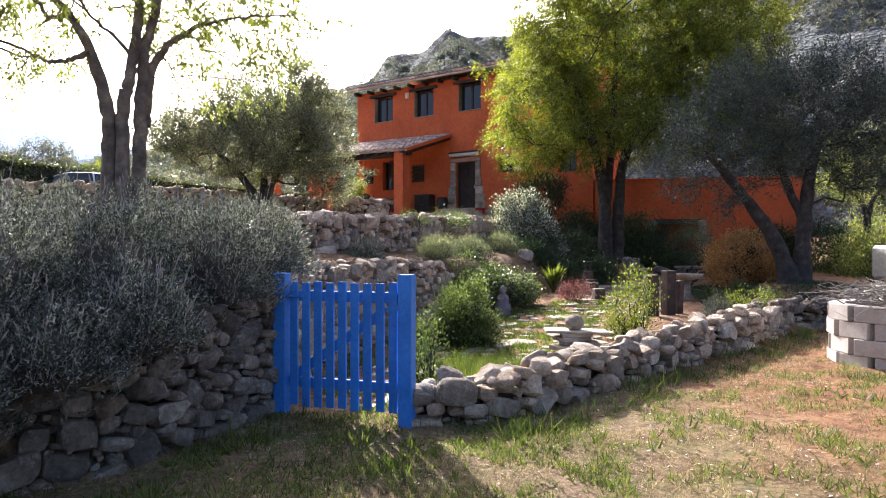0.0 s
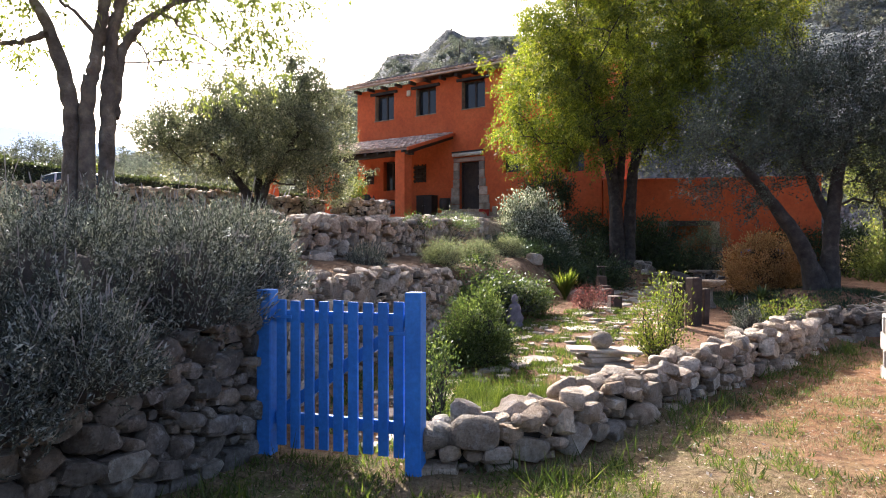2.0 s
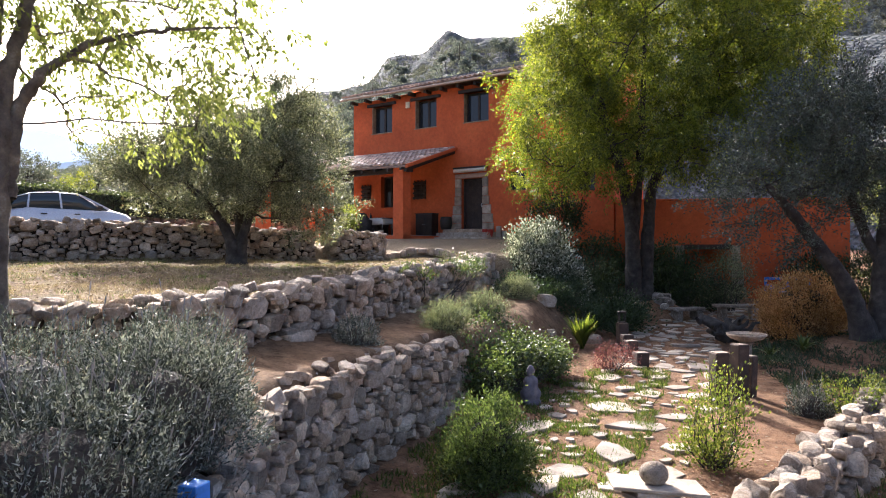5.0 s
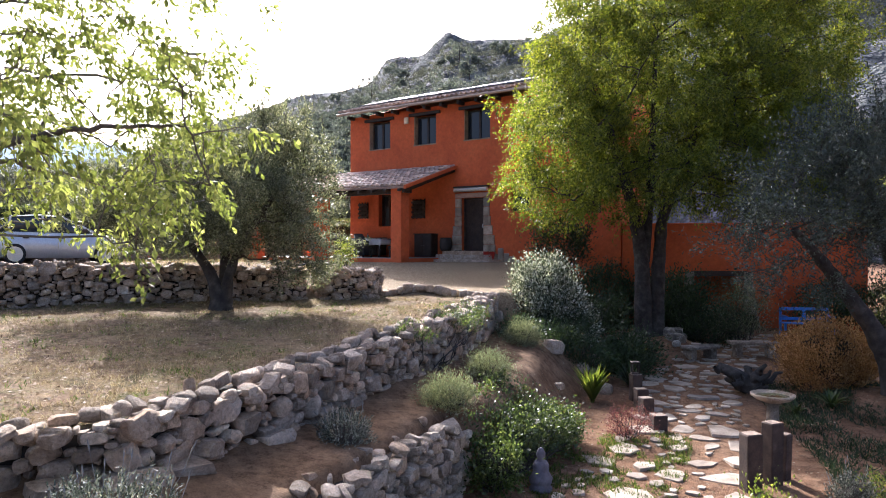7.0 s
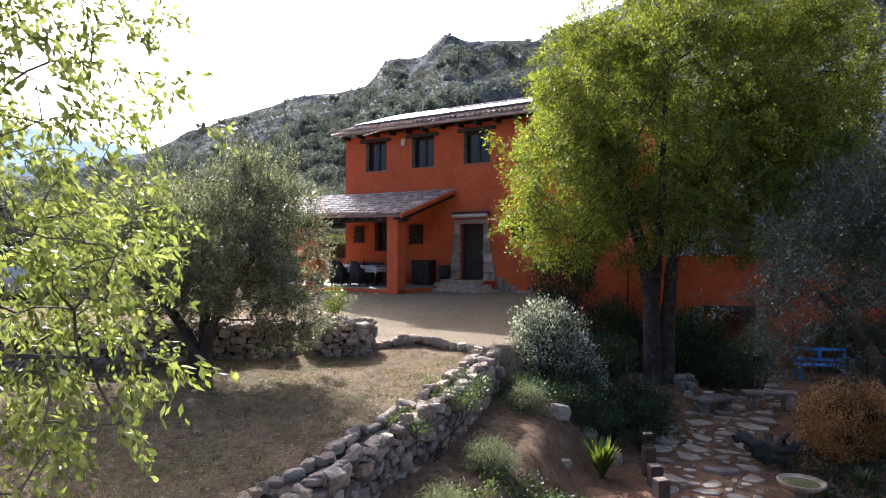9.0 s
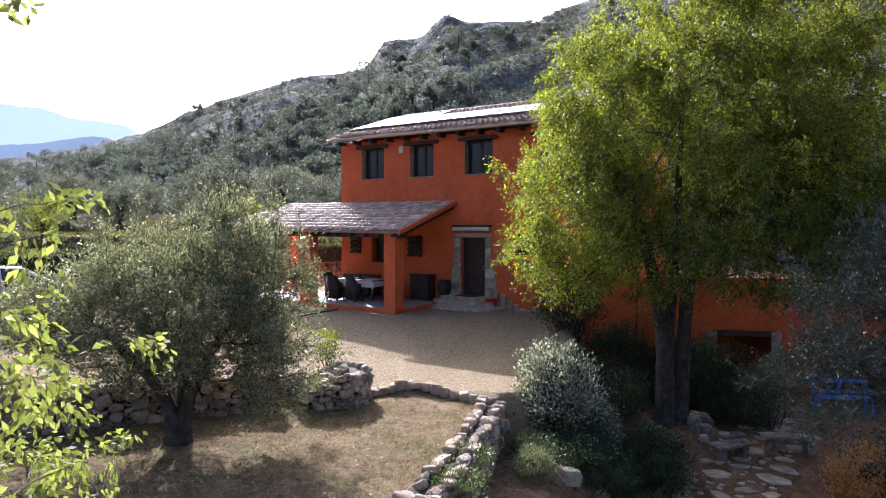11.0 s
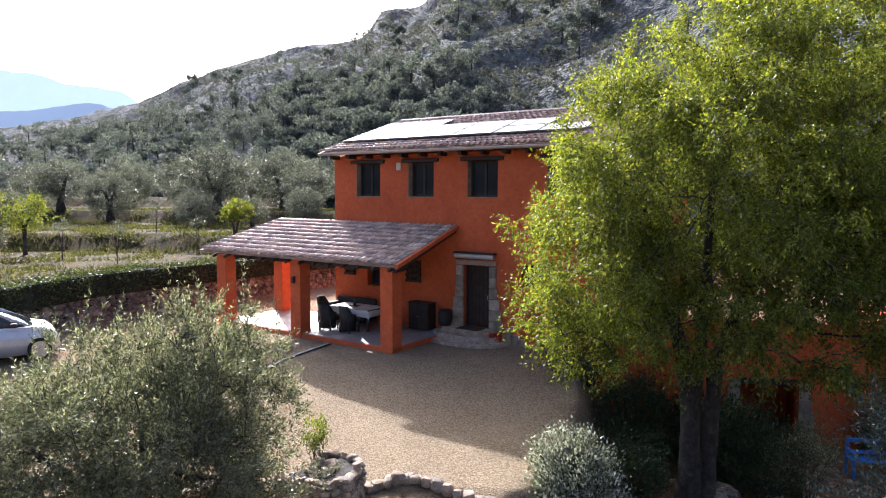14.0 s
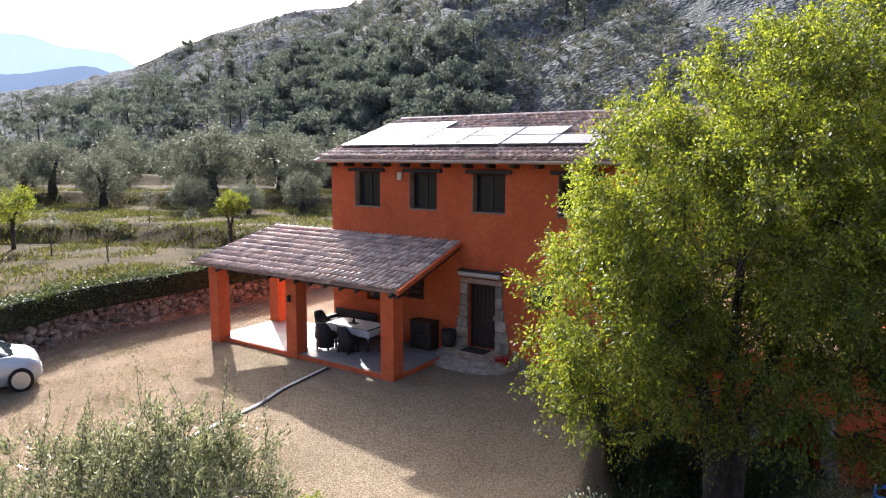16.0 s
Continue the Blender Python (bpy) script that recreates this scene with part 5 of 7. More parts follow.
def bush(name, label, seed, blobs, n, leaf, mat, clumps=80, clump_r=0.16, category="shrub", up=0.4, stems=8, stem_mat=None, shell=0.5, heart=False):
    """A shrub: leaves on many short twigs, denser towards the skin."""
    rng = np.random.default_rng(seed)
    b0 = blobs[0]
    x, y = b0[0], b0[1]
    z = min(ground_z(x, y), b0[2])
    root = thing(name, Matrix.Translation((x, y, z)), label, category)
    inv = root.matrix_world.inverted()
    tubes = Tubes()
    ends = in_blobs(rng, blobs, clumps, shell, False)
    low = np.array([ground_z(e[0], e[1]) if k % 4 == 0 else -99 for k, e in enumerate(ends)])
    ends[:, 2] = np.maximum(ends[:, 2], low + 0.05)
    for e in ends[:max(stems, clumps // 3)]:
        foot = np.array([x + (e[0] - x) * 0.35, y + (e[1] - y) * 0.35, min(z, ground_z(x + (e[0] - x) * 0.35, y + (e[1] - y) * 0.35))])
        tubes.add(bent(rng, foot, e, 5, 0.08), np.linspace(0.012, 0.003, 5), 4)
    t = part("branchwork", tubes.mesh("branchwork", stem_mat or BARK_DARK), None, root)
    t.matrix_parent_inverse = inv
    tagged(t, kind="stuff")
    per = n // clumps
    off = rng.normal(size=(clumps, per, 3)) * clump_r * rng.uniform(0.6, 1.4, (clumps, 1, 1))
    c = (ends[:, None] + off).reshape(-1, 3)
    out = c - np.array([x, y, z])
    out /= np.linalg.norm(out, axis=1)[:, None]
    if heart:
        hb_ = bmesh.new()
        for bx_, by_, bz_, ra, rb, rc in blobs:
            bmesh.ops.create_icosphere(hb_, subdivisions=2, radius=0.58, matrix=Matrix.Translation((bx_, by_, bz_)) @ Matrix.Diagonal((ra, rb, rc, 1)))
        hm = part("shrub_shade_core", hb_, HEART, root)
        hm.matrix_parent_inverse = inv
    f = part("foliage", leaf_mesh("foliage", rng, c, leaf[0], leaf[1], mat, up=up, out=out * 0.9), None, root)
    f.matrix_parent_inverse = inv
    return root


def lavender(seed, x, y, r, h, n, label="grey-green lavender bush spilling over the stone wall", squash=1.0, foot=None):
    """Fine upright leaves on a rounded cushion with thin flower stalks above."""
    rng = np.random.default_rng(seed)
    z = ground_z(x, y) if foot is None else foot
    root = thing("lavender_bush", Matrix.Translation((x, y, z)), label, "shrub", "lavender bushes on the wall" if r > 0.4 else "")
    inv = root.matrix_world.inverted()
    d = rng.normal(size=(n, 3))
    d[:, 2] = np.abs(d[:, 2]) * 0.9 - 0.25
    d /= np.linalg.norm(d, axis=1)[:, None]
    lump = 1 + 0.16 * np.sin(d[:, 0] * 7 + seed) * np.cos(d[:, 1] * 6 + seed * 2) + 0.1 * np.sin(d[:, 2] * 11 + d[:, 0] * 9)
    rad = rng.uniform(0.55, 1.0, n) ** 0.5 * lump
    c = np.stack([x + d[:, 0] * r * rad, y + d[:, 1] * r * squash * rad, z + 0.05 + d[:, 2] * h * rad], 1)
    # each shoot carries short narrow leaves all along it
    axis = d * 0.8 + np.array([0, 0, 0.75]) + rng.normal(size=d.shape) * 0.3
    axis /= np.linalg.norm(axis, axis=1)[:, None]
    along_shoot = np.linspace(-0.045, 0.055, 9)[None, :, None] * rng.uniform(0.8, 1.4, (n, 1, 1))
    places = (c[:, None] + axis[:, None] * along_shoot).reshape(-1, 3)
    leaves = part("foliage", leaf_mesh("foliage", rng, places, 0.031, 0.0105, LEAF_LAV, out=np.repeat(axis, 9, 0) * 1.1, blade=True), None, root)
    leaves.matrix_parent_inverse = inv
    tubes = Tubes()
    k = int(n / 34)
    for e, q in zip(d[:k], c[:k]):
        way = e * 0.5 + np.array([0, 0, 0.9]) + rng.normal(size=3) * 0.2
        tip = q + way * 0.12 * rng.uniform(0.6, 1.5)
        tubes.add(np.stack([q, (q + tip) / 2 + rng.normal(size=3) * 0.006, tip, tip + way * 0.022, tip + way * 0.045]), [0.0018, 0.0018, 0.0022, 0.006, 0.002], 4)
    s = tagged(part("flower_growth", tubes.mesh("flower_growth", STALK), None, root, "dried pale flower stalks"), kind="stuff")
    s.matrix_parent_inverse = inv
    # Dark solid under the leaves: the bush's inner shade put into its colour.
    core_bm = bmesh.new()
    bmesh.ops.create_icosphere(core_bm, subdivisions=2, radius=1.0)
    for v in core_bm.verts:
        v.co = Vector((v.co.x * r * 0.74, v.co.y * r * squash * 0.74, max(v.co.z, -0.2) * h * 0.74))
    part("lavender_shade_core", core_bm, CORE, root)
    return root


STALK = plain("lavender_stalk", (0.30, 0.28, 0.26), 0.9)
for k, (x, y, r, h, n) in enumerate(((-2.05, 5.6, 0.62, 0.68, 9000), (-2.55, 4.95, 0.7, 0.72, 9500), (-1.95, 6.5, 0.6, 0.66, 9000), (-2.1, 7.2, 0.55, 0.6, 7000), (-3.1, 4.2, 0.75, 0.72, 9500), (-3.0, 5.6, 0.75, 0.72, 7500),
                                    (-3.8, 3.5, 0.8, 0.75, 8000), (-2.75, 6.4, 0.7, 0.66, 6500), (-4.0, 4.8, 0.8, 0.8, 6500), (-3.9, 5.9, 0.7, 0.65, 5000), (-4.8, 3.9, 0.9, 0.8, 5000), (-4.7, 2.6, 0.9, 0.75, 5500), (-2.4, 4.55, 0.5, 0.35, 6000), (-2.95, 3.75, 0.5, 0.35, 5500))):
    lavender(40 + k, x, y, r, h, int(n * 0.28))
for k, (x, y, z, r, h) in enumerate(((-2.35, 3.95, 0.72, 0.42, 0.4), (-2.75, 3.4, 0.66, 0.46, 0.42), (-3.2, 2.85, 0.62, 0.5, 0.45), (-1.98, 4.35, 0.85, 0.34, 0.35))):
    lavender(55 + k, x, y, r, h, 1500, "grey-green lavender hanging down the face of the wall", foot=z)
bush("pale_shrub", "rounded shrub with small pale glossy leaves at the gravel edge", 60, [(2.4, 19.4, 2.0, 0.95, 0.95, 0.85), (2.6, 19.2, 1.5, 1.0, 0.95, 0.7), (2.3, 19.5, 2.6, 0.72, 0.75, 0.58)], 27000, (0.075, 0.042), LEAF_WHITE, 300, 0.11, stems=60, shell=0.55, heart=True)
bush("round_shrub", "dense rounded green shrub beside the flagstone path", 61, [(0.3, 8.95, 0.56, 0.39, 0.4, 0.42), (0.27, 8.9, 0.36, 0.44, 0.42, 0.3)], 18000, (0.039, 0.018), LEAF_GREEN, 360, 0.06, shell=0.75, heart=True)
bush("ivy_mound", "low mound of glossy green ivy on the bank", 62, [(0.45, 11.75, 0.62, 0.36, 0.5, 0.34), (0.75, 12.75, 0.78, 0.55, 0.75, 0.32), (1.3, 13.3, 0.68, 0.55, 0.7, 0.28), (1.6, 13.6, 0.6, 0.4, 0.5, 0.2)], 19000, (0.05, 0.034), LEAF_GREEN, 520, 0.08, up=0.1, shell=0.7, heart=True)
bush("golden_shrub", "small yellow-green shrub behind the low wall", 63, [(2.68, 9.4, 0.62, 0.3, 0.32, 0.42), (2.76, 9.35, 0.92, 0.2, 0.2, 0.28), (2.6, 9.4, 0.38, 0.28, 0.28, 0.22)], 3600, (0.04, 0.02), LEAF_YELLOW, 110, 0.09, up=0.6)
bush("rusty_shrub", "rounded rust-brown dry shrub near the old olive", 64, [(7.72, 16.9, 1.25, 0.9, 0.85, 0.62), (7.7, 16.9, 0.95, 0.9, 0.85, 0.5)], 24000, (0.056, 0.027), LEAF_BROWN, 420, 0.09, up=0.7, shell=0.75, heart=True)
for k, (x, y, r) in enumerate(((-0.1, 11.9, 0.3), (0.57, 13.7, 0.34), (1.42, 16.8, 0.36))):
    bush("silver_shrub", "small grey-green santolina shrub on the terrace", 70 + k, [(x, y, ground_z(x, y) + r * 0.45, r, r, r * 0.75)], 7500, (0.036, 0.011), LEAF_SILVER, 130, 0.07, up=0.7)
lavender(80, -1.2, 10.3, 0.27, 0.3, 620, "small lavender bush on bare earth of the terrace", foot=ground_z(-1.2, 10.3) - 0.06)

# ---- blue gate ----
GATE_L, GATE_R = Vector((-1.43, 5.85, 0)), Vector((-0.30, 5.47, 0))
gate_turn = math.degrees(math.atan2(GATE_R.y - GATE_L.y, GATE_R.x - GATE_L.x))
span = (GATE_R - GATE_L).length
gate = thing("garden_gate", Matrix.Translation(GATE_L) @ pose(0, 0, 0, 0, 0, gate_turn), "bright blue painted wooden picket gate between two posts", "gate")
for x in (0.0, span):
    bm = boxes((x - 0.06, x + 0.06, -0.055, 0.055, -0.25, 1.265), bevel=0.006)
    part("gate_post", bm, BLUE, gate)
for k in range(9):
    w = 0.077
    x = 0.085 + k * (span - 0.17 - w) / 8
    top = 1.19 + random.uniform(-0.008, 0.008)
    part("picket", boxes((x, x + w, -0.012, 0.012, 0.10 + random.uniform(-0.01, 0.01), top), bevel=0.004), BLUE, gate)
for z in (0.26, 1.02):
    part("rail", boxes((0.062, span - 0.062, 0.0125, 0.05, z, z + 0.09), bevel=0.004), BLUE, gate)
brace = bmesh.new()
box(brace, -0.04, 0.04, 0.013, 0.045, 0.0, 0.98, bevel=0.004, turn=pose(0.12, 0, 0.36, 0, math.degrees(math.atan2(span - 0.24, 0.66)), 0))
part("brace", brace, BLUE, gate)
part("hinge", boxes((0.02, 0.22, -0.018, -0.0125, 1.05, 1.075), bevel=0.002), BLUE, gate)
part("latch", boxes((span - 0.2, span - 0.03, -0.02, -0.0125, 0.96, 0.985), bevel=0.002), BLUE, gate)

# ---- block planter ----
BLOCK = surface("pale_concrete_block", [(0.3, (0.33, 0.29, 0.26)), (0.7, (0.47, 0.43, 0.39))], 5, 0.95, 0.004, 40, spread=0.15, fine=60)
planter = thing("block_planter", pose(5.78, 8.25, -0.01), "round planter stacked from pale concrete blocks holding cut branches", "planter")
block_me = bpy.data.meshes.new("block")
bm = boxes((-0.2, 0.2, -0.1, 0.1, 0, 0.196), bevel=0.008)
bmesh.ops.recalc_face_normals(bm, faces=bm.faces)
bm.to_mesh(block_me)
bm.free()
block_me.materials.append(BLOCK)
for row in range(4):
    for k in range(11):
        a = 2 * math.pi * (k + 0.5 * (row % 2)) / 11
        r = 0.72 + random.uniform(-0.012, 0.015)
        ob = new("block", block_me)
        ob.parent = planter
        ob.matrix_local = pose(r * math.cos(a), r * math.sin(a), row * 0.2, 0, 0, math.degrees(a) + 90 + random.uniform(-2.5, 2.5))
bm = bmesh.new()
lathe(bm, [(0.62, 0.0), (0.62, 0.68)], 22)
part("soil", bm, CORE, planter)
rng = np.random.default_rng(21)
tw = Tubes()
for k in range(420):
    p = np.array([5.78 + rng.normal() * 0.35, 8.2 + rng.normal() * 0.3, 0.80 + rng.uniform(0, 0.16)])
    a = rng.uniform(0, 6.28)
    q = p + np.array([math.cos(a), math.sin(a) * 0.6, rng.uniform(-0.12, 0.4)]) * rng.uniform(0.25, 0.65)
    tw.add(bent(rng, p, q, 5, 0.1), np.linspace(0.008, 0.002, 5), 4)
branches = tagged(new("cut_branches", tw.mesh("cut_branches", plain("grey_twig", (0.26, 0.235, 0.2), 0.95))), "tangle of dry grey olive prunings on the block planter", "branches", kind="stuff")

# ---- flagstone path ----
path = thing("flagstone_path", pose(0, 0, 0), "irregular pale flagstones set in earth and grass", "path", kind="structure")
route = [(-0.55, 6.0), (-0.05, 7.2), (0.75, 8.2), (1.3, 9.4), (2.1, 11.2), (3.2, 12.8), (4.0, 14.4), (4.6, 16.4), (5.6, 18.4), (7.0, 20.4), (8.5, 22.6), (9.3, 24.3)]
rs = random.Random(8)


def slab_mesh(k):
    bm = bmesh.new()
    n = rs.randint(5, 8)
    ring = []
    for i in range(n):
        a = 2 * math.pi * i / n + rs.uniform(-0.3, 0.3)
        r = rs.uniform(0.34, 0.62)
        ring.append((r * math.cos(a), r * math.sin(a) * 0.8))
    low = [bm.verts.new((x, y, -0.05)) for x, y in ring]
    mid = [bm.verts.new((x, y, 0.006)) for x, y in ring]
    top = [bm.verts.new((x * 0.95, y * 0.95, 0.013 + rs.uniform(-0.002, 0.002))) for x, y in ring]
    for a, b in ((low, mid), (mid, top)):
        for i in range(n):
            bm.faces.new((a[i], a[(i + 1) % n], b[(i + 1) % n], b[i]))
    bm.faces.new(top)
    bmesh.ops.recalc_face_normals(bm, faces=bm.faces)
    me = bpy.data.meshes.new("flagstone")
    bm.to_mesh(me)
    bm.free()
    me.materials.append(FLAG)
    return me


slabs = [slab_mesh(k) for k in range(12)]
placed = []
for trial in range(9000):
    s = rs.uniform(0, 26)
    q, t, total = along([(x, y) for x, y in route], s)
    if s > total:
        continue
    wide = float(np.interp(q[1], (6, 8, 12, 16, 25), (0.55, 1.0, 0.95, 0.85, 0.7)))
    off = rs.uniform(-wide, wide)
    x, y = q[0] + t[1] * off, q[1] - t[0] * off
    size = (rs.choice((0.45, 0.6, 0.75, 0.9)) if trial < 1500 else rs.choice((0.18, 0.26, 0.36))) * rs.uniform(0.85, 1.1)
    if any(math.hypot(x - a, y - b) < (size + c) * 0.47 for a, b, c in placed):
        continue
    if x < np.interp(y, W3_Y, W3_X) + 0.5 or y < np.interp(x, W6_X, W6_Y) + 0.75 and x > 0:
        continue
    placed.append((x, y, size))
    ob = new("flagstone", rs.choice(slabs))
    ob.parent = path
    ob.matrix_local = Matrix.Translation((x, y, ground_z(x, y) + 0.012)) @ pose(0, 0, 0, rs.gauss(0, 1.5), rs.gauss(0, 1.5), rs.uniform(0, 360)) @ Matrix.Diagonal((size, size * rs.uniform(0.7, 1.0), 0.8, 1))

# ---- cairn of slabs with a round stone ----
cz = ground_z(1.6, 8.0)
cairn = thing("stone_cairn", pose(1.6, 8.0, cz), "cairn of flat slabs topped by a round boulder", "cairn")
for k, (w, d, h, dx, turn) in enumerate(((0.2, 0.2, 0.15, 0.0, 10), (0.46, 0.3, 0.06, -0.02, 25), (0.42, 0.3, 0.05, 0.04, -12), (0.36, 0.28, 0.05, -0.03, 20), (0.34, 0.26, 0.045, 0.02, 5), (0.66, 0.32, 0.035, 0.03, -10))):
    z = sum((0.15, 0.06, 0.05, 0.05, 0.045, 0.035)[:k])
    bm = bmesh.new()
    for v in box(bm, -w * 0.56, w * 0.56, -d * 0.56, d * 0.56, 0.002, h - 0.002, bevel=0.006):
        v.co.x += 0.10 * v.co.y * math.sin(k * 2.1) + 0.03 * noise.noise((v.co.x * 9, v.co.y * 9, k))
        v.co.y += 0.14 * v.co.x * math.cos(k * 1.7) + 0.03 * noise.noise((v.co.y * 9, v.co.x * 9, k + 5))
    ob = part("slab", bm, FLAG, cairn)
    ob.matrix_local = Matrix.Translation((dx, 0, z)) @ pose(0, 0, 0, 0, 0, turn)
bm = bmesh.new()
bmesh.ops.create_icosphere(bm, subdivisions=3, radius=0.115)
for v in bm.verts:
    v.co = Vector((v.co.x * 1.05, v.co.y, v.co.z * 0.86)) * (1 + 0.05 * noise.noise(v.co * 14))
    v.co.z += 0.39 + 0.085
part("boulder", bm, STONE_WARM, cairn, "round grey-brown boulder", smooth=True)


# ---- sleepers and posts ----
def sleeper(x, y, w, d, h, turn, label="upright weathered railway sleeper beside the path"):
    t = thing("timber_post", pose(x, y, ground_z(x, y) - 0.15, random.uniform(-1.5, 1.5), random.uniform(-1.5, 1.5), turn), label, "post", "timber posts by the path")
    bm = boxes((-w / 2, w / 2, -d / 2, d / 2, 0, h + 0.15), bevel=0.012)
    part("post", bm, TIMBER, t)
    part("end_grain", boxes((-w / 2 + 0.012, w / 2 - 0.012, -d / 2 + 0.012, d / 2 - 0.012, h + 0.1505, h + 0.156)), plain("pale_end_grain", (0.27, 0.2, 0.15), 0.95, 0, 30), t)
    return t


for x, y, w, d, h, turn in ((3.72, 11.75, 0.22, 0.18, 0.72, 12), (4.1, 11.98, 0.21, 0.18, 0.8, 22), (4.33, 12.15, 0.14, 0.14, 0.6, 30), (3.52, 16.05, 0.2, 0.18, 0.5, 10), (3.5, 15.6, 0.22, 0.2, 0.34, 6), (3.42, 15.05, 0.22, 0.2, 0.3, 15), (3.36, 14.25, 0.24, 0.22, 0.24, 8)):
    sleeper(x, y, w, d, h, turn)
lz = ground_z(3.52, 16.05)
lantern = thing("garden_lantern", pose(3.52, 16.05, lz + 0.505), "small dark metal lantern standing on a timber post", "lantern")
part("base", boxes((-0.075, 0.075, -0.075, 0.075, 0, 0.02)), DARK_WOOD, lantern)
for sx in (-0.06, 0.06):
    for sy in (-0.06, 0.06):
        part("upright", boxes((sx - 0.008, sx + 0.008, sy - 0.008, sy + 0.008, 0.02, 0.2)), DARK_WOOD, lantern)
part("cap", boxes((-0.08, 0.08, -0.08, 0.08, 0.2, 0.235), bevel=0.01), DARK_WOOD, lantern)

# ---- stone benches, bird bath, old stump ----
def stone_bench(x, y, turn, length, top, label):
    z = ground_z(x, y)
    b = thing("stone_bench", pose(x, y, z, 0, 0, turn), label, "bench")
    h = top - z
    part("seat", boxes((-length / 2, length / 2, -0.2, 0.2, h - 0.08, h), bevel=0.02), STONE_DARK, b)
    for sx in (-1, 1):
        part("leg", boxes((sx * length * 0.33 - 0.09, sx * length * 0.33 + 0.09, -0.16, 0.16, -0.08, h - 0.081), bevel=0.02), STONE_DARK, b)


stone_bench(6.35, 20.1, 20, 0.95, 0.90, "low grey stone slab bench in the shade")
stone_bench(7.9, 20.5, -5, 1.25, 0.95, "long low stone slab bench near the annexe")
bz = ground_z(5.3, 14.35)
bath = thing("bird_bath", pose(5.3, 14.35, bz), "round pale stone bird bath on a short foot", "bird bath")
bm = bmesh.new()
lathe(bm, [(0.16, -0.03), (0.15, 0.05), (0.10, 0.12), (0.09, 0.34), (0.13, 0.42)], 16)
part("foot", bm, STONE_DARK, bath, smooth=True)
bm = bmesh.new()
lathe(bm, [(0.13, 0.421), (0.27, 0.47), (0.34, 0.53), (0.345, 0.56), (0.32, 0.565), (0.29, 0.53), (0.2, 0.5), (0.02, 0.49)], 24)
part("basin", bm, STONE, bath, smooth=True)
bm = bmesh.new()
lathe(bm, [(0.27, 0.516), (0.272, 0.522)], 24)
part("water", bm, plain("greenish_water", (0.12, 0.13, 0.04), 0.1), bath)
rng = np.random.default_rng(31)
sx, sy = 5.9, 16.6
sz = ground_z(sx, sy)
stump = thing("old_stump", pose(sx, sy, sz), "gnarled grey uprooted tree stump lying by the path", "stump")
for k in range(13):
    a = rng.uniform(0, 6.28)
    ln = rng.uniform(0.35, 0.75)
    root_ = Tubes()
    root_.add(bent(rng, (0, 0, 0.2), (ln * math.cos(a), ln * 0.7 * math.sin(a), rng.uniform(0.0, 0.65)), 6, 0.12), np.linspace(0.16, 0.03, 6) * rng.uniform(0.6, 1.2), 8)
    part("root", root_.mesh("root", BARK_DARK), None, stump)


# ---- statue, pots, blue bench ----
stz = ground_z(1.07, 11.75)
bm = bmesh.new()
lathe(bm, [(0.13, -0.06), (0.15, 0.03), (0.12, 0.07), (0.14, 0.10), (0.15, 0.16), (0.10, 0.24), (0.105, 0.32), (0.08, 0.37), (0.04, 0.39), (0.055, 0.43), (0.06, 0.47), (0.035, 0.52), (0.012, 0.54)], 14)
for v in bm.verts:
    v.co.y *= 0.8
statue = part("statue", bm, surface("violet_grey_stone", [(0.3, (0.10, 0.085, 0.10)), (0.7, (0.2, 0.175, 0.2))], 12, 0.8, 0.006), None, smooth=True)
statue.location = (1.07, 11.75, stz)
tagged(statue, "small seated stone garden statue at the foot of ivy", "statue")
bx, by = 10.8, 23.4
bench = thing("garden_bench", pose(bx, by, ground_z(bx, by), 0, 0, -8), "bright blue painted wooden bench before the annexe wall", "bench")
for x in (-0.7, 0.64):
    part("leg", boxes((x, x + 0.06, -0.42, -0.36, -0.05, 0.42)), BLUE, bench)
    part("leg", boxes((x, x + 0.06, 0.0, 0.06, -0.05, 0.88)), BLUE, bench)
    part("armrest", boxes((x - 0.01, x + 0.07, -0.45, 0.0, 0.62, 0.66)), BLUE, bench)
for k in range(4):
    part("seat_slat", boxes((-0.7, 0.7, -0.42 + k * 0.11, -0.33 + k * 0.11, 0.42, 0.45), bevel=0.004), BLUE, bench)
for z in (0.5, 0.8):
    part("back_rail", boxes((-0.64, 0.64, 0.012, 0.045, z, z + 0.09), bevel=0.004), BLUE, bench)
part("back_post", boxes((-0.05, 0.05, 0.012, 0.04, 0.59, 0.8)), BLUE, bench)
RED = plain("red_glaze", (0.42, 0.03, 0.02), 0.3)


def pot(m, r, h, mat, label, category="pot"):
    p = thing("pot", m, label, category)
    bm = bmesh.new()
    lathe(bm, [(r * 0.62, 0), (r * 0.8, h * 0.3), (r, h * 0.75), (r * 0.95, h * 0.92), (r * 1.05, h * 0.94), (r * 1.05, h), (r * 0.9, h), (r * 0.85, h * 0.8), (r * 0.1, h * 0.78)], 16)
    part("vessel", bm, mat, p, smooth=True)
    return p


pot(HOUSE @ pose(1.55, -0.35, 2.93), 0.13, 0.3, RED, "bright red glazed pot beside the steps")
jug = pot(HOUSE @ pose(1.42, -0.55, 2.9), 0.11, 0.34, RED, "red glazed jug beside the front steps", "jug")
bm = bmesh.new()
cyl(bm, (0.10, 0, 0.1), (0.19, 0, 0.2), 0.014)
cyl(bm, (0.19, 0, 0.2), (0.11, 0, 0.3), 0.014)
part("handle", bm, RED, jug)

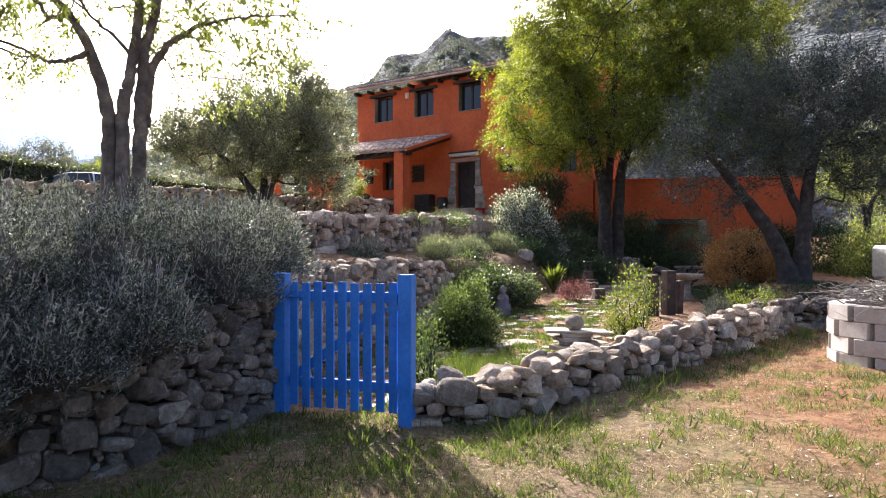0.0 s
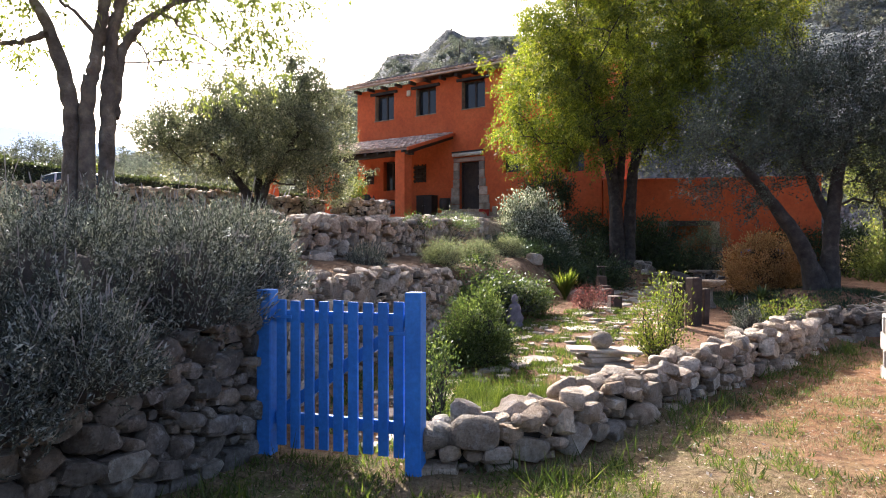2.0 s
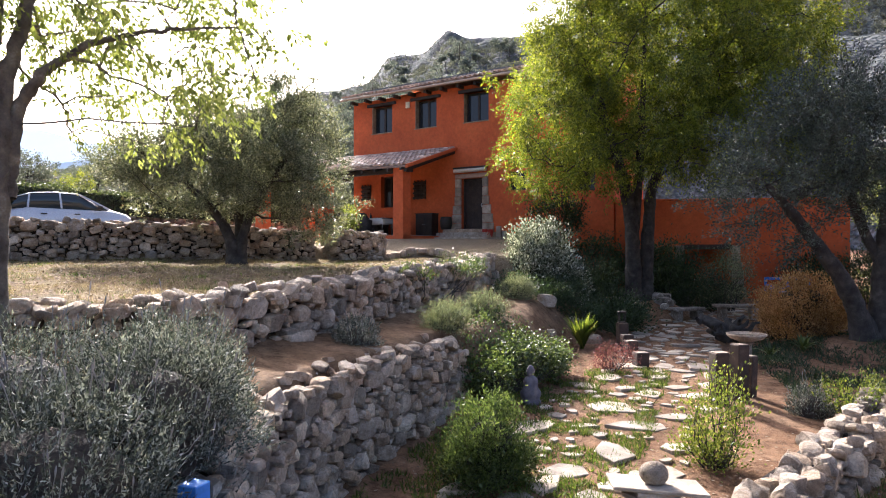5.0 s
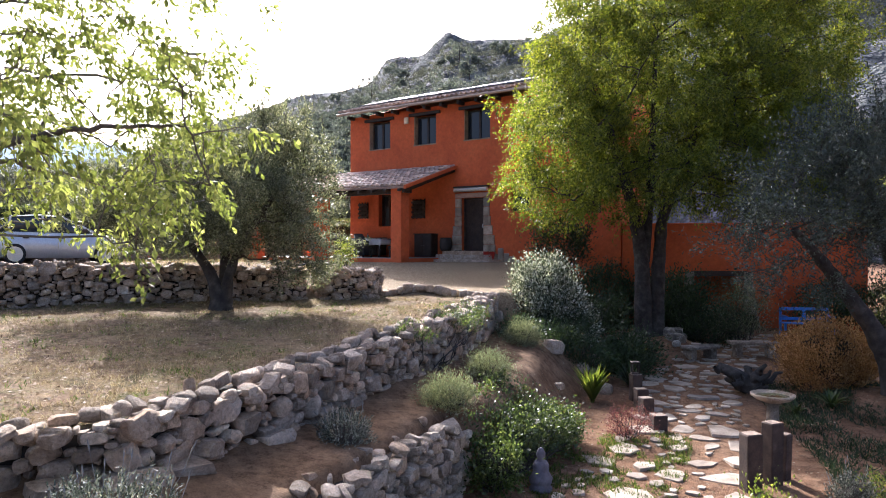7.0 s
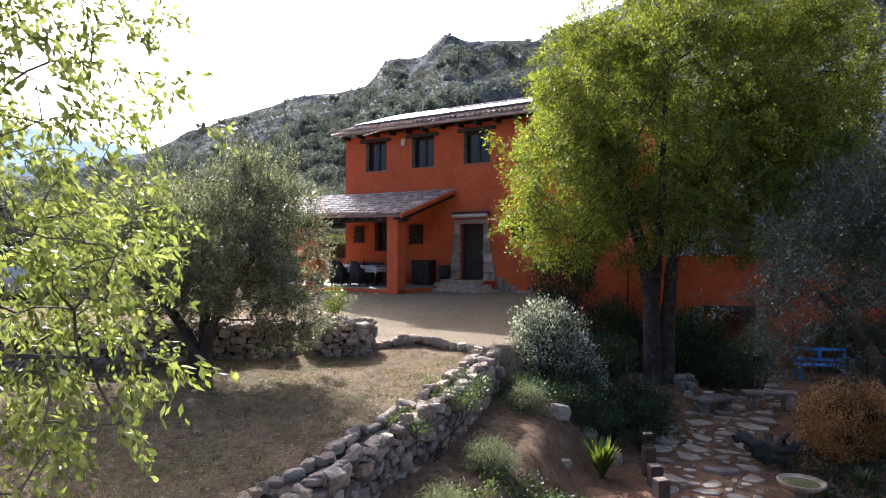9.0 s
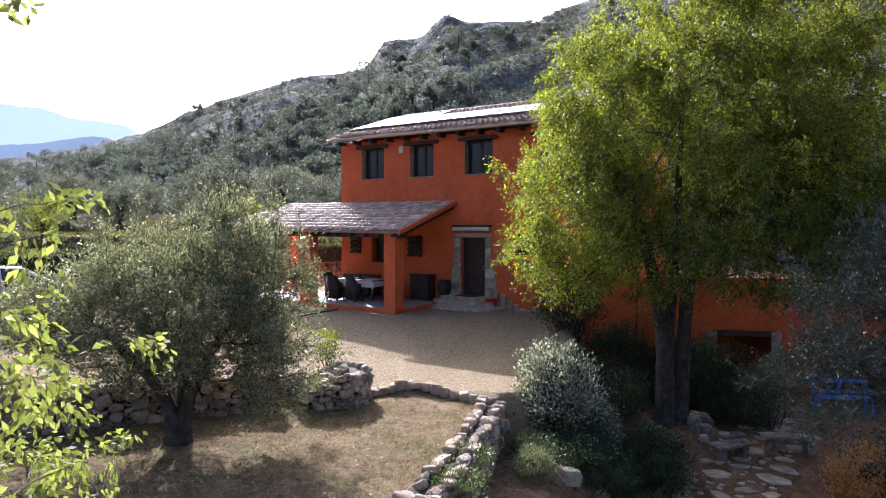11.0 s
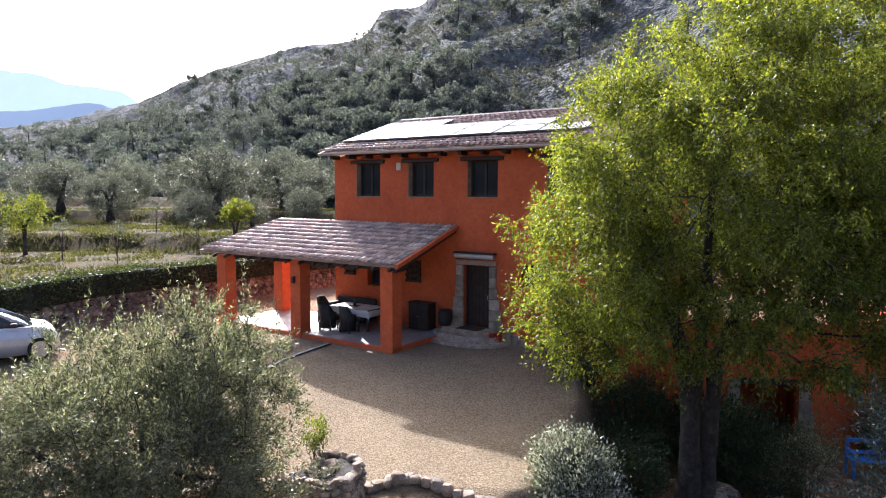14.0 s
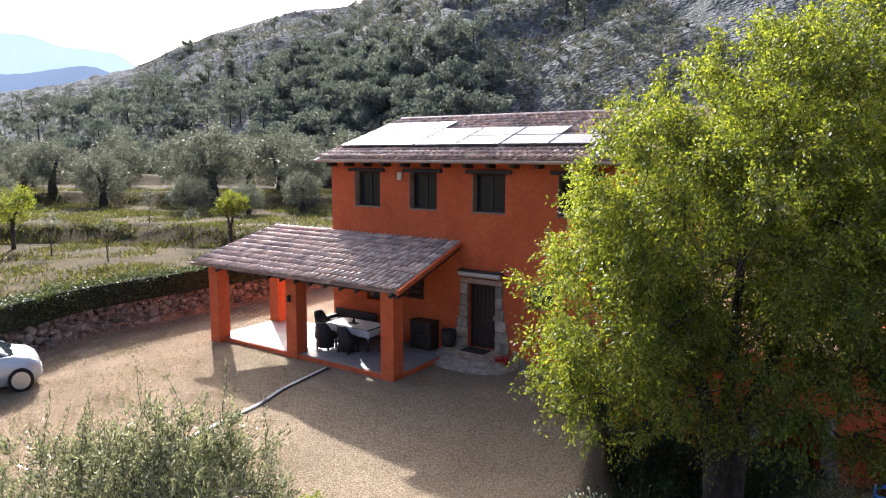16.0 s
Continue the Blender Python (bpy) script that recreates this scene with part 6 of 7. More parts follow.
# ---- porch furniture ----
WICKER = surface("dark_wicker", [(0.3, (0.012, 0.010, 0.009)), (0.7, (0.04, 0.034, 0.03))], 20, 0.6, 0.004, 90)


def wicker_chair(s, off, turn):
    c = thing("wicker_chair", HOUSE @ pose(s, -off, 3.0, 0, 0, turn), "dark brown woven wicker armchair at the porch table", "chair", "chairs round the porch table")
    part("seat", boxes((-0.26, 0.26, -0.24, 0.28, 0.30, 0.45), bevel=0.02), WICKER, c)
    # the back wraps round into the arms, leaning out towards its top
    bm = bmesh.new()
    rows_ = []
    for k in range(17):
        a = math.radians(195 + k * 150 / 16)
        up_ = 0.93 - 0.30 * ss(abs(k - 8) / 8, 0.45, 1.0)
        rows_.append([bm.verts.new(((0.30 + lean * z) * math.cos(a), (0.30 + lean * z) * math.sin(a) + (0.1 if abs(k - 8) == 8 else 0.0), z)) for lean, z in ((0.0, 0.08), (0.03, 0.46), (0.07, up_))] +
                     [bm.verts.new(((0.265 + lean * z) * math.cos(a), (0.265 + lean * z) * math.sin(a) + (0.1 if abs(k - 8) == 8 else 0.0), z)) for lean, z in ((0.07, up_), (0.03, 0.46), (0.0, 0.08))])
    for a, b in zip(rows_, rows_[1:]):
        for i in range(6):
            bm.faces.new((a[i], a[(i + 1) % 6], b[(i + 1) % 6], b[i]))
    bm.faces.new(rows_[0])
    bm.faces.new(rows_[-1][::-1])
    part("backrest", bm, WICKER, c, smooth=True)
    for x in (-0.25, 0.2):
        for y in (-0.24, 0.19):
            part("leg", boxes((x, x + 0.05, y, y + 0.05, 0, 0.28)), WICKER, c)


for s, off, turn in ((-4.2, 2.15, 8), (-3.3, 2.1, -4), (-2.2, 1.3, 95), (-5.2, 1.2, -85)):
    wicker_chair(s, off, turn)
table = thing("porch_table", HOUSE @ pose(-3.65, -1.3, 3.0), "dark dining table on the porch under a white cloth", "table")
part("tabletop", boxes((-0.95, 0.95, -0.5, 0.5, 0.70, 0.745), bevel=0.006), DARK_WOOD, table)
for x in (-0.88, 0.8):
    for y in (-0.44, 0.36):
        part("leg", boxes((x, x + 0.08, y, y + 0.08, 0, 0.70)), DARK_WOOD, table)
CLOTH = plain("white_cloth", (0.66, 0.65, 0.62), 0.9, 0, 6, 0.06)
cl = bmesh.new()
n = 18
grid = [[None] * (n + 1) for _ in range(n + 1)]
for i in range(n + 1):
    for j in range(n + 1):
        u, v = -1 + 2 * i / n, -1 + 2 * j / n
        x, y = u * 1.16, v * 0.72
        over = max(abs(x) - 0.97, 0) + max(abs(y) - 0.52, 0)
        fold = 0.02 * math.sin(9 * x + 7 * y)
        grid[i][j] = cl.verts.new((max(-0.975, min(0.975, x)) * (1 + (0.02 + fold) * (over > 0)), max(-0.525, min(0.525, y)) * (1 + (0.03 + fold) * (over > 0)), 0.752 - over * 1.25))
for i in range(n):
    for j in range(n):
        cl.faces.new((grid[i][j], grid[i + 1][j], grid[i + 1][j + 1], grid[i][j + 1]))
cloth = part("tablecloth", cl, CLOTH, None, smooth=True)
cloth.matrix_world = HOUSE @ pose(-3.65, -1.3, 3.0)
tagged(cloth, "white tablecloth hanging in folds over the porch table", "tablecloth")
tray = thing("tray", HOUSE @ pose(-3.7, -1.35, 3.755), "dark tray with a carafe on the tablecloth", "tray")
part("dish", boxes((-0.18, 0.18, -0.11, 0.11, 0, 0.02), bevel=0.006), DARK_WOOD, tray)
bm = bmesh.new()
lathe(bm, [(0.05, 0.021), (0.055, 0.1), (0.02, 0.17), (0.03, 0.22)], 12)
part("carafe", bm, GLASS, tray, smooth=True)
sofa = thing("wicker_sofa", HOUSE @ pose(-4.7, -0.42, 3.0), "long dark wicker sofa against the porch wall", "sofa")
part("base", boxes((-0.95, 0.95, -0.34, 0.34, 0.06, 0.42), bevel=0.02), WICKER, sofa)
part("backrest", boxes((-0.95, 0.95, 0.26, 0.38, 0.421, 0.82), bevel=0.02), WICKER, sofa)
for x in (-0.95, 0.81):
    part("armrest", boxes((x, x + 0.14, -0.34, 0.255, 0.421, 0.62), bevel=0.02), WICKER, sofa)
for k in range(3):
    part("cushion", boxes((-0.78 + k * 0.53, -0.27 + k * 0.53, -0.3, 0.24, 0.421, 0.53), bevel=0.03), plain("grey_cushion", (0.10, 0.085, 0.075), 0.9), sofa)
cab = thing("porch_cabinet", HOUSE @ pose(-1.55, -0.3, 3.0), "dark wooden storage cabinet against the house wall", "cabinet")
part("body", boxes((-0.42, 0.42, -0.2, 0.27, 0.02, 0.92), bevel=0.01), DARK_WOOD, cab)
part("top", boxes((-0.45, 0.45, -0.23, 0.28, 0.921, 0.955), bevel=0.006), DARK_WOOD, cab)
for x in (-0.40, 0.01):
    d = part("cabinet_door", boxes((x, x + 0.39, -0.222, -0.2015, 0.06, 0.88), bevel=0.004), DARK_WOOD, cab)
    part("knob", boxes((x + (0.34 if x < 0 else 0.03), x + (0.36 if x < 0 else 0.05), -0.24, -0.2225, 0.47, 0.49)), ALU, d)
basket = thing("wicker_basket", HOUSE @ pose(-0.55, -0.32, 3.26), "dark woven log basket beside the front door", "basket")
bm = bmesh.new()
lathe(bm, [(0.2, 0), (0.24, 0.15), (0.25, 0.4), (0.22, 0.5), (0.24, 0.52), (0.2, 0.52), (0.19, 0.4), (0.02, 0.38)], 18)
part("body", bm, WICKER, basket, smooth=True)
mat_ob = part("doormat", boxes((-0.42, 0.42, -0.26, 0.26, 0, 0.018), bevel=0.004), plain("coir", (0.05, 0.04, 0.03), 0.98, 0, 40), None)
mat_ob.matrix_world = HOUSE @ pose(0.5, -0.36, 3.262)
tagged(mat_ob, "dark coir doormat on the top doorstep", "doormat")


def rack(s0, s1, z0, z1):
    r = thing("wall_rack", HOUSE @ pose(s0, -0.002, z0), "dark wooden lattice rack hung on the orange wall", "rack", "racks on the porch wall")
    w, h = s1 - s0, z1 - z0
    for x in (0, w / 3 - 0.02, 2 * w / 3 - 0.02, w - 0.04):
        part("upright", boxes((x, x + 0.04, -0.05, -0.02, 0, h)), DARK_WOOD, r)
    for k in range(4):
        part("shelf", boxes((0, w, -0.13, -0.051, k * h / 4 + 0.02, k * h / 4 + 0.11), bevel=0.006), DARK_WOOD, r)
    part("back", boxes((0.05, w - 0.05, -0.0195, 0.0, 0.05, h - 0.05)), DARK_WOOD, r)


rack(-2.4, -1.76, 4.58, 5.4)
rack(-5.31, -4.8, 4.64, 5.36)
wl = thing("wall_lantern", HOUSE @ pose(-4.72, -3.225, 4.75), "small black wall lantern on a porch pillar", "lantern")
part("bracket", boxes((-0.02, 0.02, -0.08, 0.0, 0.16, 0.19)), DARK_WOOD, wl)
part("cage", boxes((-0.05, 0.05, -0.13, -0.03, -0.04, 0.12), bevel=0.01), DARK_WOOD, wl)
part("cap", boxes((-0.06, 0.06, -0.14, -0.02, 0.121, 0.155), bevel=0.01), DARK_WOOD, wl)

# ---- drain channel across the yard ----
rng = np.random.default_rng(12)
pts = np.array([(-3.75, 28.35), (-4.95, 25.9), (-6.1, 23.6), (-7.2, 21.4)])
KERB = surface("pale_mortar", [(0.3, (0.36, 0.33, 0.29)), (0.7, (0.55, 0.52, 0.47))], 5, 0.9, 0.006)
# Solid dark strip in place of the open gap: its shade as colour.
SLOT = plain("dark_gap_shade", (0.03, 0.028, 0.026), 0.8)
channel = thing("drain_channel", pose(-5.0, 25.6, 0), "pale mortar drain edging with a dark slot across the yard", "drain")
fit_line = smooth_line(pts, 60)
for name, x0, x1, top, mat in (("kerb", -0.13, -0.035, 0.03, KERB), ("slot", -0.03, 0.03, 0.036, SLOT)):
    v, f = [], []
    for k, (x, y) in enumerate(fit_line):
        d = fit_line[min(k + 1, 59)] - fit_line[max(k - 1, 0)]
        d /= np.linalg.norm(d)
        z = float(zones(np.array([x]), np.array([y]))[0][0])
        for o, h in ((x0, -0.1), (x0, top), (x1, top), (x1, -0.1)):
            v.append((x - d[1] * o + 5.0, y + d[0] * o - 25.6, z + h))
    for k in range(59):
        for e in range(3):
            f.append((k * 4 + e, k * 4 + e + 1, k * 4 + e + 5, k * 4 + e + 4))
    part(name, mesh_np(name, v, f, mat), None, channel)

# ---- silver car ----
PAINT = plain("silver_paint", (0.62, 0.63, 0.65), 0.3, 0.3, 3, 0.03, 0)
TYRE = plain("tyre_rubber", (0.015, 0.015, 0.016), 0.85)
TINT, _, tb, _, _ = material("car_glass")
tb.inputs["Base Color"].default_value = (0.03, 0.04, 0.045, 1)
tb.inputs["Roughness"].default_value = 0.05
CAR = pose(-13.49, 26.27, ground_z(-13.1, 26.3) - 0.01, 0, 0, 35) @ Matrix.Diagonal((1.0, 1.0, 1.1, 1))
car = thing("parked_car", CAR, "silver hatchback car parked on the earth yard", "car")
# side outline, nose towards +x: (x, z low, z belt) and cabin (x, z)
W = 0.86


def loft(sections, closed=True):
    """Skin over a row of rings of equal length."""
    bm = bmesh.new()
    rings = [[bm.verts.new(p) for p in s] for s in sections]
    n = len(rings[0])
    for a, b in zip(rings, rings[1:]):
        for i in range(n if closed else n - 1):
            bm.faces.new((a[i], a[(i + 1) % n], b[(i + 1) % n], b[i]))
    bm.faces.new(rings[0][::-1])
    bm.faces.new(rings[-1])
    return bm


body = []
for x, lo, hi, w in ((-2.1, 0.35, 0.75, 0.74), (-2.0, 0.24, 0.93, 0.8), (-1.5, 0.2, 0.98, W), (-0.5, 0.18, 0.96, W), (0.5, 0.18, 0.94, W), (1.2, 0.2, 0.93, W), (1.58, 0.22, 0.84, 0.83), (1.76, 0.26, 0.72, 0.76), (1.84, 0.36, 0.58, 0.66)):
    body.append([(x, -w * 0.93, lo), (x, -w, (lo + hi) * 0.45), (x, -w * 0.97, hi - 0.08), (x, -w * 0.86, hi), (x, w * 0.86, hi), (x, w * 0.97, hi - 0.08), (x, w, (lo + hi) * 0.45), (x, w * 0.93, lo)])
part("body", loft(body), PAINT, car, smooth=True)
cabin = []
for x, z0, z1, w in ((-2.02, 0.9, 0.95, 0.70), (-1.75, 0.95, 1.30, 0.66), (-1.35, 0.95, 1.43, 0.64), (-0.6, 0.95, 1.48, 0.63), (0.1, 0.93, 1.44, 0.63), (0.75, 0.92, 1.15, 0.66), (1.2, 0.9, 0.94, 0.70)):
    cabin.append([(x, -w - 0.1, z0), (x, -w, z1 - 0.05), (x, -w + 0.08, z1), (x, w - 0.08, z1), (x, w, z1 - 0.05), (x, w + 0.1, z0)])
part("cabin_glass", loft(cabin), TINT, car, "tinted windows", smooth=True)
part("roof", loft([[(x, -w, z), (x, -w + 0.1, z + 0.03), (x, w - 0.1, z + 0.03), (x, w, z)] for x, z, w in ((-1.8, 1.29, 0.62), (-1.35, 1.43, 0.62), (-0.6, 1.48, 0.62), (0.12, 1.44, 0.61))]), PAINT, car, smooth=True)
for side in (-1, 1):
    for x0, x1, z0, z1 in ((1.05, 0.1, 0.97, 1.43), (-0.45, -0.5, 0.97, 1.46), (-1.45, -1.4, 0.98, 1.41)):
        bm = bmesh.new()
        cyl(bm, (x0, side * 0.755, z0), (x1, side * 0.635, z1), 0.035, sides=6)
        part("window_pillar", bm, PAINT, car)
    part("mirror", boxes((0.62, 0.80, side * 0.98 - 0.09, side * 0.98 + 0.09, 0.97, 1.08), bevel=0.03), DARK_WOOD, car)
    for x in (0.02, -0.98):
        part("door_handle", boxes((x - 0.09, x + 0.09, side * 0.87 - 0.015, side * 0.87 + 0.015, 0.78, 0.81), bevel=0.005), DARK_WOOD, car)
    part("headlight", boxes((1.5, 1.75, side * 0.66 - 0.12, side * 0.66 + 0.12, 0.60, 0.72), bevel=0.04), plain("lamp_lens", (0.75, 0.77, 0.8), 0.08), car)
    part("tail_lamp", boxes((-2.09, -1.98, side * 0.7 - 0.1, side * 0.7 + 0.1, 0.7, 0.9), bevel=0.02), RED, car)
part("bumper", boxes((1.73, 1.87, -0.62, 0.62, 0.28, 0.44), bevel=0.04), PAINT, car)
bars = part("number_plate", boxes((1.871, 1.88, -0.26, 0.26, 0.36, 0.46)), plain("white_plate", (0.7, 0.7, 0.68), 0.5), car)
for x in (1.32, -1.28):
    for side in (-1, 1):
        bm = bmesh.new()
        cyl(bm, (x, side * 0.68, 0.31), (x, side * 0.885, 0.31), 0.31, 0.31, 28)
        wheel = part("wheel", bm, TYRE, car)
        bm = bmesh.new()
        cyl(bm, (x, side * 0.80, 0.31), (x, side * 0.893, 0.31), 0.205, 0.205, 24)
        part("rim", bm, plain("dark_rim", (0.05, 0.05, 0.052), 0.4, 0.6), wheel)
        for k in range(9):
            a = 2 * math.pi * k / 9
            bm = bmesh.new()
            box(bm, 0.035, 0.2, -0.018, 0.018, -0.006, 0.008, bevel=0.004, turn=Matrix.Translation((x, side * 0.897, 0.31)) @ pose(0, 0, 0, 90, math.degrees(a), 0))
            part("spoke", bm, ALU, wheel)
        bm = bmesh.new()
        lathe(bm, [(0.205, -0.004), (0.225, 0.006), (0.225, 0.012), (0.2, 0.012)], 24)
        for v in bm.verts:
            v.co = Matrix.Translation((x, side * 0.888, 0.31)) @ pose(0, 0, 0, 90 if side < 0 else -90) @ v.co
        part("rim_edge", bm, ALU, wheel)

# ---- hedge on the field wall ----
rng = np.random.default_rng(50)
line = [(-21.3, 9), (-19.7, 12.0), (-17.75, 18.5), (-15.95, 24.0), (-14.25, 28.6), (-13.25, 32.0), (-10.35, 36.1), (-6.75, 41.0), (-1.2, 49)]
_, _, total = along(line, 0)
cs = rng.uniform(0, total, 44000)
P = np.array([along(line, v)[0] for v in np.linspace(0, total, 400)])
hx = np.interp(cs, np.linspace(0, total, 400), P[:, 0])
hy = np.interp(cs, np.linspace(0, total, 400), P[:, 1])
side = rng.integers(0, 3, len(cs))
u = rng.uniform(-1, 1, len(cs))
lump = 0.06 * np.sin(cs * 1.7) + 0.05 * np.sin(cs * 4.3 + 1)
off = np.where(side == 0, u * 0.42, np.where(side == 1, 0.44 + lump, -0.44 - lump)) + rng.normal(size=len(cs)) * 0.04
up = np.where(side == 0, 0.74 + lump, 0.37 + u * 0.40) + rng.normal(size=len(cs)) * 0.045
hedge = thing("clipped_hedge", pose(-14.25, 28.6, 4.0), "long clipped dark green hedge on top of the terrace wall", "hedge")
nrm_x, nrm_y = 0.93, -0.36
lv = part("foliage", leaf_mesh("foliage", rng, np.stack([hx + off * nrm_x, hy + off * nrm_y, 3.98 + up], 1), 0.11, 0.06, foliage("hedge_leaf", (0.03, 0.042, 0.015), (0.06, 0.078, 0.028), (0.11, 0.13, 0.05), 0.5, 0.3), up=0.2), None, hedge)
lv.matrix_parent_inverse = hedge.matrix_world.inverted()
# Dark strip within the leaves: the hedge's inner shade as a solid colour.
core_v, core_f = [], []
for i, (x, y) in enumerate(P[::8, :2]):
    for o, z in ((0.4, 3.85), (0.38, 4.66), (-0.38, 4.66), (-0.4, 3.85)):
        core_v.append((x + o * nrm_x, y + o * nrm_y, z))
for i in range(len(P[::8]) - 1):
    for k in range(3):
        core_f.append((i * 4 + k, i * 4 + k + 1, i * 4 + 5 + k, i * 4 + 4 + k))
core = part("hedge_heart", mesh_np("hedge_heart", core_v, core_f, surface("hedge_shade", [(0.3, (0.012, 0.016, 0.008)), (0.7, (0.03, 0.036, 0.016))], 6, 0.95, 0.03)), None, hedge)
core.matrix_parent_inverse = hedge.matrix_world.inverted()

# ---- trees of the field ----
def field_z(x, y):
    return ground_z(x, y)


def small_tree(name, label, seed, h, r, n, leaf, mat, fork=0.3, trunk_r=0.12, group=""):
    blobs = [(0.0, 0, h - r * 0.75, r, r, r * 0.72), (r * 0.5, 0.1, h - r * 0.95, r * 0.7, r * 0.7, r * 0.55), (-r * 0.55, -0.1, h - r, r * 0.65, r * 0.7, r * 0.55), (0.1, 0, h - r * 0.35, r * 0.6, r * 0.6, r * 0.4)]
    t = tree(name, label, seed, [[(0, 0, -0.3, trunk_r * 1.5), (0.02, 0, h * 0.15, trunk_r), (0.1, 0.03, h * fork, trunk_r * 0.75), (r * 0.35, 0.05, h * 0.6, trunk_r * 0.4)], [(0, 0, 0, trunk_r), (-0.08, 0, h * fork, trunk_r * 0.7), (-r * 0.35, 0, h * 0.62, trunk_r * 0.35)]],
             blobs, max(30, n // 75), n, leaf, mat, BARK_DARK, r * 0.26, twig=0.02, shell=0.45)
    if group:
        tagged(t, group=group)
    return t


LEAF_FIELD = foliage("silver_olive_leaf", (0.06, 0.07, 0.045), (0.12, 0.132, 0.095), (0.24, 0.25, 0.20), 0.45, 0.35, (1.2, 1.2, 0.9))
olives = [small_tree("field_olive", "silvery old olive tree on a grassy terrace", 200 + k, 3.7, 2.0, 15000, (0.14, 0.055), LEAF_FIELD, 0.25, 0.26, "olive trees of the terraces") for k in range(3)]
rs = random.Random(5)
spots = [(-29.5, 66), (-24.0, 70), (-35.0, 68), (-40, 72), (-20, 66), (-15.5, 72), (-33, 78), (-27, 80), (-44, 80), (-12, 66), (-9.5, 74), (-20.5, 79), (-38, 86), (-50, 88), (-30, 90), (-15, 84), (-55, 78), (-46, 66), (-24, 92), (-7, 82), (-60, 92), (-42, 96), (-19, 58), (-35, 60), (-14.5, 57.5), (-11, 60), (-23.5, 38.5), (-26.5, 41.5), (-29.5, 45), (-33, 48)]
for k, (x, y) in enumerate(spots):
    sc = rs.uniform(0.75, 1.25) * (0.7 if y < 62 else 1.0)
    m = Matrix.Translation((x, y, field_z(x, y))) @ pose(0, 0, 0, 0, 0, rs.uniform(0, 360)) @ Matrix.Scale(sc, 4)
    if k < 3:
        olives[k].matrix_world = m
    else:
        copy_thing(olives[k % 3], m)
for x, y, h, r in ((-24.6, 46.0, 3.3, 1.25), (-12.3, 46.2, 3.0, 0.75)):
    t = small_tree("young_tree", "young tree with fresh bright green leaves in the field", int(300 + abs(x)), h, r, 5200, (0.10, 0.055), LEAF_TREE, 0.45, 0.09)
    t.matrix_world = pose(x, y, field_z(x, y))
sap = small_tree("sapling", "thin staked sapling with few leaves in the field", 310, 1.9, 0.42, 260, (0.09, 0.04), LEAF_FIELD, 0.5, 0.025, "saplings of the field")
for k, (x, y) in enumerate(((-17.0, 41.5), (-21.0, 43.5), (-15.0, 47.5), (-27.0, 50), (-19.0, 51))):
    m = pose(x, y, field_z(x, y), 0, 0, 70 * k)
    if k:
        copy_thing(sap, m)
    else:
        sap.matrix_world = m
for x, y, h, r, mat, lab in ((15.8, 24.5, 4.8, 1.7, LEAF_SPRING, "light green tree beyond the annexe"), (19.5, 29.0, 5.5, 2.2, LEAF_SPRING, "light green tree on the bank behind the annexe"), (14.2, 17.8, 4.2, 1.6, LEAF_DARK, "dark olive tree at the garden's end"), (24.0, 33.0, 6.0, 2.6, LEAF_OLIVE, "grey-green tree on the slope behind")):
    t = small_tree("background_tree", lab, int(400 + x), h, r, 12000, (0.10, 0.04), mat, 0.4, 0.13)
    t.matrix_world = pose(x, y, field_z(x, y), 0, 0, x * 10)

# stones of the field's terrace edges
rows = []
fsx, fsy = np.array([rs.uniform(-46, -4) for _ in range(9000)]), np.array([rs.uniform(38, 75) for _ in range(9000)])
fsz = zones(fsx, fsy)[0]
edge_ = np.abs(zones(fsx, fsy + 0.7)[0] - fsz) >= 0.2
for x, y, zc, e in zip(fsx, fsy, fsz, edge_):
    if not e and rs.random() > 0.012 or x > np.interp(y, W5_Y, W5_X) - 1:
        continue
    s = rs.uniform(0.2, 0.6)
    rows.append(Matrix.Translation((x, y, zc + s * 0.12)) @ pose(0, 0, 0, rs.gauss(0, 12), rs.gauss(0, 12), rs.uniform(0, 360)) @ Matrix.Diagonal((s * 1.3, s, s * 0.7, 1)))
root = thing("field_stones", pose(-18, 50, 5), "scattered grey stones along the terrace banks", "stones", kind="stuff")
put_stones(root, rows, SETS["dark"], 0)

# ---- pine wood and scrub on the hill ----
rng = np.random.default_rng(77)


def hill_spots(n, lo, hi, b0, b1, power=1.0):
    b = rng.uniform(b0, b1, n)
    u = lo + (hi - lo) * rng.uniform(0, 1, n) ** power
    f = np.interp(b, RIDGE_B, RIDGE_D)
    ft = np.interp(b, (-0.7, -0.3, 0.0, 0.3, 0.8), (95, 85, 62, 52, 42))
    y = 6.4 + ft + u * (f - ft)
    x = b * (y - 6.4)
    return x, y


hill_grid = HZ
def on_hill(x, y):
    """Height of the finished hillside."""
    b = x / np.maximum(y - 6.4, 1)
    f = np.interp(b, RIDGE_B, RIDGE_D)
    ft = np.interp(b, (-0.7, -0.3, 0.0, 0.3, 0.8), (95, 85, 62, 52, 42))
    u = (y - 6.4 - ft) / (f - ft)
    i = np.clip(np.interp(u, hu, np.arange(len(hu))), 0, len(hu) - 1.001)
    j = np.clip(np.interp(b, hb, np.arange(len(hb))), 0, len(hb) - 1.001)
    i0, j0 = i.astype(int), j.astype(int)
    a, c = i - i0, j - j0
    return hill_grid[i0, j0] * (1 - a) * (1 - c) + hill_grid[i0 + 1, j0] * a * (1 - c) + hill_grid[i0, j0 + 1] * (1 - a) * c + hill_grid[i0 + 1, j0 + 1] * a * c


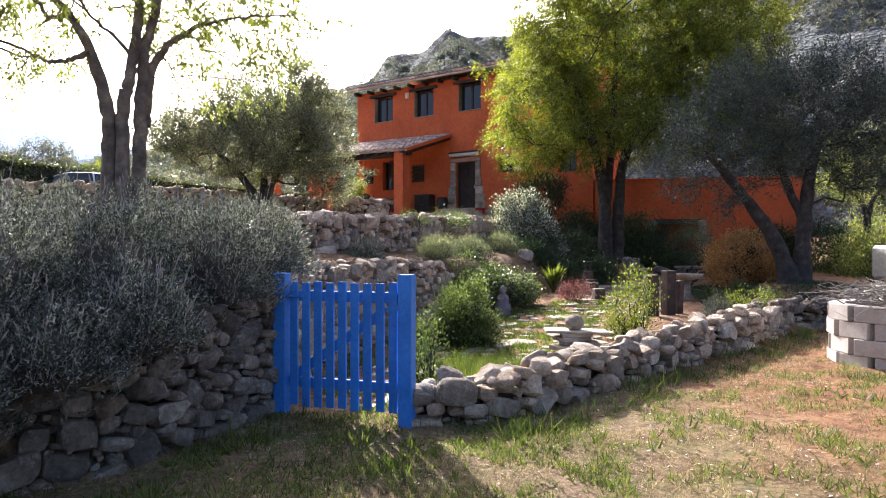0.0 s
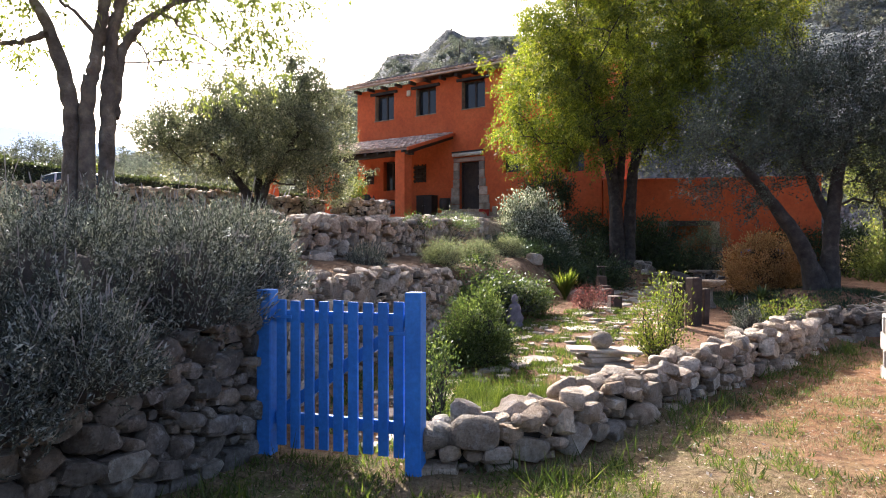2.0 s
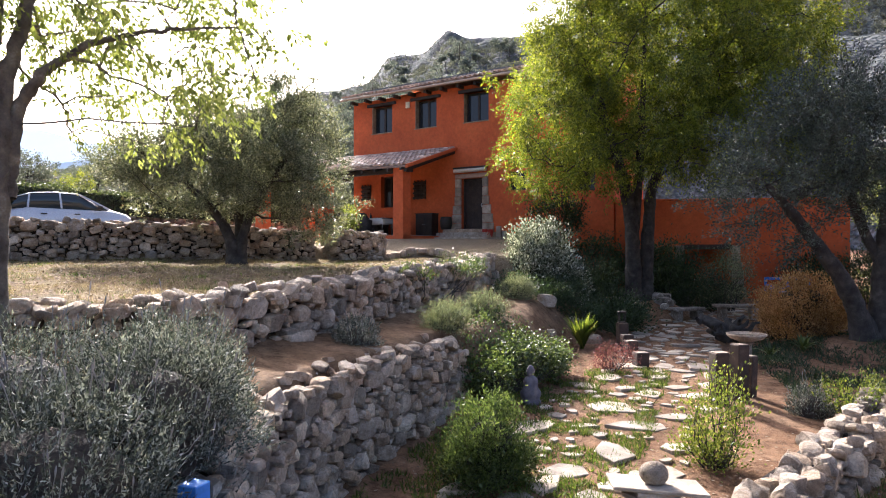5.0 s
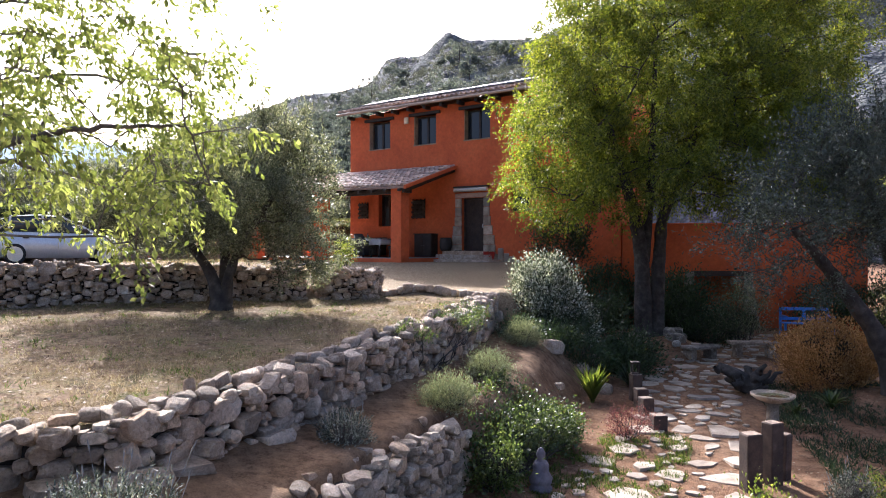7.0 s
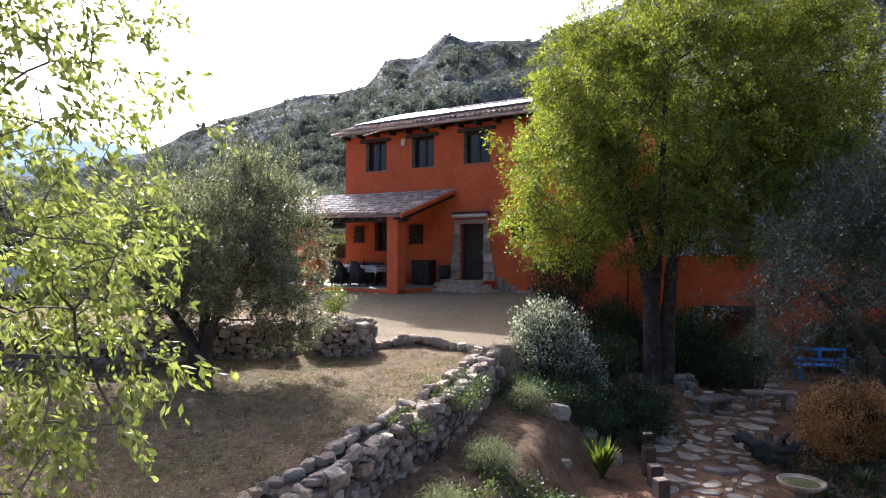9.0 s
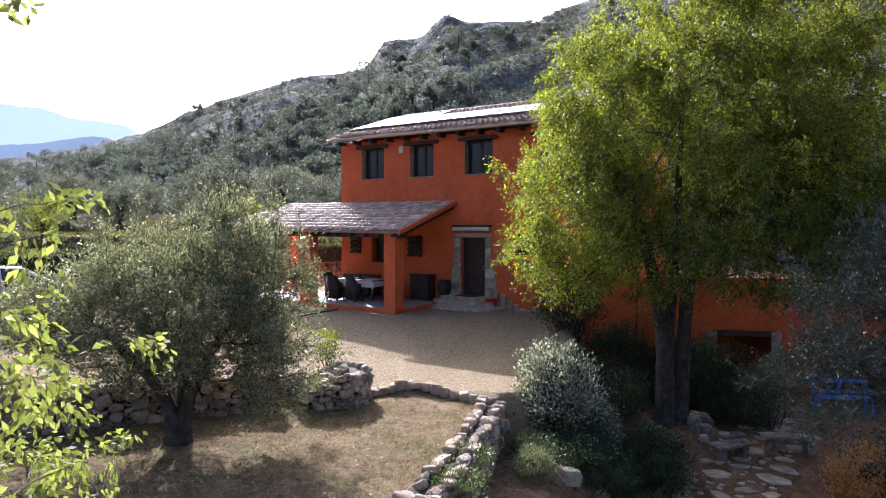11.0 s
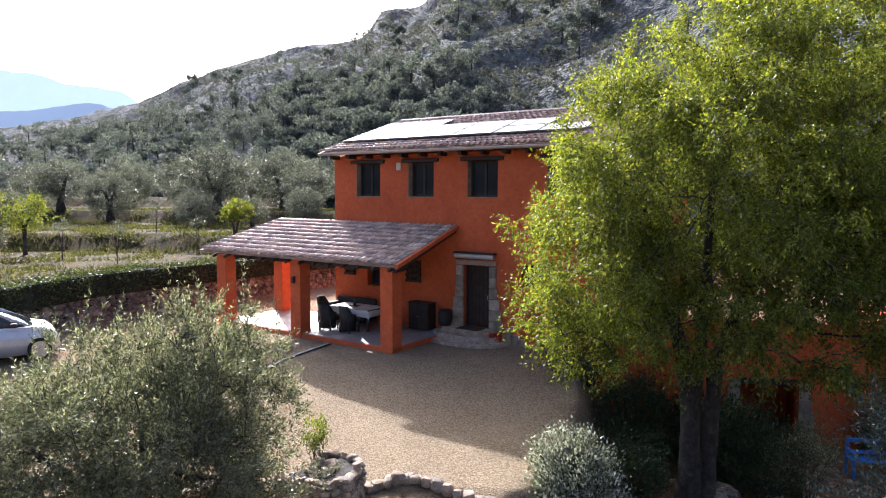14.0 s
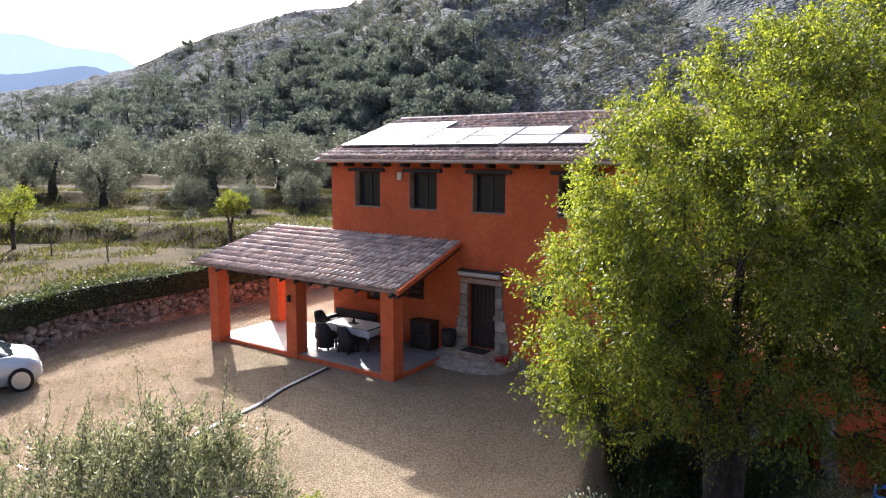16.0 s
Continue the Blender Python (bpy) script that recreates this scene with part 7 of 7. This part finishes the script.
def wood(name, label, x, y, h, leaves, leaf, mat, trunk=True, flat=0.8):
    """Many trees or shrubs of one kind, too many to count, in one mesh of leaf sprays."""
    n = len(x)
    z = on_hill(x, y)
    lobes = 5
    d = rng.normal(size=(n, lobes, 3)) * np.array([0.24, 0.24, 0.17])
    c = np.stack([x, y, z + h * 0.62], 1)[:, None] + d * h[:, None, None]
    per = leaves // lobes
    s = rng.normal(size=(n, lobes, per, 3))
    s /= np.linalg.norm(s, axis=-1, keepdims=True)
    p = c[:, :, None] + s * (h * 0.2)[:, None, None, None] * np.array([1, 1, flat]) * rng.uniform(0.55, 1.1, (n, lobes, per, 1))
    ob = tagged(new(name, leaf_mesh(name, rng, p.reshape(-1, 3), leaf, leaf * 0.75, mat, up=0.2, blade=True)), label, "trees" if trunk else "scrub", kind="stuff")
    if trunk:
        tb = Tubes()
        for a, b, cc, hh in zip(x, y, z, h):
            tb.add([(a, b, cc - 0.5), (a + 0.1, b, cc + hh * 0.35), (a, b, cc + hh * 0.7)], [hh * 0.03, hh * 0.022, hh * 0.01], 5)
        part("trunks", tb.mesh("trunks", BARK_DARK), None, ob)
    return ob


x1, y1 = hill_spots(300, -0.02, 0.34, -0.75, -0.1, 1.3)
x2, y2 = hill_spots(130, 0.0, 0.28, -0.2, 0.08, 1.2)
x3, y3 = hill_spots(40, 0.3, 0.7, -0.4, 0.3)
px, py = np.concatenate([x1, x2, x3]), np.concatenate([y1, y2, y3])
ph = np.concatenate([rng.uniform(2.8, 5.6, 300), rng.uniform(2.8, 5.2, 130), rng.uniform(2.5, 5, 40)])
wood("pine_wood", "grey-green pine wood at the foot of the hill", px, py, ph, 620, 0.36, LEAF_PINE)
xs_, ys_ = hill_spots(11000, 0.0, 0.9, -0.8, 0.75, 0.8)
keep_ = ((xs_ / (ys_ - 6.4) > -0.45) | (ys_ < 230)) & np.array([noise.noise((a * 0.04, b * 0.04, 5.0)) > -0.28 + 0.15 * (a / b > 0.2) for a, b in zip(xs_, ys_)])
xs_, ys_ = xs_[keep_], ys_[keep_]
# Scrub colour greyed and lightened, with the haze put into it.
wood("hill_scrub", "low dark scrub bushes dotted over the rocky hillside", xs_, ys_, rng.uniform(0.45, 1.5, len(xs_)), 35, 0.26, foliage("haze_pale_scrub_leaf", (0.085, 0.095, 0.082), (0.14, 0.15, 0.128), (0.2, 0.206, 0.172), 0.9, 0.3, (1.2, 1.15, 0.8)), trunk=False)
# crags: angular outcrops
rows = []
xr, yr = hill_spots(500, 0.3, 0.9, -0.25, 0.1)
xq, yq = hill_spots(2200, 0.02, 0.93, 0.05, 0.6)
xr, yr = np.concatenate([xr, xq]), np.concatenate([yr, yq])
zr = on_hill(xr, yr)
for a, b, c in zip(xr, yr, zr):
    if noise.noise((a * 0.03 + 7, b * 0.03, 1.0)) < -0.15:
        continue
    s = rs.uniform(0.6, 2.6)
    rows.append(Matrix.Translation((a, b, c)) @ pose(0, 0, 0, rs.gauss(15, 18), rs.gauss(0, 18), rs.uniform(0, 360)) @ Matrix.Diagonal((s, s * 0.8, s * rs.uniform(0.8, 1.7), 1)))
crags = thing("crags", pose(20, 120, 20), "grey limestone crags breaking through the hillside", "rocks", kind="stuff")
put_stones(crags, rows, [stone_mesh(50 + k, surface("crag_rock", [(0.3, (0.15, 0.145, 0.14)), (0.55, (0.28, 0.27, 0.26)), (0.8, (0.44, 0.425, 0.41))], 0.5, 0.95, 0.3, 1.2)) for k in range(6)], 0)

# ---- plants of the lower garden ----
# Dark green leaf with the trees' shade also put into its colour.
DARKLEAF = foliage("shade_darkened_leaf", (0.018, 0.034, 0.014), (0.035, 0.058, 0.024), (0.065, 0.095, 0.04), 0.5, 0.3)
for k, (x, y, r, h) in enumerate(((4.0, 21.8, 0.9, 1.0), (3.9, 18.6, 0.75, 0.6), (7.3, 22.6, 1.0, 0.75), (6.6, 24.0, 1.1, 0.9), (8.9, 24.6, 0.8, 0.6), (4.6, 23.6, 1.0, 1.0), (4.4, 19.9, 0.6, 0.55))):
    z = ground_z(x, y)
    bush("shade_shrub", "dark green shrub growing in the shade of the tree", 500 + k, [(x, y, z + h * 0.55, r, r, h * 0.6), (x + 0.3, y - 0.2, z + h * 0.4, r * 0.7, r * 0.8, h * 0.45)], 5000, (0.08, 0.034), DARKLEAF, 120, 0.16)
z = ground_z(8.4, 22.3)
bush("grey_shrub", "loose grey-leaved shrub before the annexe doorway", 520, [(8.3, 22.2, z + 0.9, 0.8, 0.7, 0.75), (8.5, 22.0, z + 1.4, 0.5, 0.5, 0.5)], 6500, (0.06, 0.02), LEAF_OLIVE, 110, 0.16)
bush("reddish_shrub", "small reddish-leaved shrub on the bank", 521, [(2.75, 13.8, ground_z(2.75, 13.8) + 0.2, 0.36, 0.32, 0.22)], 2200, (0.03, 0.018), LEAF_RED, 70, 0.07)
bush("white_flowering_shrub", "small shrub with pale leaves beside the gate post", 522, [(-0.2, 6.3, 0.35, 0.14, 0.16, 0.35), (-0.18, 6.4, 0.65, 0.12, 0.14, 0.2)], 1300, (0.04, 0.02), LEAF_GREEN, 80, 0.08)
lavender(530, 4.75, 11.3, 0.26, 0.38, 560, "small pale lavender behind the low wall")
bush("wall_weeds", "yellow-green weeds growing on the low wall", 531, [(5.0, 10.75, 0.62, 0.4, 0.3, 0.16), (5.6, 11.2, 0.62, 0.3, 0.25, 0.15)], 1600, (0.04, 0.02), LEAF_YELLOW, 50, 0.07)
bush("wall_creeper", "green creeper hanging over the upper wall", 532, [(-0.55, 13.3, 2.05, 0.3, 0.25, 0.14), (0.1, 14.7, 2.1, 0.45, 0.3, 0.15), (0.4, 15.7, 2.15, 0.3, 0.3, 0.14)], 2600, (0.05, 0.02), LEAF_GREEN, 90, 0.07)
bush("yellow_sapling", "small yellow-green bush growing from the stone bastion", 533, [(-2.55, 19.3, 3.25, 0.22, 0.22, 0.3), (-2.5, 19.3, 3.0, 0.14, 0.14, 0.2)], 900, (0.06, 0.03), LEAF_YELLOW, 40, 0.07)


def fronds(name, label, x, y, n, length, width, mat, seed, upright=0.8, category="plant"):
    """A rosette of arching strap leaves."""
    rng = np.random.default_rng(seed)
    z = ground_z(x, y)
    v, f = [], []
    for k in range(n):
        a = rng.uniform(0, 6.28)
        tilt = rng.uniform(0.25, 1.0) / upright
        ln = length * rng.uniform(0.7, 1.15)
        side_v = np.array([-math.sin(a), math.cos(a), 0])
        base = len(v)
        for i in range(6):
            t = i / 5
            p = np.array([x, y, z]) + np.array([math.cos(a), math.sin(a), 0]) * ln * t * min(1, tilt) * 0.75 + np.array([0, 0, 1]) * ln * (t * 0.9 - 0.55 * tilt * t * t)
            w = width * (1 - t ** 2.2) * (0.6 + 0.4 * min(1, t * 4))
            v += [p + side_v * w / 2, p - side_v * w / 2 + np.array([0, 0, 0.004])]
        for i in range(5):
            f.append((base + 2 * i, base + 2 * i + 1, base + 2 * i + 3, base + 2 * i + 2))
    root = thing(name, Matrix.Translation((x, y, z)), label, category)
    ob = part("leaves", mesh_np("leaves", np.array(v), f, mat, True), None, root)
    ob.matrix_parent_inverse = root.matrix_world.inverted()
    return root


fronds("fern", "bright yellow-green fern with upright fronds", 2.68, 15.95, 64, 0.95, 0.10, LEAF_YELLOW, 41, 1.5)
fronds("iris_clump", "clump of dark green strap leaves beside the path", 3.75, 17.2, 90, 0.8, 0.03, DARKLEAF, 42)
fronds("iris_clump", "clump of dark green strap leaves beside the path", 3.3, 17.6, 70, 0.75, 0.03, DARKLEAF, 43)
fronds("aspidistra", "broad dark green leaves under the rusty shrub", 6.9, 15.4, 26, 0.5, 0.07, LEAF_GREEN, 44)
fronds("aspidistra", "broad dark green leaves under the rusty shrub", 6.1, 15.1, 20, 0.42, 0.05, LEAF_GREEN, 45)
for k, (x, y) in enumerate(((4.9, 20.9), (6.0, 20.9), (6.15, 21.5), (5.9, 20.6), (4.7, 20.5), (6.3, 21.9), (3.0, 16.6), (2.8, 17.4), (1.9, 15.7), (3.4, 18.3), (2.0, 16.9))):
    for j in range(3 if k < 6 else 1):
        xx, yy = x + rs.uniform(-0.2, 0.2), y + rs.uniform(-0.2, 0.2)
        s = rs.uniform(0.2, 0.42)
        ob = new("boulder", rs.choice(SETS["dark" if k < 6 else "warm"]))
        ob.matrix_world = Matrix.Translation((xx, yy, ground_z(xx, yy) + s * 0.15)) @ pose(0, 0, 0, rs.gauss(0, 10), rs.gauss(0, 10), rs.uniform(0, 360)) @ Matrix.Diagonal((s * 1.2, s, s * 0.8, 1))
        tagged(ob, "rough grey boulder on the planted bank", "boulder", "boulders of the bank")

# right-hand end: caged water tank, rubble and a white sack
tank = thing("water_tank", pose(12.6, 18.2, ground_z(12.6, 18.2)), "white plastic water tank in a grey wire cage", "tank")
part("tank_body", boxes((-0.45, 0.45, -0.5, 0.5, 0.16, 1.1), bevel=0.08), plain("milky_plastic", (0.6, 0.6, 0.56), 0.5), tank)
for k in range(7):
    part("cage_bar", boxes((-0.5 + k * 0.16, -0.48 + k * 0.16, -0.53, -0.505, 0.1, 1.14)), ALU, tank)
for k in range(5):
    part("cage_bar", boxes((-0.5, 0.5, -0.545, -0.531, 0.14 + k * 0.24, 0.16 + k * 0.24)), ALU, tank)
part("pallet", boxes((-0.5, 0.5, -0.55, 0.55, -0.02, 0.15)), TIMBER, tank)
rubble = thing("rubble_heap", pose(12.6, 17.0, ground_z(12.6, 17.0)), "heap of tan rubble stones beside the old olive", "rubble")
put_stones(rubble, [Matrix.Translation((12.6 + rs.gauss(0, 0.7), 16.8 + rs.gauss(0, 0.35), ground_z(12.6, 17) + abs(rs.gauss(0.1, 0.2)))) @ pose(0, 0, 0, rs.gauss(0, 20), rs.gauss(0, 20), rs.uniform(0, 360)) @ Matrix.Diagonal((rs.uniform(0.15, 0.4), rs.uniform(0.15, 0.3), rs.uniform(0.12, 0.25), 1)) for _ in range(70)], SETS["warm"])
bm = bmesh.new()
bmesh.ops.create_icosphere(bm, subdivisions=3, radius=0.35)
for v in bm.verts:
    v.co = Vector((v.co.x * 1.3, v.co.y * 0.8, max(v.co.z * 0.6, -0.15))) * (1 + 0.25 * noise.noise(v.co * 5))
sack = part("sack", bm, plain("white_sack", (0.7, 0.68, 0.66), 0.7), None, smooth=True)
sack.location = (12.9, 16.6, ground_z(12.9, 16.6) + 0.45)
tagged(sack, "crumpled white plastic sack on the rubble heap", "sack")

# ---- grass ----
def grass_patch(name, label, seed, n, x0, x1, y0, y1, length, width, mat, keep, clump=3.0, level=0.0):
    rng = np.random.default_rng(seed)
    x, y = rng.uniform(x0, x1, n), rng.uniform(y0, y1, n)
    thick = np.array([noise.noise((a * clump, b * clump, seed)) + 0.5 * noise.noise((a * 9, b * 9, seed)) for a, b in zip(x, y)])
    ok = (thick > level) & keep(x, y)
    x, y = x[ok], y[ok]
    z = zones(x, y)[0]
    z = z + np.array([noise.noise((a * 0.9, b * 0.9, 3.1)) * 0.05 + noise.noise((a * 3.1, b * 3.1, 1.7)) * 0.022 for a, b in zip(x, y)]) - 0.01
    return tagged(new(name, leaf_mesh(name, rng, np.stack([x, y, z], 1), length, width, mat, up=1.4, blade=True)), label, "grass", kind="stuff")


outside = lambda x, y: y < np.interp(x, W6_X, W6_Y) - 0.05 + 50 * (x < -0.3) * (y < 5.8)
right_of_wall = lambda x, y: (x > np.interp(y, W2_Y, W2_X) + 0.1)
in_garden = lambda x, y: (y > np.interp(x, W6_X, W6_Y) + 0.3) & (x > np.interp(y, W3_Y, W3_X) + 0.15)
on_lawn_ = lambda x, y: (x < np.interp(y, W1_Y, W1_X) - 0.2) & (y > 8.4) & (y < np.interp(x, W4_X, W4_Y) - 0.1)
grass_patch("meadow_grass", "short green and dry grass before the low wall", 1, 150000, -3, 8.5, 2.4, 11.5, 0.07, 0.011, GRASS, lambda x, y: outside(x, y) & right_of_wall(x, y), 2.2, 0.12)
grass_patch("meadow_straw", "dry straw-coloured grass before the low wall", 2, 140000, -3, 8.5, 2.4, 11.5, 0.055, 0.009, STRAW, lambda x, y: outside(x, y) & right_of_wall(x, y), 1.7, -0.02)
grass_patch("meadow_tufts", "leafy green weed tufts scattered over the red soil", 21, 60000, -3, 8.5, 2.4, 11.5, 0.1, 0.017, GRASS, lambda x, y: outside(x, y) & right_of_wall(x, y), 1.3, 0.42)
grass_patch("wall_grass", "tall green grass tufts at the foot of the low wall", 3, 45000, -2.4, 6.0, 4.4, 11.2, 0.2, 0.012, GRASS, lambda x, y: outside(x, y) & right_of_wall(x, y) & (y > np.interp(x, W6_X, W6_Y) - 0.75), 2.6, 0.22)
grass_patch("path_grass", "low green weeds between the flagstones", 4, 95000, -1.2, 4.0, 5.9, 14.0, 0.08, 0.017, GRASS, lambda x, y: in_garden(x, y) & (x < 0.5 + (y - 6) * 0.42), 2.2, -0.02)
grass_patch("path_tall_grass", "tufts of tall fine grass beside the low wall", 5, 9000, -0.2, 1.5, 6.0, 7.6, 0.26, 0.008, GRASS, in_garden, 2.4, 0.0)
grass_patch("lawn_straw", "sparse dry grass of the upper lawn", 6, 130000, -9, 1.2, 8.5, 19.4, 0.05, 0.009, STRAW, on_lawn_, 1.0, -0.05)
grass_patch("lawn_grass", "patches of short green grass on the upper lawn", 7, 60000, -9, 1.2, 8.5, 19.4, 0.05, 0.01, GRASS, on_lawn_, 0.9, 0.22)
grass_patch("lawn_tufts", "taller dry tufts standing on the upper lawn", 22, 60000, -9, 1.2, 8.5, 19.4, 0.085, 0.010, STRAW, on_lawn_, 2.6, 0.3)
grass_patch("lawn_weeds", "small dark green weeds on the upper lawn", 23, 45000, -9, 1.2, 8.5, 19.4, 0.07, 0.016, GRASS, on_lawn_, 1.7, 0.42)
FIELD_GRASS = foliage("field_grass_blade", (0.045, 0.05, 0.017), (0.09, 0.095, 0.032), (0.17, 0.155, 0.065), 0.6, 0.4)
grass_patch("field_grass", "grass of the terraced field", 8, 110000, -44, -4, 33, 74, 0.22, 0.08, FIELD_GRASS, lambda x, y: x < np.interp(y, W5_Y, W5_X) - 0.6, 0.3, -0.02)

grass_patch("terrace_weeds", "rough dark weeds along the terrace edges", 17, 90000, -44, -4, 38, 74, 0.4, 0.12, FIELD_GRASS, lambda x, y: (x < np.interp(y, W5_Y, W5_X) - 0.6) & (np.abs(zones(x, y + 0.7)[0] - zones(x, y)[0]) > 0.14), 0.5, -0.1)
grass_patch("bank_grass", "bright grass on the bank beyond the annexe", 9, 16000, 13, 30, 16, 34, 0.3, 0.05, GRASS, lambda x, y: x > 12, 0.6, -0.1)
grass_patch("gate_weeds", "broad green weeds on the shaded ground before the gate", 10, 26000, -2.6, 1.2, 2.6, 5.8, 0.065, 0.014, GRASS, right_of_wall, 2.0, 0.0)
for k, (x, y, r, h) in enumerate(((14.5, 22.0, 1.3, 1.2), (17.0, 25.5, 1.6, 1.8), (20.5, 26.0, 2.0, 2.2), (16.0, 20.0, 1.2, 1.0), (24.0, 27.0, 2.2, 2.4))):
    z = ground_z(x, y)
    bush("bank_shrub", "light green shrub on the sunny bank", 600 + k, [(x, y, z + h * 0.5, r, r, h * 0.6)], 5000, (0.12, 0.05), LEAF_SPRING, 90, 0.25)
for k, (x, y, r, h) in enumerate(((2.3, 17.6, 0.5, 0.35), (1.5, 17.3, 0.4, 0.4), (2.9, 17.6, 0.6, 0.5), (2.7, 18.5, 0.6, 0.6))):
    z = ground_z(x, y)
    bush("bank_cover", "low dark ground-cover plant on the bank", 620 + k, [(x, y, z + h * 0.4, r, r, h * 0.5)], 3000, (0.06, 0.025), DARKLEAF, 80, 0.1)

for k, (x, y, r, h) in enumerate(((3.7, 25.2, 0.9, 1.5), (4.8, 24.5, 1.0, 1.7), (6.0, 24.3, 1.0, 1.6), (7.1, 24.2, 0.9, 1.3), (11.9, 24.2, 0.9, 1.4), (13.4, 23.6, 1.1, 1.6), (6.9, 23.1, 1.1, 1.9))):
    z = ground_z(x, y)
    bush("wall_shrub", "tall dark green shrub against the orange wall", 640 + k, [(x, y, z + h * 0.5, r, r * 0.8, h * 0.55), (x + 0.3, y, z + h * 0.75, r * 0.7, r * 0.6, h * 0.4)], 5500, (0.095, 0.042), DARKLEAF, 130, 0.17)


def scatter(name, label, seed, n, x0, x1, y0, y1, size, mat, keep):
    """Small flakes lying flat on the ground."""
    rng = np.random.default_rng(seed)
    x, y = rng.uniform(x0, x1, n), rng.uniform(y0, y1, n)
    ok = keep(x, y)
    x, y = x[ok], y[ok]
    z, gravel, _, _ = zones(x, y)
    z = z + np.array([noise.noise((a * 0.9, b * 0.9, 3.1)) * 0.05 + noise.noise((a * 3.1, b * 3.1, 1.7)) * 0.022 for a, b in zip(x, y)]) * (1 - 0.75 * gravel) + 0.006
    d = rng.normal(size=(len(x), 3)) * np.array([1, 1, 0.25])
    s = np.cross(d, np.array([0, 0, 1.0])) + rng.normal(size=d.shape) * 0.15
    d /= np.linalg.norm(d, axis=1)[:, None]
    s /= np.linalg.norm(s, axis=1)[:, None]
    l = size * rng.uniform(0.4, 1.3, (len(x), 1))
    c = np.stack([x, y, z], 1)
    v = np.stack([c - d * l * 0.5, c + s * l * 0.3, c + d * l * 0.5, c - s * l * 0.3], 1).reshape(-1, 3)
    return tagged(new(name, mesh_np(name, v, np.arange(len(v)).reshape(-1, 4), mat)), label, "litter", kind="stuff")


LITTER = foliage("dead_leaf", (0.09, 0.055, 0.03), (0.22, 0.15, 0.085), (0.42, 0.34, 0.24), 0.8, 0.15, (1.1, 1.0, 0.8))
scatter("leaf_litter", "dead leaves and chips on the grass", 11, 26000, -2.6, 8.5, 2.4, 11.5, 0.03, LITTER, lambda x, y: outside(x, y) & right_of_wall(x, y))
CHIPS = foliage("stone_chip", (0.25, 0.20, 0.16), (0.42, 0.36, 0.29), (0.6, 0.55, 0.48), 0.85, 0.0)
scatter("stone_chips", "small pale stone chips on the red soil", 18, 1600, 1.2, 8.5, 2.8, 10.5, 0.035, CHIPS, outside)
scatter("garden_litter", "dead leaves on the garden earth", 12, 6000, -1.4, 8.5, 6, 18, 0.045, LITTER, in_garden)
scatter("lawn_litter", "dead leaves on the upper lawn", 13, 16000, -9, 1.2, 8.5, 19.3, 0.05, LITTER, on_lawn_)
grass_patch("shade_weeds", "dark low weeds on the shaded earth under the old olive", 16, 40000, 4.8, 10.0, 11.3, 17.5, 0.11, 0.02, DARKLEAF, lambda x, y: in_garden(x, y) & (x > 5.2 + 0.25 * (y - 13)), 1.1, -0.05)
grass_patch("yard_weeds", "dry weeds and thin grass on the parking yard", 14, 80000, -15, -3.5, 17.5, 38, 0.075, 0.015, STRAW, lambda x, y: (x > np.interp(y, W5_Y, W5_X) + 0.5) & (y > np.interp(x, W4_X, W4_Y) + 0.4) & (x < -3.2 - 0.3 * (y - 22)), 0.7, -0.15)
grass_patch("yard_green", "small green weeds on the parking yard", 15, 40000, -15, -3.5, 17.5, 38, 0.07, 0.016, GRASS, lambda x, y: (x > np.interp(y, W5_Y, W5_X) + 0.5) & (y > np.interp(x, W4_X, W4_Y) + 0.4) & (x < -3.6 - 0.3 * (y - 22)), 0.6, 0.3)
